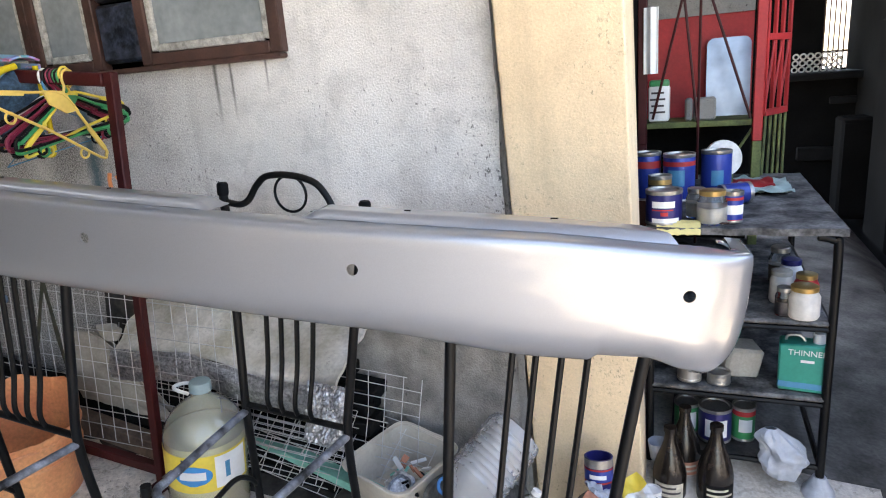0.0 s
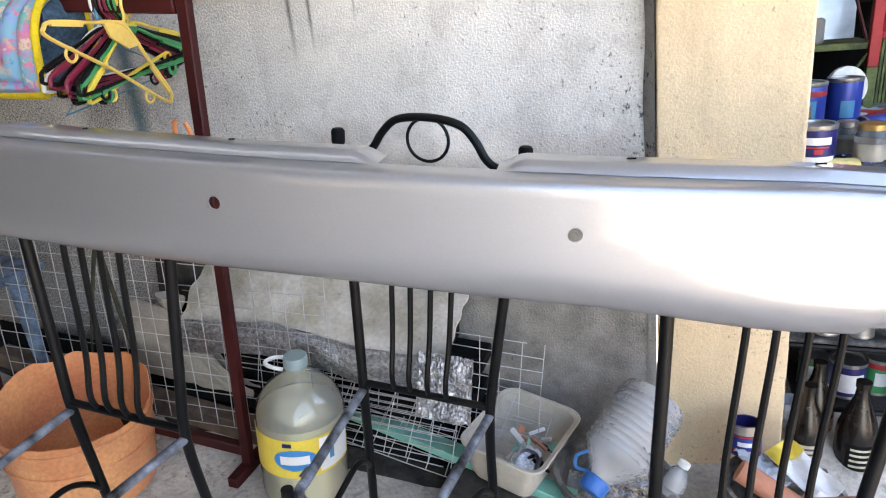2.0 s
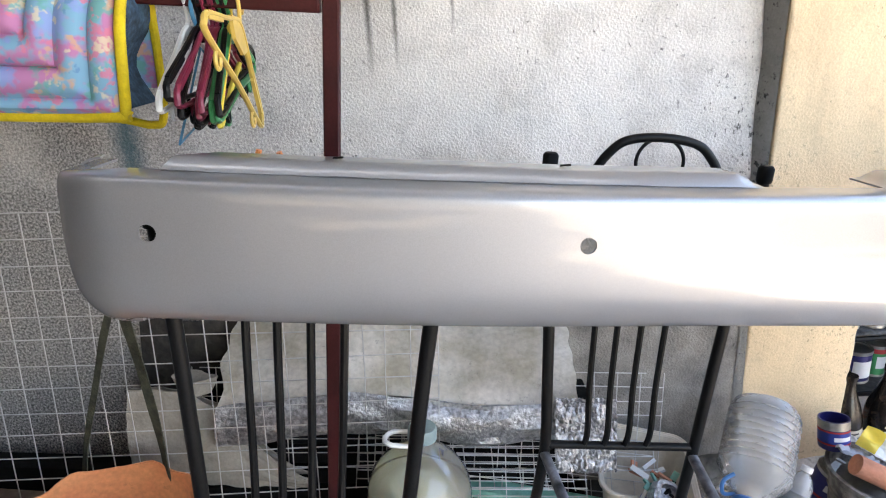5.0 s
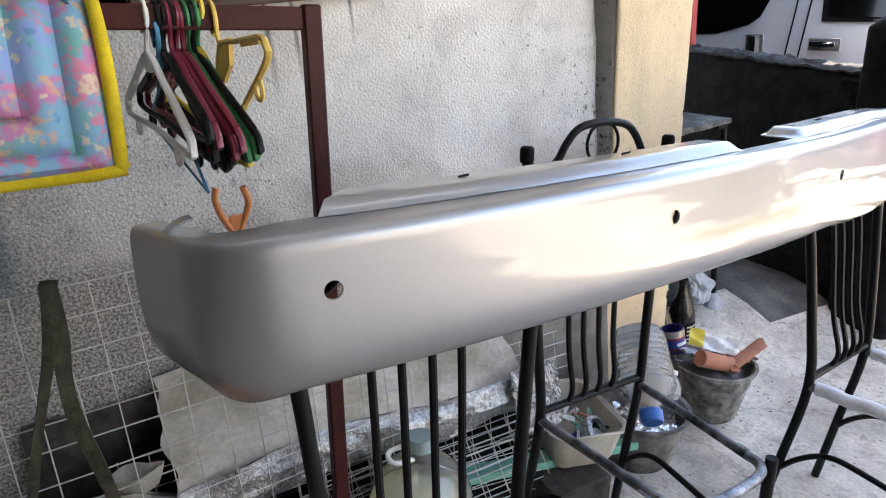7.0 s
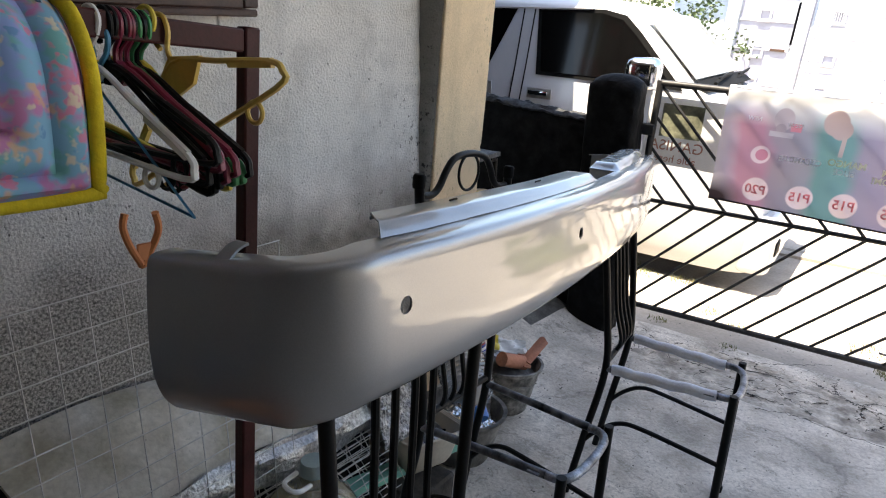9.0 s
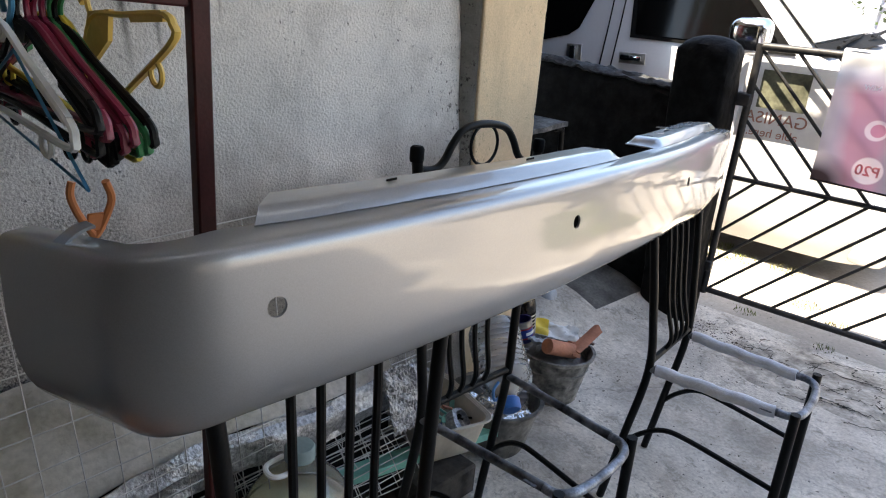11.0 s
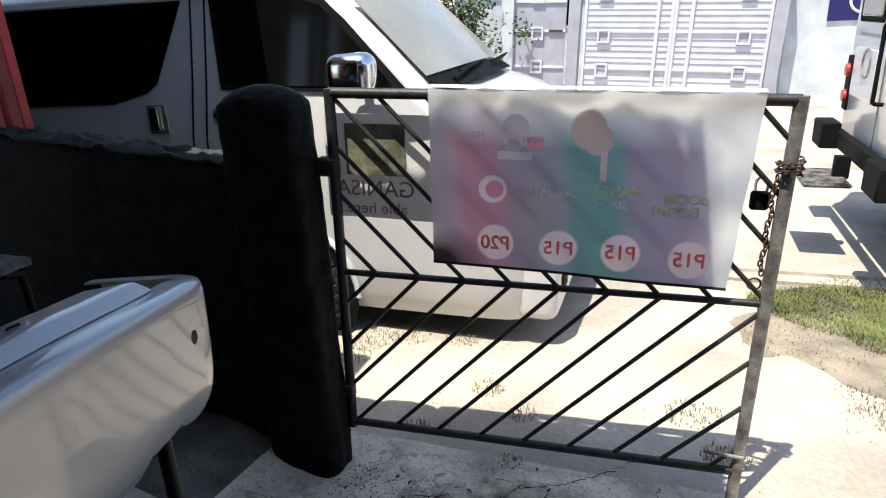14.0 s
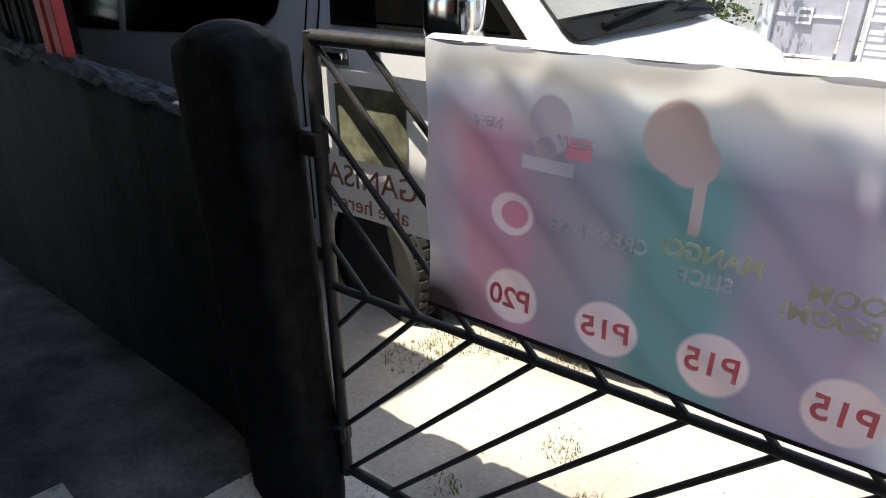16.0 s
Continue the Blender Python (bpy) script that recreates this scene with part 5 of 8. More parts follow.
def hanger(name, lx, material, label, yaw=0.0, tip=0.0, w=0.2, style="frame", drop=0.0, dip=0.0):
    """A hanger on the rack's top bar, hook at its origin."""
    h = thing(name, yard(lx - 0.018, 2.62, 1.325 - drop, tip, dip, 90 + yaw), label, "hanger", "plastic clothes hangers")
    k = 0.0042
    hook = smooth_path([(0.014, 0, -0.032), (0.021, 0, -0.01), (0.012, 0, 0.009), (-0.004, 0, 0.012), (-0.017, 0, 0.0), (-0.015, 0, -0.02), (0, 0, -0.04), (0, 0, -0.062)], 4)
    part("hook", tubed(hook, k * 0.9, seg=7), material, h)
    if style == "wire":
        part("body", tubed([(0, 0, -0.075), (-w, 0, -0.19), (w, 0, -0.19), (0, 0, -0.075)], 0.0022, seg=6), material, h)
    else:
        body = smooth_path([(0, 0, -0.06), (-w * 0.45, 0, -0.098), (-w * 0.92, 0, -0.142), (-w, 0, -0.162), (-w * 0.9, 0, -0.176), (0, 0, -0.17), (w * 0.9, 0, -0.176), (w, 0, -0.162), (w * 0.92, 0, -0.142), (w * 0.45, 0, -0.098)], 4, True)
        part("body", tubed(body, k * 1.3, seg=7, closed=True, flat=0.75), material, h)
        # webs at the neck and at each shoulder end
        part("plate", prism([(-0.06, -0.078), (0.0, -0.05), (0.06, -0.078), (0.028, -0.104), (-0.028, -0.104)] if style == "wide" else [(-0.03, -0.072), (0.0, -0.052), (0.03, -0.072), (0.012, -0.086), (-0.012, -0.086)], "y", -0.003, 0.003), material, h)
        for s in (-1, 1):
            part("shoulder", prism([(s * w * 0.55, -0.103), (s * w * 0.95, -0.140), (s * w * 0.93, -0.152), (s * w * 0.55, -0.117)], "y", -0.0035, 0.0035), material, h)
            part("loop", tubed([(s * (w * 0.62) + 0.014 * math.cos(a), 0, -0.186 + 0.014 * math.sin(a)) for a in [2 * math.pi * i / 14 for i in range(14)]], k * 0.8, seg=6, closed=True), material, h)


hanger("hanger", -1.498, "amber", "amber-yellow plastic clothes hanger with wide shoulders", yaw=1, tip=-3, w=0.19, style="wide", dip=29.5, drop=0.007)
hanger("hanger", -1.515, "yellow", "yellow plastic clothes hanger", yaw=9, tip=3, w=0.205, dip=-14)
for lx, mt, word, yaw, tip, dip in (
    (-1.522, "green", "green", 6, -3, -7),
    (-1.527, "black_steel", "black", 2, 3, -11),
    (-1.531, "black_steel", "black", 8, -5, -4),
    (-1.536, "green", "green", 5, -6, -8),
    (-1.541, "black_steel", "black", 1, -2, -12),
    (-1.546, "maroon", "maroon", 5, -5, -3),
    (-1.551, "maroon", "maroon", 8, -1, -6),
    (-1.556, "black_steel", "black", 4, -6, -9),
    (-1.562, "maroon", "maroon", 2, -3, 0),
    (-1.569, "black_steel", "black", 6, 0, -6),
    (-1.576, "black_steel", "black", 1, -5, 3),
    (-1.592, "white", "white", 5, 1, -3),
):
    hanger("hanger", lx, mt, word + " plastic clothes hanger", yaw=yaw, tip=tip, dip=dip, drop=0.008, w=0.205)
hanger("hanger", -1.580, "sky_blue", "thin blue clothes hanger", yaw=3, tip=-3, style="wire", drop=0.03, dip=-8)


def quilt():
    q = thing("quilt", yard(-1.682, 2.61, 1.337), "padded patchwork quilt with a yellow border over the rack", "quilt")
    W, H = 0.62, 0.222
    def pad(u, v):
        x, z = -W * u, -H * v
        # concentric stitched rings round a rectangle's middle
        d = min(u * W, (1 - v) * H + 0.02, W * 0.9)
        puff = abs(math.sin(math.pi * d / 0.047)) ** 0.5
        edge = min(1, min(u * W, (1 - v) * H) / 0.012)
        y = -0.115 - 0.019 * puff * edge - 0.012 * math.sin(u * 5) + 0.03 * (1 - v) ** 2 * 0.8
        return Vector((x, y + 0.07 * (1 - v) ** 6, z - 0.012 * u))
    part("padding", sheet(pad, 110, 60, 0.006), "quilt", q, "padded floral print")
    part("top_fold", sheet(lambda u, v: Vector((-W * u, -0.03 + 0.09 * v, 0.012 + 0.012 * math.sin(v * 3.1))), 20, 8, 0.006), "quilt", q)
    part("back_side", sheet(lambda u, v: Vector((-W * u, 0.055 + 0.01 * v, 0.005 - 0.2 * v)), 20, 8, 0.006), "quilt", q)
    edge = [(0.004, -0.02, 0.0), (0.004, -0.075, -0.02), (0.006, -0.11, -0.08), (0.006, -0.118, -0.16), (0.004, -0.118, -0.214), (-0.008, -0.118, -0.225), (-0.2, -0.122, -0.231), (-0.42, -0.128, -0.235), (-W, -0.13, -0.238)]
    part("border", tubed(smooth_path(edge, 6), 0.009, seg=10), "quilt_border", q, "bright yellow padded border")
    part("under_cloth", sheet(lambda u, v: Vector((-0.03 + 0.02 * math.sin(v * 7), -0.07 + 0.13 * u, -0.01 - 0.21 * v)), 8, 10, 0.004), mat("dark_blue_cloth", (0.05, 0.11, 0.18), 0.9, 0, 0.7, 30, 0.3, 120), q)
    part("border", tubed(smooth_path([(-0.01, 0.05, 0.0), (-0.006, 0.062, -0.12), (-0.006, 0.066, -0.245), (-0.03, 0.066, -0.265), (-0.1, 0.066, -0.256), (-0.3, 0.066, -0.25), (-W, 0.066, -0.24)], 6), 0.008, seg=9), "quilt_border", q, "yellow border of the hanging back side")


quilt()


def wall_hook():
    h = thing("hook", yard(-1.494, 2.715, 0.922), "orange plastic two-pronged clip on the mesh top", "hook")
    part("frame", tubed(smooth_path([(-0.026, 0.003, 0.102), (-0.030, 0.003, 0.08), (-0.022, 0, 0.05), (-0.006, 0, 0.02), (0.0, 0, 0.012), (0.012, 0, 0.03), (0.026, -0.006, 0.07), (0.017, -0.012, 0.102)], 5), 0.0062, seg=8), "salmon", h)
    part("web", boxed(0.002, -0.002, 0.035, 0.026, 0.005, 0.03, 0.002), "salmon", h)


wall_hook()


# ---- scrap along the foot of the wall ----
def mesh_panel(name, m, w, h, nx, nz, label, keep=1.0, seed=1):
    g = thing(name, m, label, "wire mesh", "welded wire mesh panels")
    random.seed(seed)
    for i in range(nx + 1):
        x = w * i / nx
        a, b = 0.0, h
        if keep < 1 and random.random() > keep:
            b = h * random.uniform(0.4, 0.9)
        bend = random.uniform(-0.006, 0.006)
        part("wire", tubed([(x, 0.002, a), (x + bend, bend, h * 0.5 if b > h * 0.5 else b * 0.5), (x, 0.002, b)], 0.0014, seg=5), "wire", g)
    for k in range(nz + 1):
        z = h * k / nz
        a, b = (0, w) if random.random() < keep else (w * random.uniform(0, 0.2), w * random.uniform(0.8, 1.0))
        bend = random.uniform(-0.006, 0.006)
        part("wire", tubed([(a, -0.002, z), (w / 2, -0.002 + bend, z + bend), (b, -0.002, z)], 0.0015, seg=5), "wire", g)


mesh_panel("wire_mesh", SLOPE @ pose(-2.35, 2.68, 0.025, -4, -3.15, 1.5), 1.246, 0.82, 21, 14, "welded steel mesh panel leaning on the wall")
mesh_panel("wire_mesh", SLOPE @ pose(-1.75, 2.83, 0.16, -10, -1.5, -1), 1.22, 0.27, 20, 7, "bent welded mesh offcut lying on scrap", 0.8, 3)
mesh_panel("wire_mesh", SLOPE @ pose(-1.25, 2.75, 0.10, -55, 4, -4), 0.72, 0.30, 12, 8, "loose mesh offcut with bent wires", 0.7, 5)


mesh_panel("wire_mesh", SLOPE @ pose(-1.32, 2.72, 0.19, -68, 2, 3), 0.56, 0.26, 8, 11, "flattened mesh offcut with many bright wires", 0.8, 9)
mesh_panel("wire_mesh", SLOPE @ pose(-1.28, 2.69, 0.12, -40, -2, -2), 0.54, 0.24, 8, 12, "mesh offcut stood on edge in the scrap", 0.7, 13)


def foam():
    f = thing("foam_sheet", yard(-1.22, 2.86, 0.3), "folded grey foam insulation sheet with a foil face", "insulation")
    def top(u, v):
        x = -0.44 + 0.88 * u
        y = -0.10 + 0.22 * v
        z = 0.085 + 0.165 * v ** 0.8 + 0.045 * ramp01(0.0, 0.6, u) * (1 - v) + 0.02 * noise.noise(Vector((u * 4, v * 2, 1))) + 0.02 * math.sin(u * 6)
        return Vector((x + 0.02 * noise.noise(Vector((v * 4, 0, u))), y, z))
    part("sheet", sheet(top, 50, 16, 0.012), "foam", f)
    def front(u, v):
        x = -0.44 + 0.86 * u
        return Vector((x, -0.105 - 0.02 * math.sin(v * 3) + 0.014 * noise.noise(Vector((u * 9, v * 5, 0))), 0.088 + 0.045 * ramp01(0.0, 0.6, u) + 0.02 * math.sin(u * 6) - 0.105 * v - 0.02 * noise.noise(Vector((u * 5, 0, 3))) * v))
    part("foil_edge", sheet(front, 60, 8, 0.005), "foil", f, "crumpled foil edge")
    def flap(u, v):
        x = 0.37 + 0.15 * u + 0.01 * v
        return Vector((x, -0.13 - 0.05 * v + 0.012 * noise.noise(Vector((u * 5, v * 5, 2))) + 0.005 * noise.noise(Vector((u * 26, v * 26, 2))), 0.155 - 0.17 * v + 0.005 * noise.noise(Vector((u * 24, v * 24, 5)))))
    part("foil_flap", sheet(flap, 60, 60, 0.004), "foil", f, "crumpled silver foil flap")


foam()


def sack():
    """An empty stiff sack folded to a wedge, standing behind the mesh."""
    s = thing("sack", yard(-1.67, 2.785, 0.135), "dusty beige cement sack folded behind the mesh", "sack")
    def face(u, v, off=0.0):
        # a leaf that narrows to one side: its upper edge falls from the neck to the tip
        x = -0.21 + 0.44 * u
        top = 0.275 - 0.25 * ramp01(0.3, 1.0, u) + 0.012 * noise.noise(Vector((u * 6, 0, 2)))
        z = top * v
        y = 0.03 * math.sin(3.1 * v) * (1 - u) - 0.014 * noise.noise(Vector((u * 4, v * 4, 5))) + 0.005 * noise.noise(Vector((u * 13, v * 13, 1)))
        return Vector((x, -y + off * (1 - 0.5 * v), z))
    part("bag", sheet(lambda u, v: face(u, v), 44, 26, 0.004), "sack", s)
    part("back_leaf", sheet(lambda u, v: face(u, v * 0.97, 0.05), 30, 18, 0.004), "sack", s)
    part("neck", lathed([(0.0, 0.262), (0.034, 0.262), (0.044, 0.285), (0.05, 0.305), (0.04, 0.303), (0.0, 0.275)], wob=0.5, c=(-0.06, 0.02, 0), squash=0.6), "sack", s, "open neck of the sack")


sack()


def scrap_pile():
    p = thing("scrap_boards", yard(-1.2, 2.9), "black boards along the wall, stacked up to fill the shaded void", "boards")
    random.seed(8)
    # upper boards are added to black out the void under the foam
    for k in range(8):
        bm = boxed(random.uniform(-0.06, 0.06), -0.02 + 0.008 * k, 0.03 + 0.052 * k, 1.0 + random.uniform(-0.2, 0.1), 0.15 - 0.008 * k, 0.046, 0.004)
        part("board", bm, "dark", p)


scrap_pile()


def dark_board():
    """A sooty sheet of plywood standing against the wall, its top edge broken."""
    def f(u, v):
        x = -0.30 + 0.62 * u
        top = 0.50 + 0.02 * noise.noise(Vector((u * 7, 0, 3))) + 0.03 * u
        return Vector((x, 0.03 * v, top * v))
    b = thing("board", yard(-1.62, 2.945), "sooty plywood board standing against the wall", "board")
    part("sheet", sheet(f, 24, 6, 0.008), "soot_block", b)


dark_board()


def plain_beam(name, a, b, w, h, material, m, label, cat):
    a, b = Vector(a), Vector(b)
    d = b - a
    rot = d.to_track_quat("X", "Z").to_matrix().to_4x4()
    bm = boxed(0, 0, 0, d.length, w, h, 0.003)
    bm.transform(Matrix.Translation((a + b) / 2) @ rot)
    return solid(name, bm, material, m, label, cat)


def plank():
    p = thing("plank", yard(-0.8, 2.77, 0.118), "mint green metal channel lying on scrap", "plank")
    d = math.degrees(math.atan2(2.69 - 2.86, 0.76))
    bm = bmesh.new()
    box(bm, 0, 0, 0.012, 0.80, 0.055, 0.004, 0.001)
    box(bm, 0, -0.026, 0.0, 0.80, 0.004, 0.022, 0.001)
    box(bm, 0, 0.026, 0.0, 0.80, 0.004, 0.022, 0.001)
    bm.transform(pose(0, 0, 0, 0, 0, d))
    part("channel", bm, "mint", p)


plank()
plain_beam("timber", (-2.6, 2.83, 0.035), (-1.35, 2.75, 0.035), 0.06, 0.07, "wood_strip", SLOPE, "weathered grey-brown timber on the floor by the wall", "timber")
plain_beam("timber", (-2.75, 2.92, 0.05), (-0.95, 2.9, 0.05), 0.07, 0.1, "dark", SLOPE, "charred timber lying against the wall", "timber")


def hollow_block():
    b = thing("concrete_block", yard(-0.655, 2.685), "rough soot-dark concrete block under the plank", "block")
    bm = bmesh.new()
    box(bm, 0, 0, 0.05, 0.2, 0.14, 0.1, 0.008)
    part("body", bm, "soot_block", b)


hollow_block()


def strap():
    """A frayed strap slung over the mesh, its two tails hanging apart in front and behind."""
    t = thing("strap", yard(-1.80, 2.66, 0.0), "frayed olive-black strap hanging over the mesh", "strap")
    web = mat("olive_webbing", (0.055, 0.055, 0.035), 0.9, 0, 0.5, 40, 0.5, 150)
    def ribbon(pts, wide):
        line = smooth_path(pts, 8)
        n = len(line) - 1
        def f(u, v):
            p = line[round(u * n)]
            w = wide * (1 + 0.25 * noise.noise(Vector((p.z * 9, wide * 90, 3)))) * (1 - 0.35 * u)
            a = 0.9 * noise.noise(Vector((p.z * 5, 7, wide * 50)))
            return Vector((p.x + w * (v - 0.5) * math.cos(a), p.y + w * (v - 0.5) * math.sin(a), p.z + 0.003 * noise.noise(Vector((p.z * 60, v * 9, 1)))))
        return sheet(f, n, 3, 0.003)
    part("front_tail", ribbon([(0.002, 0.045, 0.905), (0.0, 0.02, 0.90), (0.002, 0.0, 0.82), (0.0, -0.015, 0.70), (0.03, -0.02, 0.53), (0.052, -0.02, 0.36), (0.062, -0.02, 0.18)], 0.03), web, t)
    part("back_tail", ribbon([(-0.002, 0.045, 0.905), (-0.006, 0.058, 0.88), (-0.02, 0.05, 0.78), (-0.035, 0.045, 0.72), (-0.07, 0.03, 0.60), (-0.10, 0.02, 0.47), (-0.135, 0.015, 0.33), (-0.15, 0.01, 0.22)], 0.021), web, t)


strap()


def jug():
    j = thing("jug", yard(-1.165, 2.625) @ Matrix.Diagonal((0.97, 0.97, 0.905, 1)), "large clear plastic jug of yellowish liquid with a yellow label", "jug")
    prof = [(0.0, 0.004), (0.105, 0.0), (0.122, 0.012), (0.126, 0.05), (0.124, 0.085), (0.126, 0.1), (0.126, 0.24), (0.124, 0.26), (0.126, 0.29), (0.118, 0.335), (0.095, 0.375), (0.065, 0.405), (0.038, 0.425), (0.031, 0.432), (0.031, 0.45), (0.0, 0.45)]
    part("bottle", lathed(prof, seg=40), "jug_clear", j, "clear ribbed plastic bottle")
    part("contents", lathed([(0.0, 0.008), (0.1, 0.006), (0.12, 0.02), (0.1225, 0.06), (0.1225, 0.24), (0.1225, 0.285), (0.1215, 0.30), (0.0, 0.302)], seg=40), "liquid", j, "yellowish liquid")
    part("cap", lathed([(0.0, 0.485), (0.03, 0.485), (0.033, 0.48), (0.034, 0.452), (0.031, 0.45), (0.0, 0.45)][::-1], seg=28), mat("faded_teal_cap", (0.25, 0.33, 0.33), 0.5, 0, 0.15), j, "faded teal cap")
    part("handle", tubed(smooth_path([(-0.03, -0.02, 0.44), (-0.07, -0.03, 0.452), (-0.085, -0.015, 0.455), (-0.07, 0.02, 0.45), (-0.02, 0.035, 0.442)], 5), 0.006, seg=8), "white", j, "white carrying handle")
    def band(z0, z1, a0, a1, r, name, material):
        part(name, sheet(lambda u, v: Vector((r * math.cos(a0 + (a1 - a0) * u), r * math.sin(a0 + (a1 - a0) * u), z0 + (z1 - z0) * v)), 40, 4), material, j)
    band(0.145, 0.28, -2.7, 0.3, 0.1268, "label", "yellow")
    band(0.155, 0.272, -0.66, 0.2, 0.1275, "label_panel", "white")
    part("mark", sheet(lambda u, v: Vector((0.1276 * math.cos(-1.2 + 0.95 * (u - 0.5) * math.sqrt(max(0.02, 1 - (2 * v - 1) ** 2))), 0.1276 * math.sin(-1.2 + 0.95 * (u - 0.5) * math.sqrt(max(0.02, 1 - (2 * v - 1) ** 2))), 0.172 + 0.075 * v)), 24, 10), mat("bright_label_blue", (0.03, 0.24, 0.55), 0.45, 0, 0.1), j, "pale blue oval mark")
    band(0.195, 0.225, -1.52, -0.88, 0.1284, "mark_bar", "white")
    band(0.185, 0.245, -0.42, -0.3, 0.1280, "label_stripe", "sky_blue")
    band(0.256, 0.27, -1.45, -1.25, 0.1276, "label_bar", "navy")


jug()


def broken_bucket():
    b = thing("bucket", yard(-1.79, 2.45), "broken orange plastic bucket with a jagged rim", "bucket")
    def f(u, v):
        a = 2 * math.pi * u
        back = 0.5 + 0.5 * math.sin(a - 0.6)
        top = 0.250 + 0.055 * ramp01(0.45, 0.75, back) + 0.007 * math.sin(a * 9) * ramp01(0.4, 0.6, back) + 0.01 * noise.noise(Vector((math.cos(a) * 5, math.sin(a) * 5, 0)))
        z = top * v
        r = 0.178 + 0.07 * z
        return Vector((1.05 * r * math.cos(a), r * math.sin(a), z))
    bm = sheet(f, 84, 16)
    bmesh.ops.remove_doubles(bm, verts=bm.verts, dist=1e-4)
    bm.normal_update()
    bmesh.ops.solidify(bm, geom=bm.faces[:], thickness=0.003)
    part("wall", bm, "orange", b)
    part("base", lathed([(0.0, 0.002), (0.178, 0.0), (0.178, 0.006), (0.0, 0.006)]), "orange", b)
    for z in (0.225, 0.15):
        part("rib", tubed([(1.05 * (0.18 + 0.07 * z) * math.cos(a), (0.18 + 0.07 * z) * math.sin(a), z) for a in [2 * math.pi * i / 40 for i in range(40)]], 0.004, seg=7, closed=True), "orange", b)


broken_bucket()


def basin():
    b = thing("basin", yard(-0.578, 2.79, 0.11, 0, 2, -14), "cream plastic tub holding scraps and a silver can", "tub")
    def ring(w, d, z, r, n=8):
        out = []
        for cx, cy, a0 in ((w - r, d - r, 0), (-w + r, d - r, 90), (-w + r, -d + r, 180), (w - r, -d + r, 270)):
            for k in range(n):
                a = radians(a0 + 90 * k / (n - 1))
                out.append((cx + r * math.cos(a), cy + r * math.sin(a), z))
        return out
    bm = bmesh.new()
    loops = [ring(0.085, 0.115, 0, 0.03), ring(0.095, 0.125, 0.02, 0.035), ring(0.112, 0.145, 0.12, 0.04), ring(0.12, 0.153, 0.122, 0.043), ring(0.12, 0.153, 0.116, 0.043), ring(0.118, 0.151, 0.116, 0.042), ring(0.116, 0.149, 0.119, 0.041), ring(0.108, 0.141, 0.118, 0.038), ring(0.091, 0.121, 0.024, 0.033), ring(0.08, 0.11, 0.006, 0.028)]
    vs = [[bm.verts.new(p) for p in lp] for lp in loops]
    k = len(vs[0])
    for A, B in zip(vs, vs[1:]):
        for i in range(k):
            bm.faces.new((A[i], A[(i + 1) % k], B[(i + 1) % k], B[i]))
    bm.faces.new(vs[0][::-1])
    bm.faces.new(vs[-1])
    part("tub", bm, "cream_plastic", b)
    part("rim", tubed(ring(0.12, 0.153, 0.12, 0.043), 0.0036, seg=7, closed=True), "cream_plastic", b, "rolled rim")
    c = thing("can", yard(-0.56, 2.75, 0.125, 35, 20, 0), "opened tin can with a shiny crumpled rim", "can")
    part("side", lathed([(0.0, 0.0), (0.034, 0), (0.036, 0.005), (0.036, 0.045), (0.037, 0.05), (0.033, 0.05), (0.032, 0.01), (0.0, 0.008)], wob=0.08), "blue", c)
    part("foil", lathed([(0.036, 0.045), (0.042, 0.06), (0.04, 0.085), (0.03, 0.09), (0.025, 0.07)], wob=0.35, seg=30), "foil", c, "crumpled foil collar")
    random.seed(12)
    s = thing("scraps", yard(-0.53, 2.78, 0.17), "torn packaging scraps in the tub", "scraps", kind="stuff")
    for mt, n in (("brick", 4), ("mint", 5), ("white", 4), ("dark", 4)):
        bm = bmesh.new()
        for _ in range(n):
            box(bm, random.uniform(-0.06, 0.045), random.uniform(-0.09, 0.07), random.uniform(0, 0.03), random.uniform(0.02, 0.05), random.uniform(0.008, 0.02), 0.006, rot=pose(0, 0, 0, random.uniform(-40, 40), random.uniform(-40, 40), random.uniform(0, 180)))
        part("scrap", bm, mt, s)


basin()


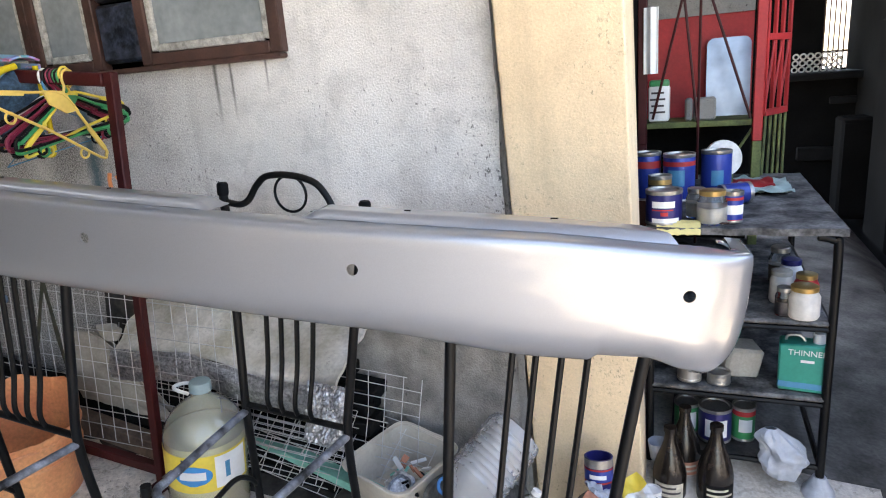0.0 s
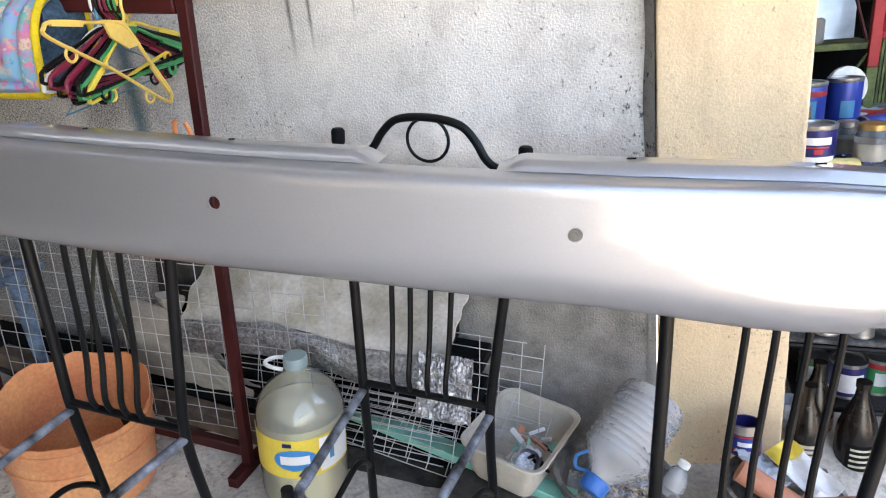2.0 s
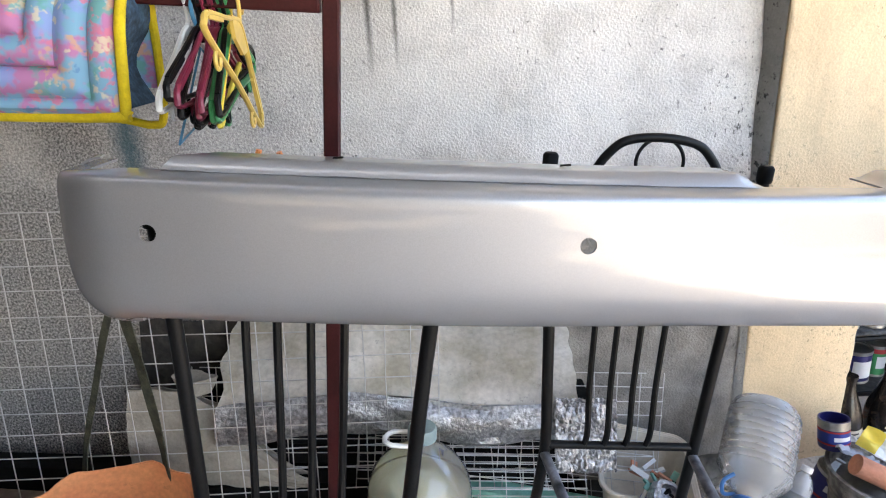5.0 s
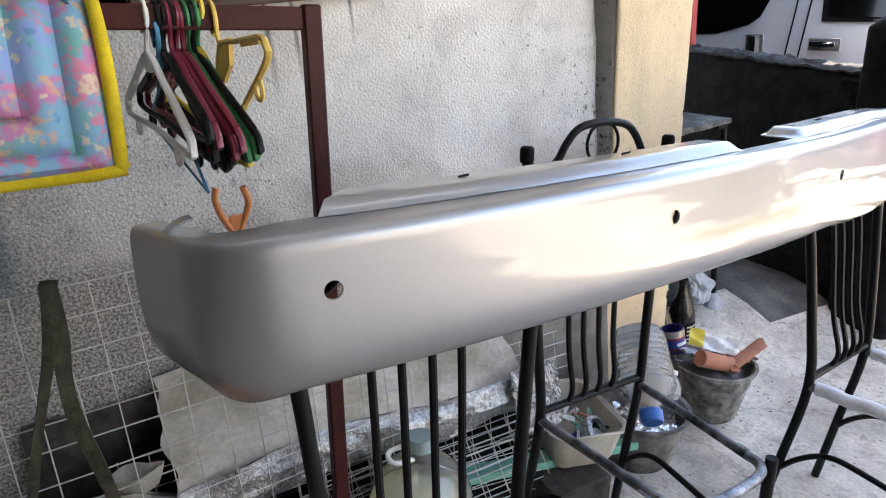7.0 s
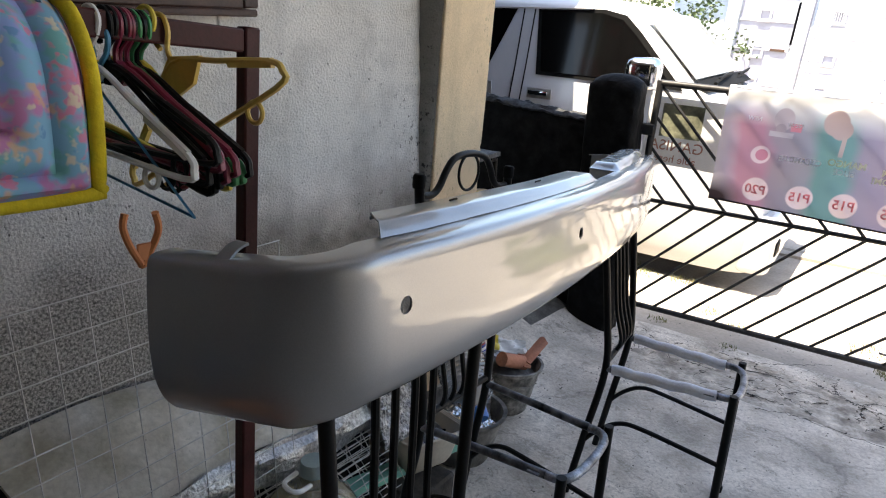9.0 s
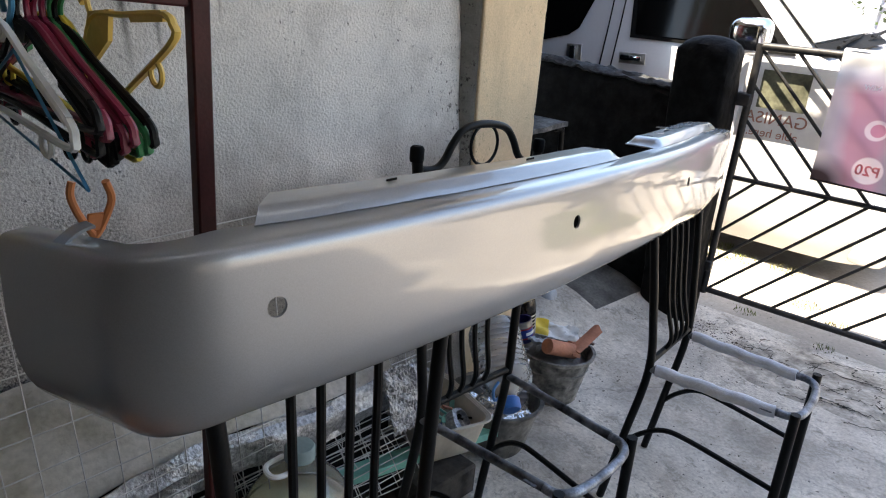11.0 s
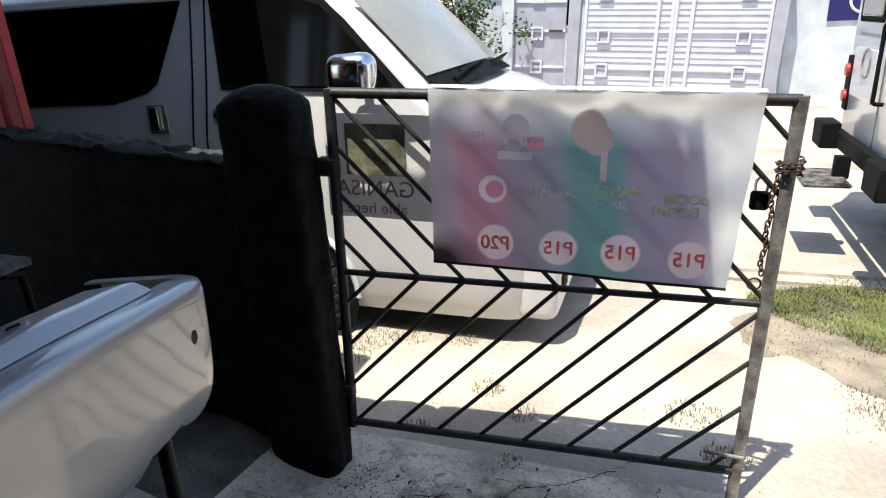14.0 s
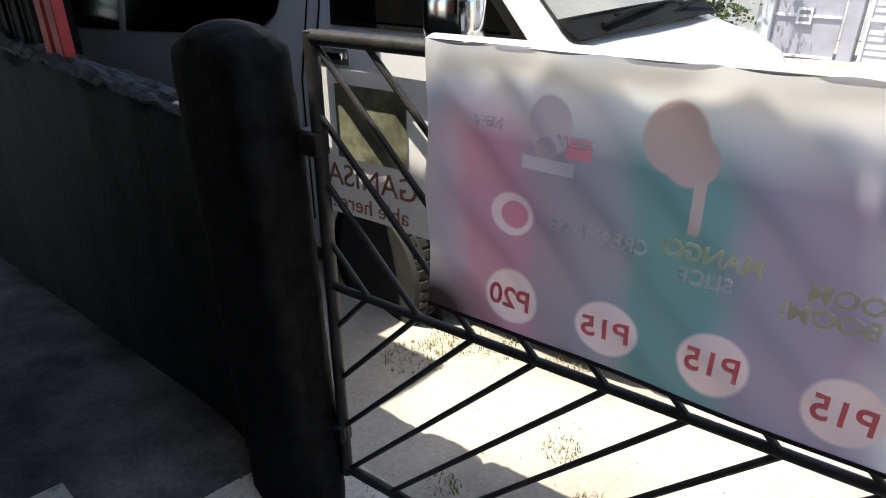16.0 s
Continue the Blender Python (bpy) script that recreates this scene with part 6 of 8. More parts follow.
def ribbed_bottle():
    """A big clear water bottle lying in a grey basin, its blue cap towards the chairs."""
    a, c = Vector((-0.372, 2.65, 0.187)), Vector((-0.265, 2.82, 0.322))
    d = (c - a).normalized()
    m = SLOPE @ (Matrix.Translation(a) @ d.to_track_quat("Z", "Y").to_matrix().to_4x4())
    b = thing("water_bottle", m, "large clear ribbed water bottle with a blue cap", "bottle")
    prof = [(0.0, 0.03), (0.026, 0.03), (0.03, 0.05), (0.055, 0.075), (0.083, 0.11)]
    for i in range(9):
        z = 0.12 + 0.021 * i
        prof += [(0.0865, z), (0.0905, z + 0.007), (0.0865, z + 0.014)]
    prof += [(0.088, 0.315), (0.08, 0.335), (0.04, 0.33), (0.0, 0.325)]
    prof = [(r, 0.03 + (z - 0.03) * 0.88) for r, z in prof]
    part("bottle", lathed(prof, seg=32, wob=0.05), "bottle_clear", b, "clear ribbed plastic body")
    part("cap", lathed([(0.0, 0.0), (0.03, 0.0), (0.034, 0.006), (0.035, 0.035), (0.03, 0.04), (0.0, 0.04)], seg=24), mat("bright_blue_cap", (0.03, 0.17, 0.55), 0.4, 0, 0.1), b, "bright blue cap")
    part("handle", tubed(smooth_path([(0.03, 0.0, 0.045), (0.055, 0.02, 0.03), (0.06, 0.045, 0.05), (0.04, 0.05, 0.075)], 5), 0.005, seg=7), mat("blue_handle", (0.04, 0.2, 0.5), 0.4, 0, 0.1), b)
    p = thing("pail", yard(-0.318, 2.75), "shallow grey plastic basin under the water bottle", "basin")
    part("wall", lathed([(0.0, 0.004), (0.105, 0.0), (0.11, 0.01), (0.145, 0.165), (0.155, 0.17), (0.156, 0.178), (0.142, 0.176), (0.104, 0.012), (0.0, 0.01)], seg=36, wob=0.02), "pail_dark", p)
    s = thing("plastic_bag", yard(-0.318, 2.75, 0.03), "crumpled clear plastic bag in the basin", "bag")
    def film(u, v):
        a, r = 2 * math.pi * u, 0.118 * v
        x, y = r * math.cos(a), r * math.sin(a)
        return Vector((x, y, 0.105 + 0.03 * noise.noise(Vector((x * 22, y * 22, 1))) + 0.012 * abs(noise.noise(Vector((x * 60, y * 60, 4)))) - 0.02 * v))
    part("film", sheet(film, 64, 22), "bag_clear", s)
    o = thing("small_bottle", SLOPE @ pose(-0.225, 2.715, 0.06, -16, 22, 0), "small clear ribbed water bottle leaning in the basin", "bottle")
    prof = [(0.0, 0.0), (0.028, 0.0), (0.032, 0.006)]
    for i in range(7):
        z = 0.012 + 0.019 * i
        prof += [(0.0315, z), (0.034, z + 0.006), (0.0315, z + 0.013)]
    prof += [(0.032, 0.15), (0.022, 0.175), (0.012, 0.185), (0.012, 0.195)]
    part("bottle", lathed(prof, seg=24), "bottle_clear", o, "clear ribbed plastic body")
    part("cap", lathed([(0.0, 0.19), (0.0145, 0.19), (0.0145, 0.204), (0.0, 0.206)], seg=18), "white", o, "white screw cap")


ribbed_bottle()


def waste_pail():
    cx, cy, rim = 0.088, 2.80, 0.2
    p = thing("pail", yard(cx, cy), "cement-stained pail full of rubble and packets", "pail")
    part("wall", lathed([(0.0, 0.004), (0.09, 0.0), (0.098, 0.008), (0.133, rim - 0.017), (0.143, rim - 0.012), (0.145, rim), (0.134, rim), (0.092, 0.012), (0.0, 0.01)], seg=44, wob=0.02), "pail_cement", p)
    r = thing("rubble", yard(cx, cy, rim - 0.06), "grey rubble filling the pail", "rubble", kind="stuff")
    part("heap", sheet(lambda u, v: Vector((0.128 * v * math.cos(2 * math.pi * u), 0.128 * v * math.sin(2 * math.pi * u), 0.05 * (1 - v * v) + 0.015 * noise.noise(Vector((u * 9, v * 9, 0))))), 30, 10), "grey_plastic", r)
    def pipe(a, b, ro, label):
        a, b = Vector(a), Vector(b)
        q = thing("clay_pipe", SLOPE @ Matrix.Translation(a) @ (b - a).to_track_quat("Z", "X").to_matrix().to_4x4(), label, "pipe", "terracotta pipes")
        n = (b - a).length
        part("tube", lathed([(ro * 0.86, 0.0), (ro, 0.0), (ro * 1.01, 0.006), (ro, 0.012), (ro, n), (ro * 0.86, n), (ro * 0.86, 0.0)], seg=26), "brick", q)
    pipe((-0.03, 2.768, rim + 0.055), (0.105, 2.735, rim + 0.005), 0.028, "terracotta pipe lying in the pail")
    # a long flat shard leaning out over the rim
    h = thing("brick_shard", SLOPE @ Matrix.Translation((0.085, 2.722, rim + 0.018)) @ Vector((0.14, -0.012, 0.062)).to_track_quat("Z", "Y").to_matrix().to_4x4(), "long terracotta shard leaning over the pail rim", "brick")
    part("shard", sheet(lambda u, v: Vector((0.04 * math.cos(0.9 + 1.34 * u), 0.04 * math.sin(0.9 + 1.34 * u) - 0.03, 0.145 * v + 0.008 * math.sin(u * 5) * v)), 10, 8, 0.007), "brick", h)
    for x, y, z, s, r3, mt, lb in ((0.105, -0.005, 0.018, (0.012, 0.17, 0.008), (4, 3, 8), "wood_strip", "weathered wood strip across the pail"), (0.06, -0.05, 0.016, (0.07, 0.045, 0.012), (-15, 12, -30), "brick", "broken terracotta shard in the pail"), (0.0, -0.07, 0.004, (0.05, 0.04, 0.014), (20, 10, 70), "brick", "broken terracotta shard in the pail")):
        solid("wood_strip" if mt == "wood_strip" else "brick_shard", boxed(0, 0, 0, *s, 0.002), mt, SLOPE @ pose(cx + x, cy + y, rim + z, *r3), lb, "wood" if mt == "wood_strip" else "brick")
    k = thing("packet", SLOPE @ pose(cx + 0.035, cy + 0.03, rim + 0.045, 25, 8, -50), "crumpled white and yellow packet in the pail", "packet")
    part("film", sheet(lambda u, v: Vector((0.17 * (u - 0.5), 0.075 * (v - 0.5), 0.012 * math.sin(u * 9) * math.sin(v * 7) + 0.006 * noise.noise(Vector((u * 14, v * 9, 0))))), 26, 14, 0.002), "white", k)
    part("printed_end", sheet(lambda u, v: Vector((-0.085 + 0.05 * u, 0.076 * (v - 0.5), 0.004 + 0.012 * math.sin(u * 2.6) * math.sin(v * 7))), 10, 12, 0.002), "yellow", k, "yellow printed end")
    q = thing("packet", SLOPE @ pose(cx - 0.05, cy + 0.035, rim + 0.03, -15, 10, -40), "crumpled clear wrapper in the pail", "packet")
    part("film", sheet(lambda u, v: Vector((0.13 * (u - 0.5), 0.09 * (v - 0.5), 0.02 * noise.noise(Vector((u * 7, v * 7, 3))))), 24, 18, 0.002), "bag", q)
    c = thing("paint_can", SLOPE @ pose(cx - 0.088, cy + 0.095, rim + 0.02, -10, -8, 0), "opened navy tin with a blue and red label in the pail", "can", "paint cans")
    part("side", lathed([(0.0, 0.0), (0.039, 0.0), (0.04, 0.004), (0.04, 0.085), (0.036, 0.085), (0.035, 0.02), (0.0, 0.02)], seg=28), "navy", c)
    for z0, z1, mt in ((0.016, 0.021, "red"), (0.022, 0.052, "blue"), (0.053, 0.058, "red"), (0.06, 0.084, "tin")):
        part("label_band", sheet(lambda u, v: Vector((0.0406 * math.cos(2 * math.pi * u), 0.0406 * math.sin(2 * math.pi * u), z0 + (z1 - z0) * v)), 28, 1), mt, c)
    part("text_bar", sheet(lambda u, v: Vector((0.0412 * math.cos(-2.1 + 1.2 * u), 0.0412 * math.sin(-2.1 + 1.2 * u), 0.03 + 0.012 * v)), 12, 1), "white", c)


waste_pail()


def paint_can(x, y, z, r, h, material, label, m=None, lid="tin", bands=(), tilt=(0, 0, 0), name="paint_can"):
    c = thing(name, (m or Matrix()) @ pose(x, y, z, *tilt), label, "can", "paint cans")
    part("side", lathed([(0.0, 0.0), (r * 0.97, 0.0), (r, 0.004), (r, h - 0.004), (r * 0.98, h), (0.0, h - 0.001)], seg=28), material, c)
    part("lid", lathed([(0.0, h + 0.001), (r * 0.82, h + 0.001), (r * 0.84, h + 0.006), (r * 1.02, h + 0.006), (r * 1.03, h - 0.004), (r * 1.005, h - 0.006)], seg=28), lid, c, "metal lid")
    part("base_ring", lathed([(r * 1.005, 0.0), (r * 1.025, 0.002), (r * 1.025, 0.007), (r * 1.005, 0.009)], seg=28), "tin", c)
    for z0, z1, a0, a1, mt in bands:
        part("label_band", sheet(lambda u, v: Vector((r * 1.012 * math.cos(a0 + (a1 - a0) * u), r * 1.012 * math.sin(a0 + (a1 - a0) * u), h * (z0 + (z1 - z0) * v))), 24, 2), mt, c)
    return c


A0, A1 = -math.pi * 0.95, -0.05 * math.pi
paint_can(0.005, 2.90, 0.04, 0.048, 0.115, "navy", "dented navy paint can by the pail", SLOPE, bands=((0.55, 0.75, -2.4, -0.9, "white"), (0.3, 0.36, A0, A1, "red"), (0.08, 0.14, A0, A1, "red")), tilt=(12, 4, 0))


# ---- paint shelf and workshop ----
TZ = 0.905


def paint_shelf():
    s = thing("paint_shelf", pose(0.385, 3.21, 0), "black steel work table with two lower shelves, spattered with paint", "shelf")
    base = 0.115
    def slab(f0, f1, z0, z1):
        return box(bmesh.new(), (f0 + f1) / 2, 0.46, (z0 + z1) / 2, f1 - f0, 0.94, z1 - z0, 0.006)
    def worn(u, v):
        x, y = -0.26 + 0.52 * u, -0.015 + 0.95 * v
        return Vector((x, y + 0.006 * noise.noise(Vector((u * 14, 0, 0))) * (1 - v), TZ + 0.003 * noise.noise(Vector((x * 16, y * 16, 0)))))
    part("tabletop", sheet(worn, 26, 40, 0.02), "table", s, "worn spattered tabletop")
    part("shelf_board", slab(-0.24, 0.235, 0.62, 0.635), "table", s)
    part("shelf_board", slab(-0.25, 0.24, 0.385, 0.40), "table", s)
    for x in (-0.245, 0.24):
        for y in (0.0, 0.9):
            k = 1 if x > 0 else -1
            pts = smooth_path([(x, y, base - 0.03), (x, y, 0.5), (x, y, 0.84), (x - k * 0.012, y, 0.872), (x - k * 0.05, y, 0.882)], 6)
            part("leg", tubed(pts, 0.0125, seg=10), "black_steel", s)
    for z in (0.61, 0.375, 0.17):
        for y in (0.0, 0.9):
            part("cross_bar", tubed([(-0.245, y, z), (0.24, y, z)], 0.009, seg=8), "black_steel", s)
        part("side_bar", tubed([(0.24, 0, z), (0.24, 0.9, z)], 0.009, seg=8), "black_steel", s)
    part("foot_cup", lathed([(0.0, 0.0), (0.045, 0.0), (0.042, 0.03), (0.03, 0.05), (0.018, 0.075), (0.0, 0.075)], c=(0.24, 0, 0.065), wob=0.1), "bag", s, "plastic cup set in cement under the leg")


paint_shelf()
BLUE_BANDS = ((0.55, 0.78, -2.5, -0.7, "white"), (0.45, 0.5, -2.5, -0.7, "red"), (0.1, 0.3, -2.4, -0.8, "white"))
T = TZ + 0.003
for x, y, r, h, mt, lb, bands in (
    (0.172, 3.255, 0.052, 0.095, "navy", "navy paint can with white and red label", ((0.55, 0.75, -2.2, -0.9, "white"), (0.46, 0.5, -2.2, -1.0, "red"), (0.3, 0.42, -1.7, -1.3, "red"), (0.05, 0.22, -2.2, -0.6, "white"))),
    (0.152, 3.42, 0.036, 0.11, "gold_lid", "small gold tin with dark printed stripes", tuple((0.12 + 0.2 * k, 0.2 + 0.2 * k, A0, A1, "bar_dark") for k in range(4))),
    (0.205, 3.60, 0.052, 0.155, "blue", "tall blue paint can with white label", ((0.78, 0.88, A0, A1, "red"), (0.35, 0.7, -2.3, -1.2, "sky_blue"))),
    (0.10, 3.62, 0.045, 0.16, "blue", "blue paint can at the back of the table", ((0.7, 0.85, A0, A1, "red"),)),
    (0.325, 3.70, 0.05, 0.15, "blue", "blue paint can with dried filler on top", ((0.25, 0.6, -1.9, -1.1, "sky_blue"),)),
    (0.360, 3.27, 0.029, 0.085, "blue", "small blue, white and red tin on the table", ((0.78, 0.88, A0, A1, "red"), (0.3, 0.62, A0, A1, "white"), (0.05, 0.12, A0, A1, "red"))),
):
    paint_can(x, y, T, r, h, mt, lb, bands=bands)
paint_can(0.335, 3.50, T + 0.033, 0.034, 0.09, "blue", "blue tin lying on its side on the table", tilt=(0, 88, 25))


def jar(x, y, z, r, h, glass, lid, label, fill_mat=None, m=None):
    j = thing("jar", (m or Matrix()) @ pose(x, y, z), label, "jar", "jars")
    part("body", lathed([(0.0, 0.0), (r * 0.9, 0.0), (r, 0.008), (r, h * 0.66), (r * 0.82, h * 0.8), (r * 0.8, h * 0.84), (0.0, h * 0.84)], seg=26), glass, j)
    part("lid", lathed([(0.0, h), (r * 0.8, h), (r * 0.86, h * 0.985), (r * 0.86, h * 0.85), (r * 0.8, h * 0.842), (0.0, h * 0.842)][::-1], seg=26), lid, j, "screw lid")
    if fill_mat:
        part("contents", lathed([(0.0, 0.004), (r * 0.86, 0.004), (r * 0.94, 0.012), (r * 0.94, h * 0.5), (0.0, h * 0.52)], seg=22), fill_mat, j)


jar(0.305, 3.25, T, 0.042, 0.098, "glass", "gold_lid", "empty glass jar with a worn gold lid", "filler")
jar(0.262, 3.33, T, 0.03, 0.09, "glass", "tin", "dusty glass jar on the table", "sack")
lid = thing("filler_tub", pose(0.345, 3.80, T), "round cream tub lid standing behind the cans", "tub")
part("disc", turned(lathed([(0.0, 0.0), (0.062, 0.0), (0.067, 0.006), (0.065, 0.02), (0.0, 0.024)], seg=30), pose(0, 0, 0.11, 78, 0, 20)), "filler", lid)
part("bracket", boxed(0, 0.02, 0.05, 0.08, 0.03, 0.1, 0.004), "green_paint", lid)
st = thing("stir_stick", pose(0.31, 3.225, T + 0.006, 0, 0, -12), "thin wooden stirring stick on the table edge", "stick")
part("stick", boxed(0, 0, 0, 0.085, 0.006, 0.005, 0.001), "wood_red", st)
rag = thing("rag", pose(0.195, 3.205, T), "yellow-stained rag hanging over the table edge", "rag")
part("cloth", sheet(lambda u, v: Vector((-0.04 + 0.12 * u, 0.03 - 0.05 * v, 0.008 - 0.03 * v * v + 0.006 * noise.noise(Vector((u * 9, v * 9, 0))))), 14, 10, 0.003), "pale_yellow", rag)
bag = thing("plastic_bag", pose(0.44, 3.78, T), "flattened green and red plastic bag on the table", "bag")
part("film", sheet(lambda u, v: Vector((-0.11 + 0.24 * u, -0.12 + 0.3 * v, 0.012 + 0.018 * noise.noise(Vector((u * 6, v * 6, 2))))), 26, 26, 0.002), mat("pale_green_film", (0.35, 0.48, 0.45), 0.35, 0, 0.3, 14, 0.4, 60), bag)
part("printed_patch", sheet(lambda u, v: Vector((-0.06 + 0.14 * u, -0.02 + 0.13 * v, 0.018 + 0.018 * noise.noise(Vector(((0.2 + 0.6 * u) * 6, (0.3 + 0.4 * v) * 6, 2))))), 12, 12, 0.002), "red", bag, "red printed patch")

# middle shelf
S1, S2, S3 = 0.637, 0.402, 0.06
jar(0.555, 3.235, S1, 0.042, 0.095, "filler", "gold_lid", "white filler jar with a tan lid")
jar(0.505, 3.245, S1, 0.024, 0.085, "glass", "tin", "printed glass jar on the shelf", "bar_dark")
jar(0.51, 3.36, S1, 0.034, 0.10, "filler", "sack", "white jar with a beige lid")
jar(0.575, 3.35, S1, 0.034, 0.095, "red", "gold_lid", "red jar with an orange lid")
jar(0.545, 3.45, S1, 0.034, 0.11, "white", "navy", "white jar with a dark blue lid")
jar(0.525, 3.56, S1, 0.034, 0.12, "glass", "tin", "glass jar with a grey lid", "sack")
paint_can(0.315, 3.27, S1, 0.03, 0.17, "gold_lid", "gold spray can on the shelf", lid="amber")


def thinner():
    t = thing("thinner_can", pose(0.565, 3.26, S2, 0, 0, -6), "rectangular green tin of thinner with a handle", "can")
    part("tin", boxed(0, 0, 0.075, 0.125, 0.07, 0.148, 0.005), "thinner", t)
    part("base_strip", boxed(0, -0.0005, 0.022, 0.124, 0.0715, 0.02, 0.002), "sky_blue", t)
    part("spout", lathed([(0.0, 0.0), (0.016, 0.0), (0.016, 0.03), (0.0, 0.032)], c=(0.04, 0, 0.149)), "white", t, "white plastic spout")
    part("handle", tubed(smooth_path([(-0.045, 0, 0.149), (-0.04, 0, 0.163), (-0.01, 0, 0.166), (0.005, 0, 0.149)], 4), 0.004, seg=7), "tin", t)
    lettering("THINNER", 0.024, pose(0.012, -0.0362, 0.125, 90, 0, 0), "white", t)
    part("text_bar", boxed(0.012, -0.0362, 0.1, 0.035, 0.001, 0.008), "white", t)


thinner()
paint_can(0.255, 3.255, S2, 0.036, 0.055, "white", "short white tin with printed rim", bands=((0.2, 0.8, A0, A1, "tin"),))
paint_can(0.34, 3.25, S2, 0.034, 0.03, "tin", "shallow empty tin on the lower shelf")
b = thing("carton", pose(0.40, 3.33, S2), "crumpled grey carton on the lower shelf", "carton")
part("box", boxed(0, 0, 0.05, 0.11, 0.09, 0.1, 0.01, rot=pose(0, 0, 0, 6, 8, 20)), "sack", b)


def beer_bottle(x, y, z, label, scale=1.0, band=True):
    k = scale
    b = thing("bottle", pose(x, y, z, 0, 0, random.uniform(-15, 25)), label, "bottle", "brown glass bottles")
    part("glass", lathed([(0.0, 0.006), (0.044 * k, 0.0), (0.049 * k, 0.006), (0.05 * k, 0.02), (0.05 * k, 0.125 * k), (0.047 * k, 0.145 * k), (0.038 * k, 0.178 * k), (0.026 * k, 0.21 * k), (0.018 * k, 0.235 * k), (0.015 * k, 0.262 * k), (0.0185 * k, 0.264 * k), (0.0185 * k, 0.28 * k), (0.0, 0.28 * k)], seg=28), "brown_glass", b)
    if band:
        for q in range(4):
            part("print_bar", sheet(lambda u, v: Vector((0.0511 * k * math.cos(-2.2 + (1.5 - 0.3 * (q % 2)) * u), 0.0511 * k * math.sin(-2.2 + (1.5 - 0.3 * (q % 2)) * u), (0.042 + 0.017 * q + 0.007 * v) * k)), 12, 1), "paper" if band != "paper" else "bar_dark", b, "pale printed line")
        part("label", sheet(lambda u, v: Vector((0.0507 * k * math.cos(-2.4 + 1.9 * u), 0.0507 * k * math.sin(-2.4 + 1.9 * u), (0.03 + 0.08 * v) * k)), 16, 3), band if isinstance(band, str) else "bar_dark", b, "worn paper label")


random.seed(21)
GZ = 0.04
beer_bottle(0.205, 3.12, GZ - 0.02, "dusty brown beer bottle with a pale round label", 1.0, "paper")
beer_bottle(0.245, 3.22, GZ, "brown beer bottle with a red label", 1.0, "brick")
beer_bottle(0.335, 3.13, GZ - 0.015, "brown beer bottle with a worn dark label", 1.05, "dark")
paint_can(0.335, 3.30, GZ + 0.14, 0.05, 0.11, "navy", "dark paint can behind the bottles", bands=((0.2, 0.75, -2.2, -0.8, "white"),))
paint_can(0.25, 3.33, GZ + 0.14, 0.04, 0.10, "green", "green and white tin behind the bottles", bands=((0.2, 0.8, -2.2, -0.8, "white"),))
paint_can(0.42, 3.32, GZ + 0.14, 0.035, 0.11, "green", "green tin with white print on the lowest shelf", bands=((0.3, 0.7, -2.0, -0.8, "white"), (0.8, 0.95, A0, A1, "red")))
g = thing("plastic_bag", pose(0.515, 3.20, 0.16), "crumpled translucent bag hanging from the shelf", "bag")
def slack(u, v):
    a = 2 * math.pi * u
    r = 0.066 * math.sin(math.pi * min(1, 0.16 + 0.80 * v)) ** 0.7 * (1 + 0.45 * noise.noise(Vector((1.4 * math.cos(a), 1.4 * math.sin(a), v * 2.6))) + 0.16 * noise.noise(Vector((5 * math.cos(a), 5 * math.sin(a), v * 7))))
    return Vector((r * math.cos(a) + 0.03 * (0.5 - v) + 0.012 * math.sin(v * 5), 0.6 * r * math.sin(a), -0.03 + 0.16 * v))
part("film", sheet(slack, 60, 30), "bag", g)
rb = thing("rust_spring", pose(0.52, 3.3, GZ + 0.02), "rusty coil of wire on the floor", "wire")
part("coil", tubed([(0.045 * math.cos(a) * (1 + 0.1 * math.sin(3 * a)), 0.04 * math.sin(a), 0.012 * math.sin(a * 0.37) + 0.02) for a in [0.3 * i for i in range(90)]], 0.003, seg=5), "rust", rb)
paint_can(0.16, 3.03, 0.0, 0.026, 0.13, "blue", "blue and white spray can on the floor", lid="white", bands=((0.55, 0.95, A0, A1, "white"),))
cp = thing("cup", pose(0.17, 3.16, 0.16), "crumpled clear plastic cup", "cup")
part("cup", lathed([(0.022, 0.0), (0.03, 0.06), (0.031, 0.06), (0.023, 0.0)], wob=0.2), "bag", cp)
pk = thing("packet", pose(0.2, 3.0, 0.03, 30, 0, 20), "torn yellow and white packet on the floor", "packet")
part("film", sheet(lambda u, v: Vector((0.13 * (u - 0.5), 0.09 * (v - 0.5), 0.015 * math.sin(u * 8) * math.sin(v * 7))), 14, 12, 0.002), "pale_yellow", pk)


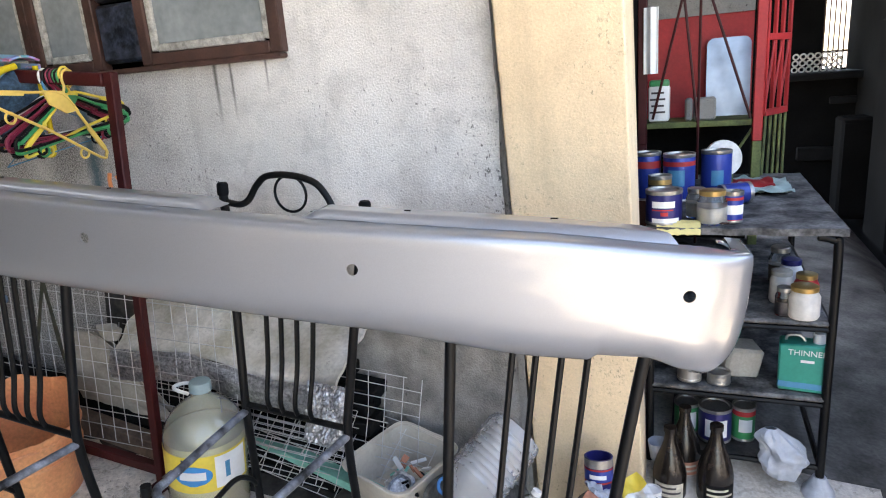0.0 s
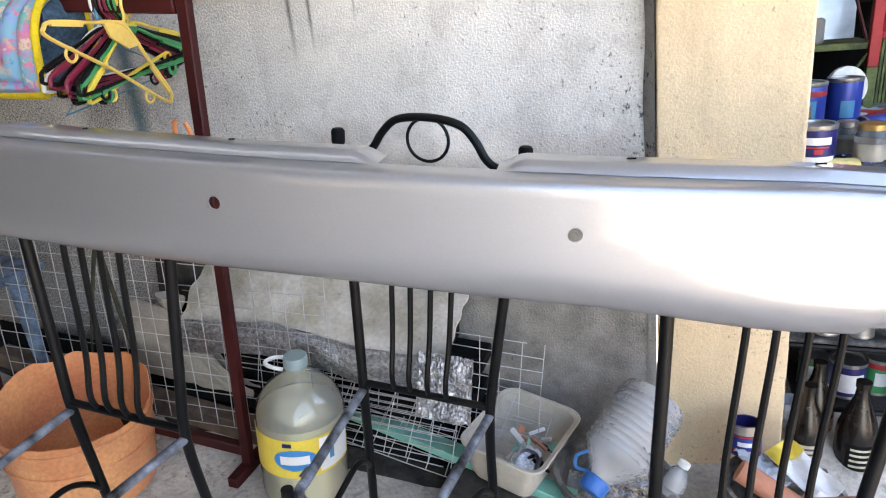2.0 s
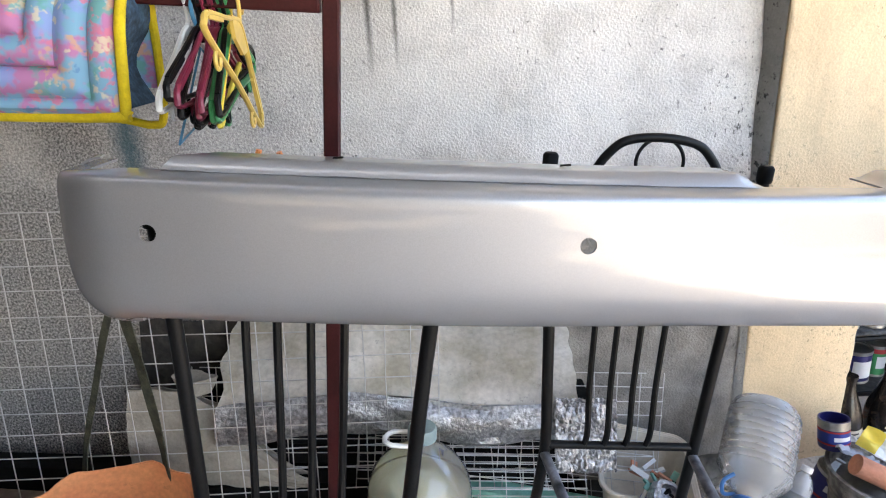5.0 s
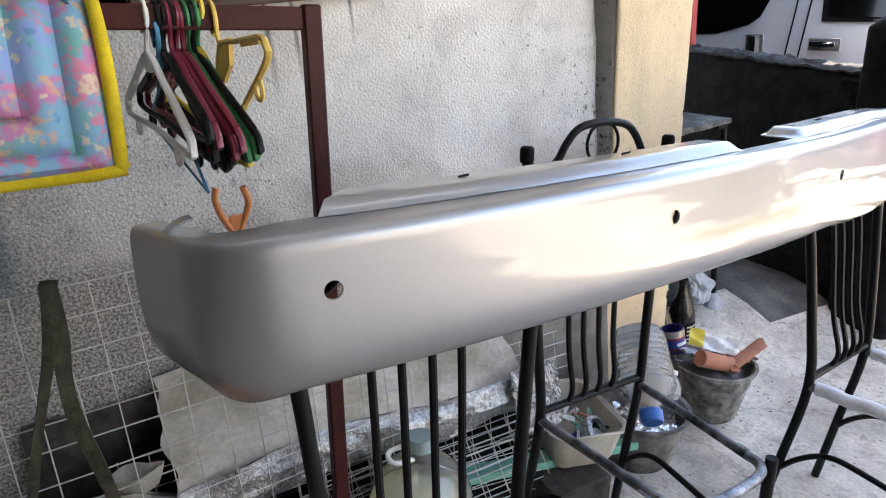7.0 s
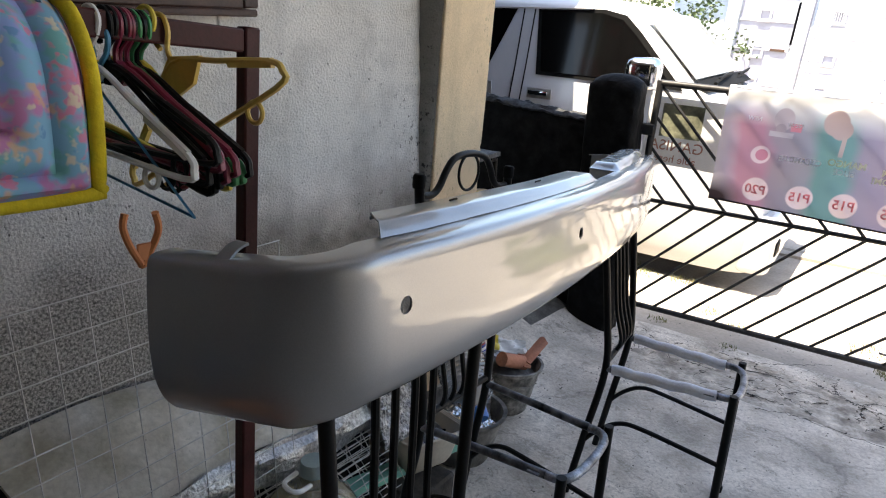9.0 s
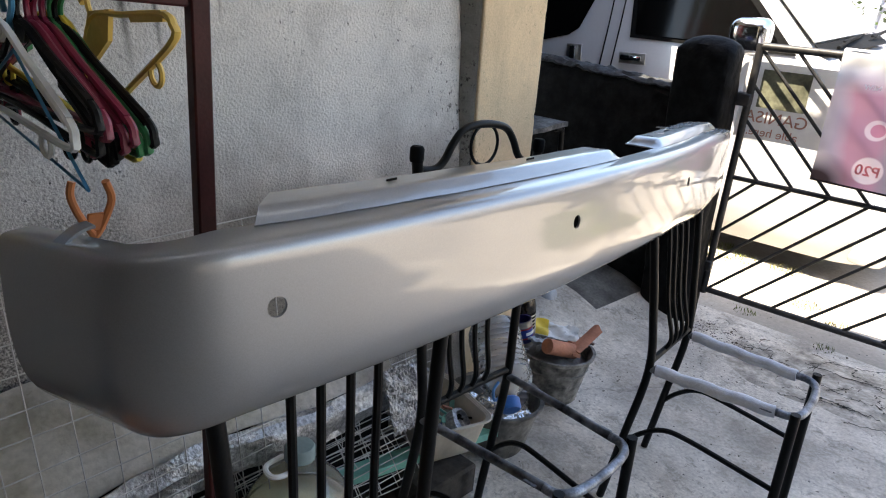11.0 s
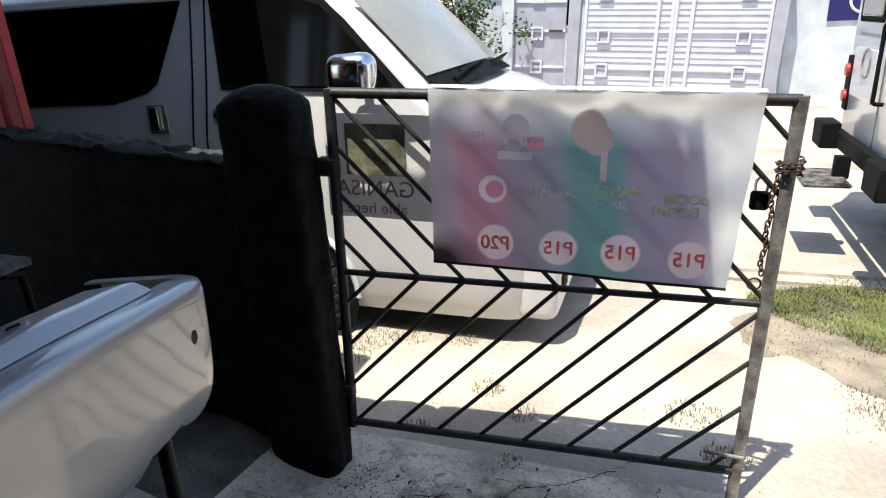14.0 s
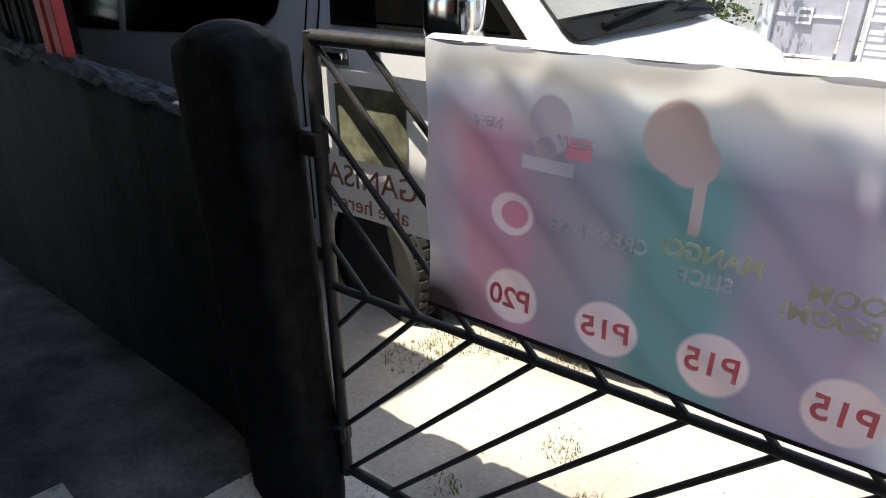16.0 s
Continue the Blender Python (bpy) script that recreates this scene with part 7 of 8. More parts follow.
def tall_rack():
    r = thing("steel_rack", pose(0, 4.1, 0), "red and green steel rack with crossed stays", "rack")
    for x in (0.05, 0.475):
        part("post", boxed(x, -0.05, 1.55, 0.035, 0.035, 1.0, 0.003), "red" if x > 0.1 else "rack", r)
        part("post_foot", boxed(x, -0.05, 0.5, 0.034, 0.034, 1.1, 0.003), "green_paint" if x > 0.1 else "rack", r, "moss-green lower length")
    part("shelf", boxed(0.26, 0.09, 1.125, 0.44, 0.26, 0.014, 0.003), "green_paint", r, "moss-green shelf plate")
    part("shelf_lip", boxed(0.26, -0.045, 1.122, 0.44, 0.012, 0.022, 0.002), "green_paint", r)
    part("shelf", boxed(0.26, 0.09, 1.75, 0.44, 0.26, 0.014, 0.003), "green_paint", r)
    for a, b2 in (((0.09, 1.15), (0.2, 1.62)), ((0.2, 1.62), (0.26, 1.13)), ((0.29, 1.62), (0.45, 1.14)), ((0.262, 0.6), (0.262, 1.74))):
        part("stay", tubed([(a[0], -0.055, a[1]), (b2[0], -0.055, b2[1])], 0.0055, seg=7), "rack", r)
    part("low_stay", tubed([(0.34, -0.05, 0.9), (0.46, -0.05, 1.1)], 0.006, seg=7), "green_paint", r)


tall_rack()
tp = thing("paint_jug", pose(0.11, 4.13, 1.133), "white printed jug with a green cap on the rack", "jug")
part("body", boxed(0, 0, 0.075, 0.085, 0.05, 0.15, 0.014, seg=2), "white", tp)
part("cap_band", boxed(0, 0, 0.155, 0.08, 0.048, 0.03, 0.01, seg=2), "green", tp, "green top")
for k in range(4):
    part("text_bar", boxed(-0.005, -0.0256, 0.04 + 0.026 * k, 0.06 - 0.01 * (k % 2), 0.001, 0.008), "bar_dark", tp)
for x, w in ((0.225, 0.03), (0.285, 0.085)):
    solid("cement_lump", boxed(0, 0, 0.045, w, 0.05, 0.09, 0.008), "wall_side", pose(x, 4.12, 1.133), "rough grey cement block on the rack", "block", "cement blocks")
mir = thing("panel", pose(0.375, 4.28, 1.133, -6, 0, 0), "grey rounded metal panel leaning on the red wall", "panel")
corner = [(sx * 0.055 + 0.03 * math.cos(a), 0.29 + 0.03 * math.sin(a)) for sx, a0 in ((1, 0), (-1, math.pi / 2)) for a in [a0 + math.pi / 2 * i / 6 for i in range(7)]]
part("plate", prism([(-0.085, 0.0), (0.085, 0.0)] + corner, "y", -0.004, 0.004), mat("bent_grey_sheet", (0.34, 0.38, 0.45), 0.28, 0.85, 0.4, 6, 0.5, 9), mir)
cl = thing("cloth", pose(0.085, 4.02, 1.33), "white cloth hanging from the rack", "cloth")
part("cloth", sheet(lambda u, v: Vector((-0.03 + 0.055 * u, 0.01 * math.sin(u * 9), 0.25 - 0.25 * v)), 10, 12, 0.003), "white", cl)


def grille(name, m, w, h, z0, n, label):
    g = thing(name, m, label, "grille", "red iron grilles")
    for z in (z0, z0 + h * 0.3, z0 + h):
        part("rail", boxed(w / 2, 0, z, w, 0.02, 0.025, 0.002), "red", g)
    for i in range(n + 1):
        x = w * i / n
        part("bar", boxed(x, 0, z0 + h / 2, 0.014, 0.014, h, 0.002), "red", g)
    for i in range(n):
        part("scroll", tubed([(w * i / n, 0, z0), (w * (i + 1) / n, 0, z0 + h * 0.3)], 0.005, seg=6), "red", g)
    for i in range(n + 2):
        part("lower_bar", tubed([(w * i / (n + 1), 0, z0 - 0.32), (w * (i + 0.4) / (n + 1.4), 0, z0)], 0.006, seg=6), "green_paint", g, "moss-green lower bar")


grille("iron_grille", pose(0.50, 4.1, 0, 0, 0, 62), 0.2, 0.95, 1.15, 3, "red iron grille with a green lower edge")
for y in (4.018, 4.108):
    p = thing("grille_post", pose(1.36, y, 0.99), "red steel upright with a green top on the low wall", "post", "red grille uprights")
    part("post", boxed(0, 0, 0.285, 0.04, 0.058, 0.57, 0.003), "red", p)
    part("upper", boxed(0, 0, 1.072, 0.04, 0.058, 1.0, 0.003), "green_paint", p, "green upper length")
gb = thing("iron_grille", pose(1.36, 4.24, 0.99, 0, 0, 90), "dark iron bars on the low wall", "grille", "red iron grilles")
for i in range(8):
    part("bar", boxed(0.12 + 0.14 * i, 0, 0.9, 0.014, 0.014, 1.8, 0.002), "dark", gb)
part("backing", boxed(0.62, -0.02, 0.85, 1.16, 0.012, 1.7, 0.002), "black_wall", gb, "black sheet behind the bars")
# barred opening at the back of the workshop
wb = thing("window_2", pose(1.525, 8.2, 1.2), "barred opening at the rear of the workshop, bright outside", "window", kind="structure")
for i in range(12):
    part("window_bar", boxed(-0.22 + 0.04 * i, 0, 0.8, 0.012, 0.012, 1.6, 0.002), "rust", wb)
for z in (0.15, 0.6):
    part("window_rail", boxed(0, 0.012, z, 0.45, 0.012, 0.02, 0.002), "rust", wb)
et = thing("egg_trays", pose(1.2, 7.82, 1.165), "stack of pale moulded trays in the dark workshop", "trays")
for r0 in range(3):
    for i in range(7):
        bm = bmesh.new()
        tube(bm, [(0.055 * i - 0.16 + 0.022 * math.cos(a), -0.03 * r0, 0.055 * r0 + 0.022 * math.sin(a) + 0.05) for a in [2 * math.pi * q / 10 for q in range(10)]], 0.007, seg=6, closed=True)
        part("cup", bm, "filler", et)
bn = thing("workbench", pose(1.35, 7.6, 0), "dark cluttered workbench at the back of the workshop", "bench")
part("top", boxed(0.1, 0.2, 1.16, 1.3, 0.6, 0.06, 0.01), "dark", bn)
# bench front and cabinets coloured near black for the unlit back of the workshop
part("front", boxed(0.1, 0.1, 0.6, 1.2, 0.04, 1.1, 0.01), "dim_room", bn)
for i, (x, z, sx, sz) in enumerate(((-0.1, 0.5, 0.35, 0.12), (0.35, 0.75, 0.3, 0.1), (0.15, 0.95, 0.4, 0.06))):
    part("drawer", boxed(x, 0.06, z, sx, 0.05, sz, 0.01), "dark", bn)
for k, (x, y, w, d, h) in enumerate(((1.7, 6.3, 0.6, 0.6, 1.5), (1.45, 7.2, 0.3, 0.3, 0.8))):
    c = thing("cabinet", pose(x, y, 0.05), "cabinet toned black for the unlit workshop", "cabinet", "workshop cabinets")
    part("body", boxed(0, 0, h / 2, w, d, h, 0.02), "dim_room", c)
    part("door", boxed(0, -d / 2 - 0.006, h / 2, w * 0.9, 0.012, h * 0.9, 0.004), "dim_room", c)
# blue painted stool in the corner
sl = thing("stool", yard(-2.47, 2.76), "low blue-painted wooden stool, paint worn", "stool")
part("seat", boxed(0, 0, 0.44, 0.34, 0.2, 0.03, 0.005), mat("worn_blue_paint", (0.16, 0.24, 0.36), 0.7, 0, 0.7, 14, 0.3, 90), sl)
for s in (-1, 1):
    part("leg", prism([(s * 0.17, 0.43), (s * 0.11, 0.43), (s * 0.13, 0.25), (s * 0.16, 0.0), (s * 0.2, 0.0)], "y", -0.01, 0.01), mat("worn_blue_leg", (0.18, 0.27, 0.40), 0.7, 0, 0.7, 14, 0.3, 90), sl)
part("apron", boxed(0, -0.09, 0.38, 0.3, 0.015, 0.09, 0.003), mat("worn_blue_apron", (0.2, 0.3, 0.44), 0.7, 0, 0.7, 14, 0.3, 90), sl)


# ---- parked van beyond the gate ----
VG = -0.33


def van():
    v = thing("van", pose(3.3, 0, VG), "white passenger van with tinted windows parked on the street", "van")
    # stations along the van: y, roof height, half width at the belt, half width at the roof edge
    st = [(2.28, 0.80, 0.66, 0.60), (2.31, 0.96, 0.74, 0.66), (2.36, 1.12, 0.80, 0.70), (2.45, 1.255, 0.835, 0.72), (2.56, 1.325, 0.845, 0.735), (2.70, 1.365, 0.85, 0.74), (2.82, 1.41, 0.85, 0.74), (2.95, 1.54, 0.85, 0.735), (3.08, 1.67, 0.85, 0.73), (3.20, 1.78, 0.85, 0.725), (3.32, 1.87, 0.85, 0.72), (3.45, 1.925, 0.85, 0.72), (3.70, 1.965, 0.85, 0.72), (4.3, 1.985, 0.85, 0.72), (5.0, 1.99, 0.85, 0.72), (6.2, 1.985, 0.85, 0.72), (7.0, 1.96, 0.845, 0.715), (7.18, 1.9, 0.82, 0.70)]
    def section(y, top, wb, wr):
        belt = min(1.18, top - 0.10)
        right = [(wb * 0.93, 0.24), (wb * 0.985, 0.34), (wb, 0.55), (wb * 1.005, 0.8), (wb, belt - 0.08), (wb * 0.99, belt)]
        k = (top - 0.06 - belt) / 0.75
        edge = wb * 0.99 + (wr - wb * 0.99) * min(1, max(0.25, k))
        right += [(wb * 0.99 + (edge - wb * 0.99) * t, belt + (top - 0.07 - belt) * t) for t in (0.25, 0.5, 0.75, 1.0)]
        right += [(edge * 0.955, top - 0.03), (edge * 0.85, top - 0.008), (edge * 0.5, top + 0.008), (0, top + 0.014)]
        return right + [(-x, z) for x, z in right[-2::-1]]
    bm = bmesh.new()
    rows = [[bm.verts.new((x, y, z)) for x, z in section(y, t, a, b)] for y, t, a, b in st]
    for A, B in zip(rows, rows[1:]):
        for k in range(len(A) - 1):
            bm.faces.new((A[k], A[k + 1], B[k + 1], B[k]))
    bm.faces.new(rows[0])
    bm.faces.new(rows[-1][::-1])
    body = part("body", bm, "van_paint", v, "white painted body")
    def side_x(z, y):
        """The outer half width at height z, for the flat stretch of the side."""
        return 0.8415 - 0.1215 * min(1, max(0, (z - 1.18) / 0.74)) if z > 1.18 else 0.853
    def pane(name, pts, material, label, off=0.006, n=7, parent=v):
        """A panel given by y, z corners, laid on the side that faces the yard."""
        bm = bmesh.new()
        c = (sum(p[0] for p in pts) / len(pts), sum(p[1] for p in pts) / len(pts))
        dense = [(pts[i][0] + (pts[(i + 1) % len(pts)][0] - pts[i][0]) * j / n, pts[i][1] + (pts[(i + 1) % len(pts)][1] - pts[i][1]) * j / n) for i in range(len(pts)) for j in range(n)]
        rings = [[bm.verts.new((-(side_x(c[1] + (q - c[1]) * s, 0) + off), c[0] + (p - c[0]) * s, c[1] + (q - c[1]) * s)) for p, q in dense] for s in (0.02, 0.5, 1.0)]
        for A, B in zip(rings, rings[1:]):
            for i in range(len(A)):
                bm.faces.new((A[i], A[(i + 1) % len(A)], B[(i + 1) % len(A)], B[i]))
        bm.faces.new(rings[0])
        return part(name, bm, material, parent, label)
    # front door glass, sliding door glass, rear glass; heights over the street
    pane("window_seal", [(3.98, 1.435), (2.90, 1.405), (3.24, 1.755), (3.36, 1.86), (3.52, 1.895), (4.03, 1.91)], "dark", "", 0.012)
    pane("side_window", [(3.94, 1.462), (2.98, 1.435), (3.26, 1.725), (3.38, 1.83), (3.53, 1.87), (4.0, 1.885)], "van_glass", "tinted front door glass", 0.017)
    pane("side_window", [(4.72, 1.365), (6.0, 1.34), (6.0, 1.9), (4.20, 1.9), (4.40, 1.47), (4.48, 1.42)], "van_glass", "tinted sliding door glass", 0.008)
    pane("side_window", [(6.1, 1.34), (7.0, 1.34), (6.95, 1.9), (6.1, 1.9)], "van_glass", "tinted rear glass", 0.008)
    for y0, y1 in ((4.115, 4.06), (4.205, 4.15)):
        part("door_seam", tubed([(-(side_x(z, 0) + 0.002), y0 + (y1 - y0) * (z - 0.5) / 1.4, z) for z in (0.45, 0.8, 1.18, 1.5, 1.9)], 0.005, seg=6), "dark", v)
    part("drip_rail", tubed([(-0.745, y, 1.90) for y in (3.6, 4.5, 5.5, 6.9)], 0.011, seg=6), "van_paint", v)
    # windscreen
    def ws(u, w):
        y = 2.875 + 0.40 * w
        top = 1.465 + 0.385 * w
        half = 0.70 - 0.06 * w
        x = -half + 2 * half * u
        return Vector((x, y - 0.02 - 0.05 * math.cos((u - 0.5) * math.pi), top + 0.012 + 0.018 * math.cos((u - 0.5) * math.pi)))
    part("windscreen", sheet(ws, 24, 12, 0.004), "windscreen", v, "sun-washed windscreen")
    part("cowl", sheet(lambda u, w: Vector((-0.7 + 1.4 * u, 2.765 + 0.09 * w - 0.045 * math.cos((u - 0.5) * math.pi), 1.395 + 0.06 * w + 0.012 + 0.016 * math.cos((u - 0.5) * math.pi))), 20, 4, 0.004), "dark", v, "black cowl under the windscreen")
    for x in (-0.52, 0.12):
        w = part("wiper", tubed([(x, 2.77, 1.445), (x + 0.22, 2.775, 1.475), (x + 0.5, 2.79, 1.485)], 0.011, seg=7), "dark", v)
        part("wiper_blade", tubed([(x + 0.1, 2.775, 1.475), (x + 0.62, 2.80, 1.49)], 0.007, seg=6), "dark", w)
    # mirror on its arm
    m = part("mirror", boxed(-0.955, 3.13, 1.505, 0.15, 0.235, 0.21, 0.06, seg=4), "chrome", v, "chromed door mirror")
    part("mirror_arm", boxed(-0.87, 3.13, 1.44, 0.1, 0.05, 0.04, 0.012), "dark", m)
    for y, z in ((3.92, 1.31), (4.39, 1.292)):
        h = part("handle", boxed(-0.872, y, z, 0.03, 0.16 if y < 4.2 else 0.05, 0.035 if y < 4.2 else 0.13, 0.01, seg=2), "chrome", v, "chromed door handle")
        part("handle_cup", boxed(-0.856, y, z - 0.005, 0.008, 0.2 if y < 4.2 else 0.13, 0.075 if y < 4.2 else 0.16, 0.003), "tin", h)
    for y in (3.67, 6.15):
        for s in (-1, 1):
            wh = part("wheel", turned(lathed([(0.0, -0.085), (0.19, -0.09), (0.2, -0.08), (0.2, 0.08), (0.19, 0.09), (0.0, 0.085)], seg=28), pose(s * 0.83, y, 0.325, 0, 90, -9 if y < 4 else 0)), "tin", v, "steel rim")
            tb = lathed([(0.2, -0.09), (0.25, -0.1), (0.31, -0.098), (0.325, -0.08), (0.327, 0.0), (0.325, 0.08), (0.31, 0.098), (0.25, 0.1), (0.2, 0.09)], seg=36)
            tb.transform(pose(s * 0.83, y, 0.325, 0, 90, -9 if y < 4 else 0))
            ty = part("tyre", tb, "rubber", wh, "worn black tyre")
            tr = bmesh.new()
            for k in range(40):
                # tread lugs across the running face
                for w in (-0.06, 0.0, 0.06):
                    box(tr, 0, 0, 0, 0.014, 0.034, 0.042, rot=pose(s * 0.83, y, 0.325, 0, 90, -9 if y < 4 else 0) @ pose(0, 0, 0, 0, 0, 9.0 * k + w * 70) @ pose(0.329, 0, w, 0, 0, 12))
            part("tread", tr, "rubber", wh)
        for s in (-1, 1):
            ar = bmesh.new()
            tube(ar, [(s * 0.858, y + 0.41 * math.cos(a), 0.325 + 0.41 * math.sin(a)) for a in [math.pi * i / 16 for i in range(17)]], 0.018, seg=6)
            part("wheel_arch", ar, "van_paint", v)
        for s in (-1, 1):
            d = bmesh.new()
            bmesh.ops.create_cone(d, cap_ends=True, segments=32, radius1=0.40, radius2=0.40, depth=0.012, matrix=pose(s * 0.853, y, 0.33, 0, 90, 0))
            part("wheel_well", d, "dark", v)
    bp = bmesh.new()
    box(bp, 0, 2.30, 0.45, 1.6, 0.22, 0.40, 0.06, seg=3)
    part("front_bumper", bp, "van_paint", v)
    part("grille", boxed(0, 2.25, 0.80, 0.8, 0.05, 0.16, 0.02), "dark", v)
    for s in (-1, 1):
        part("headlight", boxed(s * 0.62, 2.31, 0.86, 0.3, 0.12, 0.17, 0.04, seg=2), "chrome", v, "clear headlight")
    part("fog_lamp", boxed(-0.6, 2.19, 0.42, 0.16, 0.02, 0.1, 0.01), "dark", v)
    part("underside", boxed(0, 4.85, 0.3, 1.5, 4.5, 0.12, 0.02), "dark", v)


van()


# ---- white utility van farther down the street ----
def utility_van():
    v = thing("utility_van", pose(3.66, 0.40, VG + 0.2), "white box-bodied utility van seen from behind, parked on the street", "van")
    W, L, H = 1.95, 3.4, 2.05
    bm = bmesh.new()
    box(bm, W / 2, -L / 2, 0.45 + H / 2 - 0.1, W, L, H - 0.25, 0.07, seg=3)
    part("body", bm, "van_paint", v, "white painted body")
    for x in (W * 0.28, W * 0.74):
        w = part("rear_window", boxed(x, 0.004, 1.62, 0.58, 0.012, 0.52, 0.02), "dark", v)
        part("pane", boxed(x, 0.012, 1.62, 0.5, 0.008, 0.44, 0.01), "windscreen", w, "pale rear glass")
    part("door_seam", boxed(W * 0.5, 0.003, 1.15, 0.012, 0.01, 1.5, 0.001), "tin", v)
    part("door_seam", boxed(W * 0.5, 0.003, 1.27, 1.5, 0.01, 0.02, 0.001), "tin", v)
    part("door_panel", boxed(W * 0.28, 0.004, 1.0, 0.6, 0.01, 0.36, 0.004), "van_paint", v)
    part("door_panel", boxed(W * 0.75, 0.004, 1.0, 0.6, 0.01, 0.36, 0.004), "van_paint", v)
    part("emblem", tubed([(W * 0.72 + 0.1 * math.cos(a), 0.012, 1.08 + 0.1 * math.sin(a)) for a in [2 * math.pi * i / 28 for i in range(28)]], 0.008, seg=6, closed=True), "tin", v)
    part("grab_rail", tubed(smooth_path([(W * 0.45, 0.0, 0.86), (W * 0.45, 0.06, 0.87), (W * 0.45, 0.065, 0.95), (W * 0.45, 0.065, 1.28), (W * 0.45, 0.06, 1.36), (W * 0.45, 0.0, 1.37)], 5), 0.014, seg=8), "dark", v, "black grab rail")
    for x in (0.1, W - 0.1):
        p = part("lamp_panel", boxed(x, 0.006, 0.90, 0.13, 0.02, 0.42, 0.01), "dark", v)
        for z in (0.8, 1.0):
            part("tail_lamp", turned(lathed([(0.0, 0.0), (0.052, 0.0), (0.046, 0.02), (0.0, 0.028)], seg=20), pose(x, 0.016, z, -90, 0, 0)), "lamp_red", p, "red tail lamp")
    bb = part("rear_bumper", boxed(W / 2, 0.05, 0.50, W, 0.06, 0.13, 0.008), "dark", v)
    for x in (0.18, W - 0.18):
        part("bumper_block", boxed(x, 0.12, 0.52, 0.30, 0.14, 0.2, 0.01), "dark", bb)
    part("step", boxed(W * 0.5, 0.28, 0.34, 0.5, 0.3, 0.03, 0.012), "table", v, "chequered rear step")
    part("step_arm", boxed(W * 0.5, 0.16, 0.42, 0.06, 0.1, 0.16, 0.005), "dark", v)
    lb = part("side_label", boxed(-0.003, -0.35, 0.72, 0.008, 0.22, 0.075, 0.002), "amber", v, "orange sticker")
    for k in range(5):
        part("text_bar", boxed(-0.008, -0.27 - 0.04 * k, 0.72, 0.003, 0.024, 0.045), "lamp_red", lb)
    for k in range(3):
        part("side_rib", boxed(-0.004, -1.4, 0.75 + 0.24 * k, 0.012, 2.4, 0.02, 0.003), "van_paint", v)
    for y in (-0.75, -2.7):
        for x in (0.13, W - 0.13):
            wb2 = lathed([(0.0, -0.08), (0.18, -0.08), (0.19, 0.08), (0.0, 0.08)], seg=24)
            wb2.transform(pose(x, y, 0.22, 0, 90, 0))
            wh = part("wheel", wb2, "tin", v)
            tb = lathed([(0.19, -0.09), (0.4, -0.095), (0.42, -0.07), (0.42, 0.07), (0.4, 0.095), (0.19, 0.09)], seg=30)
            tb.transform(pose(x, y, 0.22, 0, 90, 0))
            part("tyre", tb, "rubber", wh)
    part("underside", boxed(W / 2, -L / 2, 0.42, W * 0.9, L * 0.95, 0.12, 0.02), "dark", v)


utility_van()


# ---- the far side of the street ----
def square_ring(x, y, z, a=0.13, t=0.04, d=0.02):
    """A mitred square frame of flat bar."""
    bm = bmesh.new()
    loops = []
    for k in range(4):
        sy, sz = ((1, 1), (-1, 1), (-1, -1), (1, -1))[k]
        loops.append([bm.verts.new((x + dx, y + sy * r, z + sz * r)) for r, dx in ((a, -d), (a, d), (a - t, d), (a - t, -d))])
    for k in range(4):
        A, B = loops[k], loops[(k + 1) % 4]
        for i in range(4):
            bm.faces.new((A[i], A[(i + 1) % 4], B[(i + 1) % 4], B[i]))
    return bm


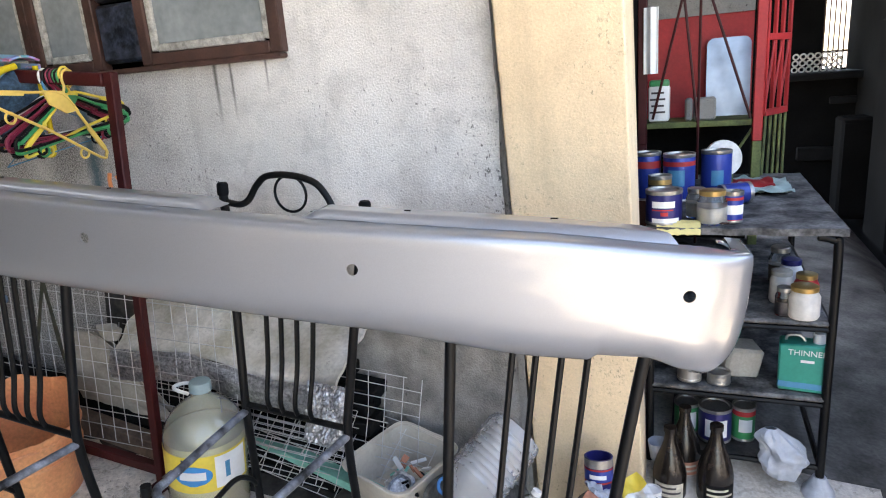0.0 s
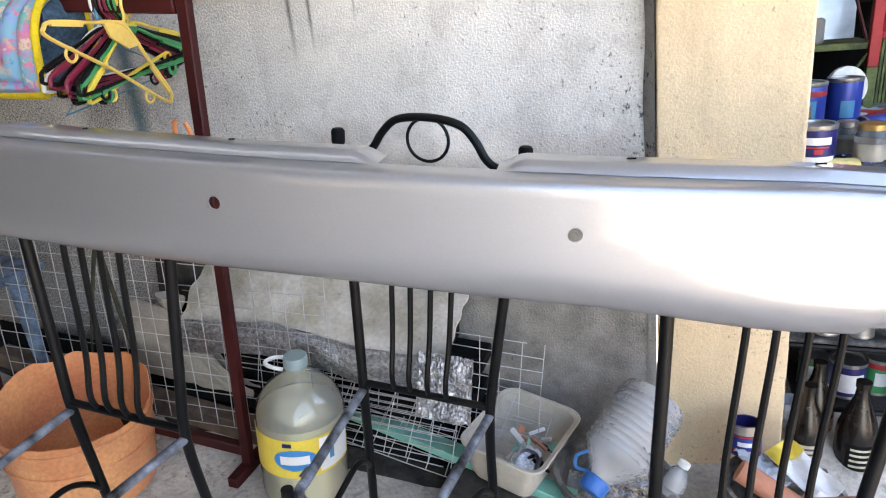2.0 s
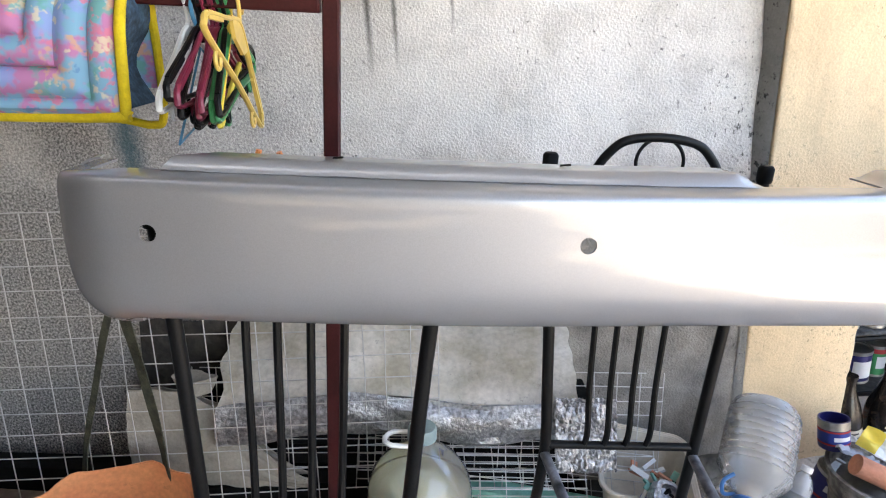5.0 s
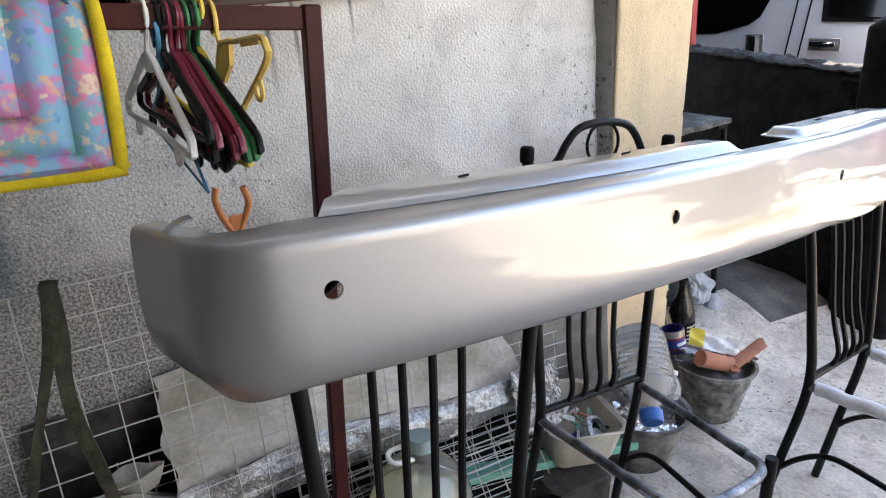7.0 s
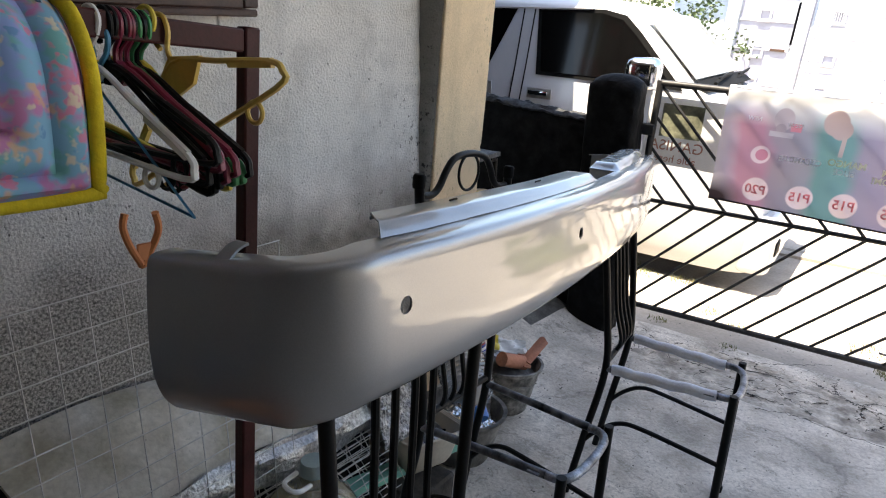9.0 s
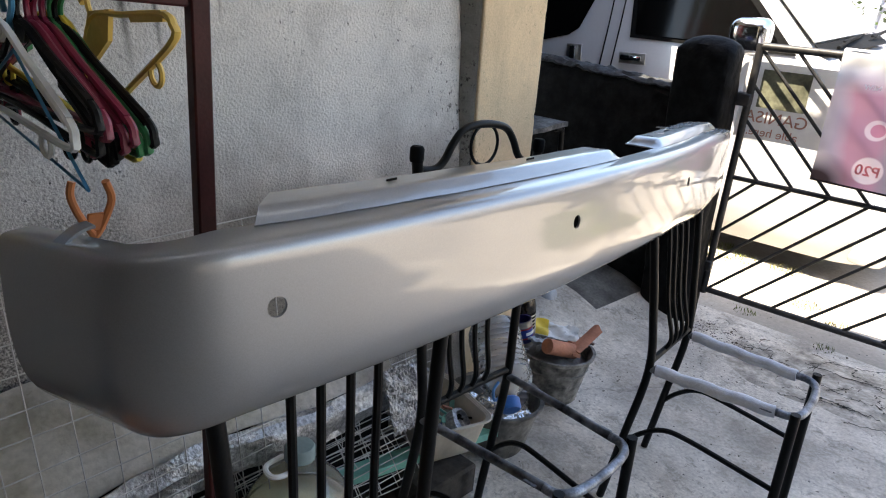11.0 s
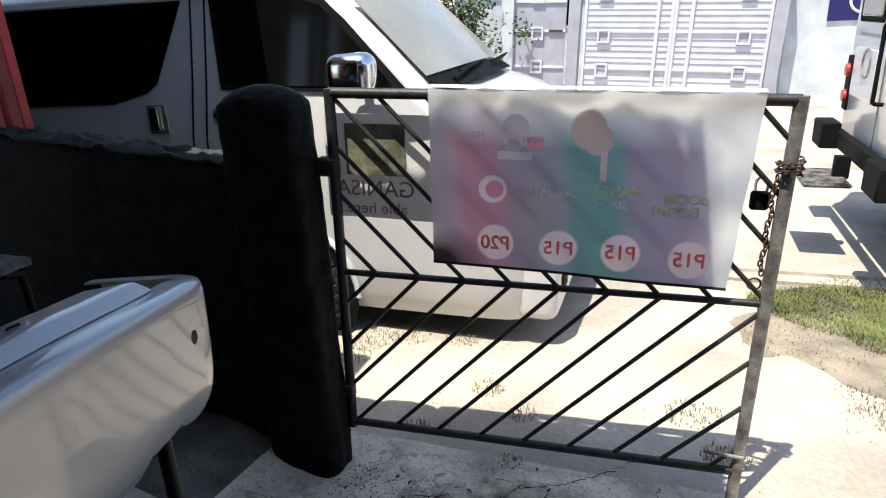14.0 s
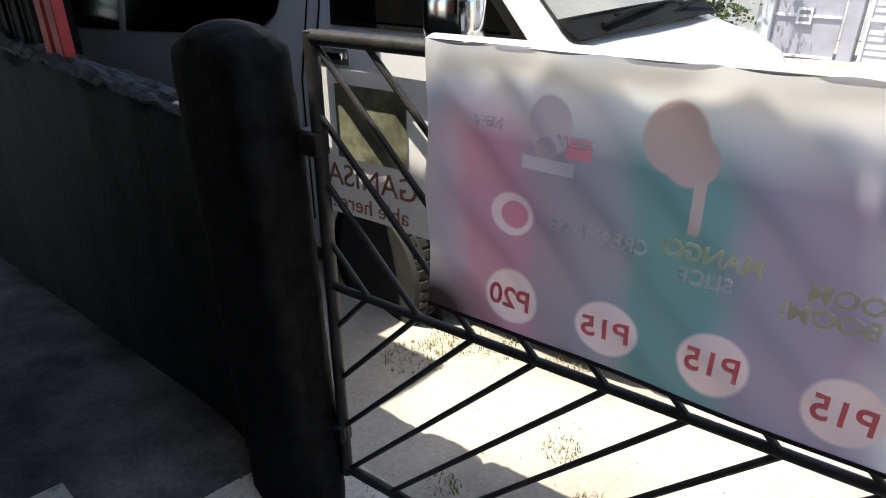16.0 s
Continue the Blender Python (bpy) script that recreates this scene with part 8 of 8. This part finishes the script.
def far_gate():
    g = thing("driveway_gate", pose(13.1, 0.1, VG - 0.26, 2.7, 0, 0) @ Matrix.Diagonal((1, 0.9365, 1, 1)), "pale grey steel driveway gate with square ornaments", "gate")
    H = 2.75
    def leaf(y0, y1, name):
        w = y1 - y0
        l = part(name, boxed(0.05, (y0 + y1) / 2, H / 2 + 0.03, 0.02, w, H - 0.02, 0.002), "far_gate", g)
        fr = bmesh.new()
        for y in (y0 + 0.03, y1 - 0.03):
            box(fr, 0.03, y, H / 2 + 0.03, 0.05, 0.06, H, 0.004)
        for z in (0.06, 0.75, 1.45, H):
            box(fr, 0.03, (y0 + y1) / 2, z, 0.045, w - 0.12, 0.05, 0.004)
        part("leaf_frame", fr, "far_gate", l)
        n = int(H / 0.11)
        for k in range(n):
            z = 0.1 + 0.11 * k
            part("rib", boxed(0.034, (y0 + y1) / 2, z, 0.012, w - 0.14, 0.02, 0.003), "far_gate_dark" if k % 2 else "far_gate", l)
    leaf(0.03, 1.83, "gate_leaf")
    leaf(1.84, 3.62, "gate_leaf")
    for y in (1.5, 2.15):
        part("stile", boxed(0.015, y, H / 2, 0.05, 0.07, H, 0.004), "far_gate", g)
    for y in (0.5, 3.2):
        for z, bars in ((0.72, 0), (1.36, 0), (2.15, 4)):
            sq = part("ornament", square_ring(0.0, y, z), "far_gate", g)
            for b in range(bars):
                part("grille_bar", boxed(0.0, y - 0.066 + 0.044 * b, z, 0.03, 0.016, 0.18, 0.002), "far_gate", sq)
            part("backing", boxed(0.03, y, z, 0.02, 0.18, 0.18, 0.002), "far_gate_dark", sq)
    for y in (3.82, -0.1):
        part("gate_pillar", boxed(0.1, y, 1.45, 0.3, 0.24, 2.9, 0.01), "far_gate_dark", g)
    d = thing("side_gate", pose(13.1, 0.1, VG - 0.26, 2.7, 0, 0) @ Matrix.Diagonal((1, 0.9365, 1, 1)), "grey pedestrian steel gate beside the driveway gate", "gate")
    part("leaf", boxed(0.06, 4.55, 1.3, 0.02, 1.1, 2.5, 0.002), "far_gate_dark", d)
    for z in (0.1, 0.75, 1.45, 2.0, 2.5):
        part("rail", boxed(0.04, 4.55, z, 0.04, 1.1, 0.045, 0.004), "far_gate", d)
    for z in (0.75, 1.4, 2.1):
        part("ornament", square_ring(0.02, 4.6, z), "far_gate", d)
    part("handle", boxed(0.02, 4.2, 1.45, 0.03, 0.3, 0.05, 0.006), "rust", d)
    part("pillar", boxed(0.1, 5.25, 1.45, 0.3, 0.26, 2.9, 0.01), "far_wall", d)


far_gate()
wall_block("wall_far_right", 13.6, 13.9, -12, -0.25, -0.5, 4.2, "far_wall", "pale blue plastered house wall across the street")
wall_block("wall_far_left", 14.6, 14.9, 5.4, 30, -0.5, 1.6, "far_wall", "plain garden wall across the street")
sg = thing("wall_sign", pose(13.58, -1.35, 1.55), "dark blue sign with a white ring on the far wall", "sign")
part("board", boxed(0, 0, 0, 0.03, 0.9, 1.1, 0.004), "navy", sg)
part("ring", tubed([(-0.02, -0.1 + 0.22 * math.cos(a), -0.2 + 0.22 * math.sin(a)) for a in [2 * math.pi * i / 28 for i in range(28)]], 0.025, seg=6, closed=True), "white", sg)
hs = thing("house", pose(19, 2.5, VG), "low house behind the driveway gate", "house")
part("wall", boxed(0, 0, 1.7, 6, 9, 3.4, 0.02), "far_wall", hs)
rf = prism([(-3.5, 3.4), (3.5, 3.4), (0, 4.9)], "y", -5, 5)
part("roof", rf, "roof", hs)
for y in (-2.5, 2.0):
    w = part("window", boxed(-3.01, y, 1.9, 0.06, 1.2, 1.1, 0.01), "white", hs)
    part("pane", boxed(-3.045, y, 1.9, 0.02, 1.05, 0.95), "van_glass", w)


def leaf_cloud(spread, n, size, seed, squash=0.8):
    """Many small leaves, clumped, with gaps."""
    random.seed(seed)
    bm = bmesh.new()
    clumps = [Vector((random.gauss(0, spread * 0.5), random.gauss(0, spread * 0.5), random.gauss(0, spread * 0.5 * squash))) for _ in range(max(6, n // 60))]
    for i in range(n):
        c = random.choice(clumps)
        p = c + Vector((random.gauss(0, spread * 0.16), random.gauss(0, spread * 0.16), random.gauss(0, spread * 0.16)))
        d = Vector((random.uniform(-1, 1), random.uniform(-1, 1), random.uniform(-0.6, 0.6))).normalized()
        w = d.cross(Vector((random.uniform(-1, 1), random.uniform(-1, 1), random.uniform(-1, 1)))).normalized()
        s = size * random.uniform(0.6, 1.3)
        q = [bm.verts.new(p + d * s * a + w * s * b) for a, b in ((0, 0), (0.5, 0.3), (1, 0), (0.5, -0.3))]
        bm.faces.new(q)
    return bm


def tree(x, y, h, spread, seed, label, n=2600):
    z0 = ground_z(x, y)
    t = thing("tree", pose(x, y, z0 - 0.02), label, "tree", "street trees")
    random.seed(seed)
    part("trunk", tubed(smooth_path([(0, 0, 0), (0.05, 0.03, h * 0.3), (-0.03, 0.05, h * 0.6), (0.02, 0, h * 0.85)], 5), [0.09 * (1 - 0.045 * i) for i in range(16)], seg=9), "bark", t)
    for k in range(6):
        a = random.uniform(0, 6.28)
        z = h * random.uniform(0.35, 0.7)
        part("limb", tubed([(0, 0.03, z), (spread * 0.35 * math.cos(a), spread * 0.35 * math.sin(a), z + h * 0.12), (spread * 0.7 * math.cos(a), spread * 0.7 * math.sin(a), z + h * 0.2)], [0.035, 0.022, 0.008], seg=6), "bark", t)
    bm = leaf_cloud(spread, n, 0.09, seed)
    bm.transform(Matrix.Translation((0, 0, h * 0.72)))
    part("crown", bm, "leaf", t, "uneven leafy crown")


def shrub(x, y, h, spread, seed, label, n):
    t = thing("shrub", pose(x, y, ground_z(x, y) - 0.02), label, "shrub", "roadside shrubs")
    random.seed(seed)
    for k in range(7):
        a = random.uniform(0, 6.28)
        part("stem", tubed([(0.1 * math.cos(a), 0.1 * math.sin(a), 0), (spread * 0.3 * math.cos(a), spread * 0.3 * math.sin(a), h * 0.45), (spread * 0.5 * math.cos(a), spread * 0.5 * math.sin(a), h * 0.85)], [0.03, 0.02, 0.006], seg=6), "bark", t)
    bm = leaf_cloud(spread, n, 0.10, seed, h / spread * 0.55)
    bm.transform(Matrix.Translation((0, 0, h * 0.55)))
    part("foliage", bm, "leaf", t, "dense uneven foliage")


shrub(12.8, 6.2, 2.3, 0.9, 31, "dense green shrub beside the side gate", 5200)
shrub(12.7, 7.4, 2.6, 1.0, 35, "dense green shrub across the street", 5200)
shrub(13.0, 9.0, 2.8, 1.2, 32, "tall green shrub across the street", 5200)
tree(15.6, 11.0, 4.5, 2.2, 33, "tall leafy tree behind the garden wall", 3600)
tree(16.5, -4.0, 5.0, 2.2, 34, "tall leafy tree behind the far house", 2600)


# ---- street edge, grass, weeds ----
def strip(name, material, x0, x1, y0, y1, h, label, kind="structure", seed=0):
    bm = bmesh.new()
    n = 60
    rows = []
    for i in range(n + 1):
        y = y0 + (y1 - y0) * i / n
        j = 0.02 * noise.noise(Vector((y * 2, seed, 0)))
        a, b = x0 + j, x1 + j + 0.012 * noise.noise(Vector((y * 7, seed, 4)))
        rows.append([bm.verts.new((x, y, ground_z(x, y) + z)) for x, z in ((a, -0.02), (a, h), (b, h), (b, -0.02))])
    for A, B in zip(rows, rows[1:]):
        for k in range(3):
            bm.faces.new((A[k], A[k + 1], B[k + 1], B[k]))
    return solid(name, bm, material, Matrix(), label, "kerb", kind=kind)


strip("kerb", "street", 3.9, 4.02, -14, 14, 0.025, "low worn concrete street edge")
strip("trim_gutter", "soil", 4.03, 4.14, -14, 14, 0.006, "dirt-filled gutter along the street edge", seed=3)


def patch_ground(name, cx, cy, rx, ry, material, label, seed, h=0.012):
    def f(u, v):
        a = 2 * math.pi * u
        k = v * (1 + 0.35 * noise.noise(Vector((math.cos(a) * 1.6, math.sin(a) * 1.6, seed))))
        x, y = cx + rx * k * math.cos(a), cy + ry * k * math.sin(a)
        return Vector((x, y, ground_z(x, y) + h * (1 - v ** 4) - 0.006 + 0.008 * noise.noise(Vector((x * 9, y * 9, seed))) * (1 - v)))
    bm = sheet(f, 60, 14)
    bmesh.ops.remove_doubles(bm, verts=bm.verts, dist=1e-4)
    return solid(name, bm, material, Matrix(), label, "ground", kind="structure")


patch_ground("ground_soil", 3.15, 0.62, 0.85, 0.66, "soil", "bare soil patch beside the street", 2, 0.02)
patch_ground("ground_slab", 2.35, 1.1, 0.42, 0.22, "street", "worn pale concrete patch", 5, 0.03)
patch_ground("ground_slab", 2.0, 1.0, 0.3, 0.25, "street", "worn pale concrete patch", 7, 0.025)

patch_ground("ground_grit", 1.1, 2.0, 0.3, 0.8, mat("gritty_dirt", (0.58, 0.53, 0.46), 0.95, 0, 0.6, 14, 1.0, 55, dark=(0.25, 0.22, 0.185), spots=0.8), "gritty dirt washed up beside the gate", 11, 0.012)
# a blackish strip laid over the floor at the wall's foot
patch_ground("ground_dirt", -1.5, 2.9, 1.35, 0.2, mat("black_floor_strip", (0.07, 0.062, 0.055), 0.95, 0, 0.6, 12, 0.8, 60, spots=0.5), "dark strip of floor along the foot of the wall", 13, 0.014)


def blades(name, spots, n, h, material, label, seed):
    random.seed(seed)
    bm = bmesh.new()
    for cx, cy, r, share in spots:
        for _ in range(int(n * share)):
            a, k = random.uniform(0, 6.28), r * math.sqrt(random.random())
            x, y = cx + k * math.cos(a), cy + k * math.sin(a)
            z = ground_z(x, y)
            b = random.uniform(0, 6.28)
            d = Vector((math.cos(b), math.sin(b), 0))
            hh, l = h * random.uniform(0.4, 1.2), random.uniform(0.2, 0.9)
            w = Vector((-d.y, d.x, 0)) * 0.0022
            p = Vector((x, y, z - 0.004))
            m1, t1 = p + d * hh * l * 0.4 + Vector((0, 0, hh * 0.6)), p + d * hh * l + Vector((0, 0, hh * 0.85))
            v = [bm.verts.new(q) for q in (p - w, p + w, m1 + w * 0.8, m1 - w * 0.8, t1)]
            bm.faces.new(v[:4])
            bm.faces.new((v[3], v[2], v[4]))
    return solid(name, bm, material, Matrix(), label, "grass", kind="stuff", smooth=False)


blades("grass", [(3.45, 0.68, 0.42, 0.34), (3.1, 0.42, 0.36, 0.28), (3.55, 1.0, 0.2, 0.08), (2.8, 0.3, 0.3, 0.14), (3.2, 0.25, 0.4, 0.18), (2.75, 0.45, 0.16, 0.06), (3.75, 0.5, 0.3, 0.12)], 23000, 0.05, "grass", "short green grass on the soil patch", 41)
blades("weeds", [(2.5, 2.7, 0.1, 0.03), (2.03, 2.43, 0.07, 0.025), (1.85, 2.23, 0.06, 0.02), (2.05, 1.55, 0.12, 0.04), (1.75, 1.45, 0.09, 0.05), (2.9, 1.0, 0.3, 0.14), (2.3, 0.95, 0.2, 0.08), (13.2, 0.1, 0.5, 0.1), (2.1, 0.8, 0.2, 0.07), (2.5, 0.5, 0.25, 0.13)], 3600, 0.034, "dry_grass", "dry weeds in the cracks of the concrete", 43)
blades("weeds", [(2.14, 3.22, 0.14, 0.24), (2.37, 3.17, 0.14, 0.26), (2.62, 3.15, 0.10, 0.2), (1.62, 2.62, 0.06, 0.06), (1.5, 2.2, 0.05, 0.05), (2.45, 2.98, 0.12, 0.18)], 800, 0.03, "grass", "low green weeds along the parked van", 47)


def pebbles():
    random.seed(77)
    bm = bmesh.new()
    for _ in range(900):
        x, y = random.choice(((random.uniform(-2.5, 1.6), random.uniform(1.2, 2.9)), (random.uniform(1.2, 2.2), random.uniform(1.3, 2.8)), (random.gauss(1.2, 0.12), random.uniform(1.4, 2.75)), (random.gauss(1.1, 0.2), random.gauss(2.6, 0.15))))
        if y > 2.95:
            continue
        s = random.uniform(0.0013, 0.0042)
        bmesh.ops.create_icosphere(bm, subdivisions=1, radius=s, matrix=Matrix.Translation((x, y, ground_z(x, y) + s * 0.5)) @ pose(0, 0, 0, 0, 0, random.uniform(0, 180)) @ Matrix.Diagonal((random.uniform(0.7, 1.5), 1, 0.6, 1)))
    return bm


solid("gravel", pebbles(), "wall_side", Matrix(), "loose pebbles and crumbs on the concrete", "gravel", kind="stuff", smooth=False)


def litter():
    """Twigs and dry leaves blown against the gate."""
    random.seed(91)
    bm = bmesh.new()
    for _ in range(60):
        x, y = random.gauss(1.2, 0.14), random.uniform(1.3, 2.75)
        a, n = random.uniform(0, 6.28), random.uniform(0.008, 0.028)
        z = ground_z(x, y) + 0.008
        d = Vector((math.cos(a), math.sin(a), 0))
        if random.random() < 0.55:
            tube(bm, [Vector((x, y, z)) - d * n, Vector((x, y, z + 0.004)), Vector((x, y, z)) + d * n * 0.8 + Vector((0.004, -0.003, 0))], 0.0014, seg=4)
        else:
            w = Vector((-d.y, d.x, 0)) * n * 0.3
            c = Vector((x, y, z + 0.002))
            bm.faces.new([bm.verts.new(q) for q in (c - d * n * 0.5, c + w + Vector((0, 0, 0.006)), c + d * n * 0.5, c - w)])
    return bm


def cracks():
    """Broken edges of the concrete near the gate, thin dark wandering lines."""
    random.seed(19)
    bm = bmesh.new()
    wander = []
    for _ in range(16):
        x, y, a = random.uniform(0.8, 1.36), random.uniform(1.45, 2.6), random.choice((-1.3, -0.6, 0.4, 1.9))
        walk_line = [(x, y)]
        for _ in range(random.randint(2, 5)):
            a += random.gauss(0, 0.5)
            x, y = x + 0.075 * math.cos(a), y + 0.075 * math.sin(a)
            walk_line.append((x, y))
        wander.append(walk_line)
    for pts in (((1.24, 2.18), (1.24, 2.03), (1.27, 1.89)), ((1.33, 2.15), (1.40, 2.0), (1.49, 1.89), (1.66, 1.71)), ((1.18, 1.905), (1.165, 1.80), (1.16, 1.69)), ((0.96, 2.26), (1.1, 2.21), (1.29, 2.155)), ((1.08, 2.135), (1.05, 2.0), (1.07, 1.89)), ((0.82, 1.955), (0.87, 1.84), (0.88, 1.735), (0.84, 1.48)), ((1.07, 1.89), (1.16, 1.80)), *wander):
        line = []
        for (xa, ya), (xb, yb) in zip(pts, pts[1:]):
            for k in range(14):
                f = k / 14
                line.append((xa + (xb - xa) * f + random.gauss(0, 0.006), ya + (yb - ya) * f + random.gauss(0, 0.006)))
        old = None
        for k, (x, y) in enumerate(line):
            w = 0.0012 + 0.0042 * abs(noise.noise(Vector((x * 14, y * 14, 2))))
            z = ground_z(x, y) + 0.0105
            pair = (bm.verts.new((x - w, y - w * 0.4, z)), bm.verts.new((x + w, y + w * 0.4, z)))
            if old:
                bm.faces.new((old[0], old[1], pair[1], pair[0]))
            old = pair
    return bm


solid("ground_crack", cracks(), "dark", Matrix(), "dark cracks in the old concrete", "ground", kind="structure")


def crumbs():
    """Swept drifts of dark grit on the concrete."""
    random.seed(53)
    bm = bmesh.new()
    for cx, cy, ax, ay, n in ((0.95, 2.93, 0.14, 0.035, 90), (1.22, 2.68, 0.14, 0.05, 110), (0.52, 2.96, 0.1, 0.03, 40), (0.45, 2.45, 0.5, 0.35, 60), (-0.1, 2.2, 0.5, 0.3, 40), (0.75, 2.2, 0.3, 0.4, 40), (-0.6, 2.35, 0.5, 0.2, 40), (0.3, 2.75, 0.15, 0.1, 30)):
        for _ in range(n):
            x, y = random.gauss(cx, ax), random.gauss(cy, ay)
            if y > 2.96 and x < 0.2:
                continue
            s = random.uniform(0.001, 0.0033)
            bmesh.ops.create_icosphere(bm, subdivisions=1, radius=s, matrix=Matrix.Translation((x, y, ground_z(x, y) + s * 0.3)) @ pose(0, 0, 0, 0, 0, random.uniform(0, 180)) @ Matrix.Diagonal((random.uniform(0.8, 2.6), 1, 0.45, 1)))
    return bm


solid("grit", crumbs(), "grit", Matrix(), "dark grit drifted over the concrete", "grit", kind="stuff", smooth=False)
solid("litter", litter(), "bark", Matrix(), "dry twigs and leaves scattered by the gate", "litter", kind="stuff", smooth=False)
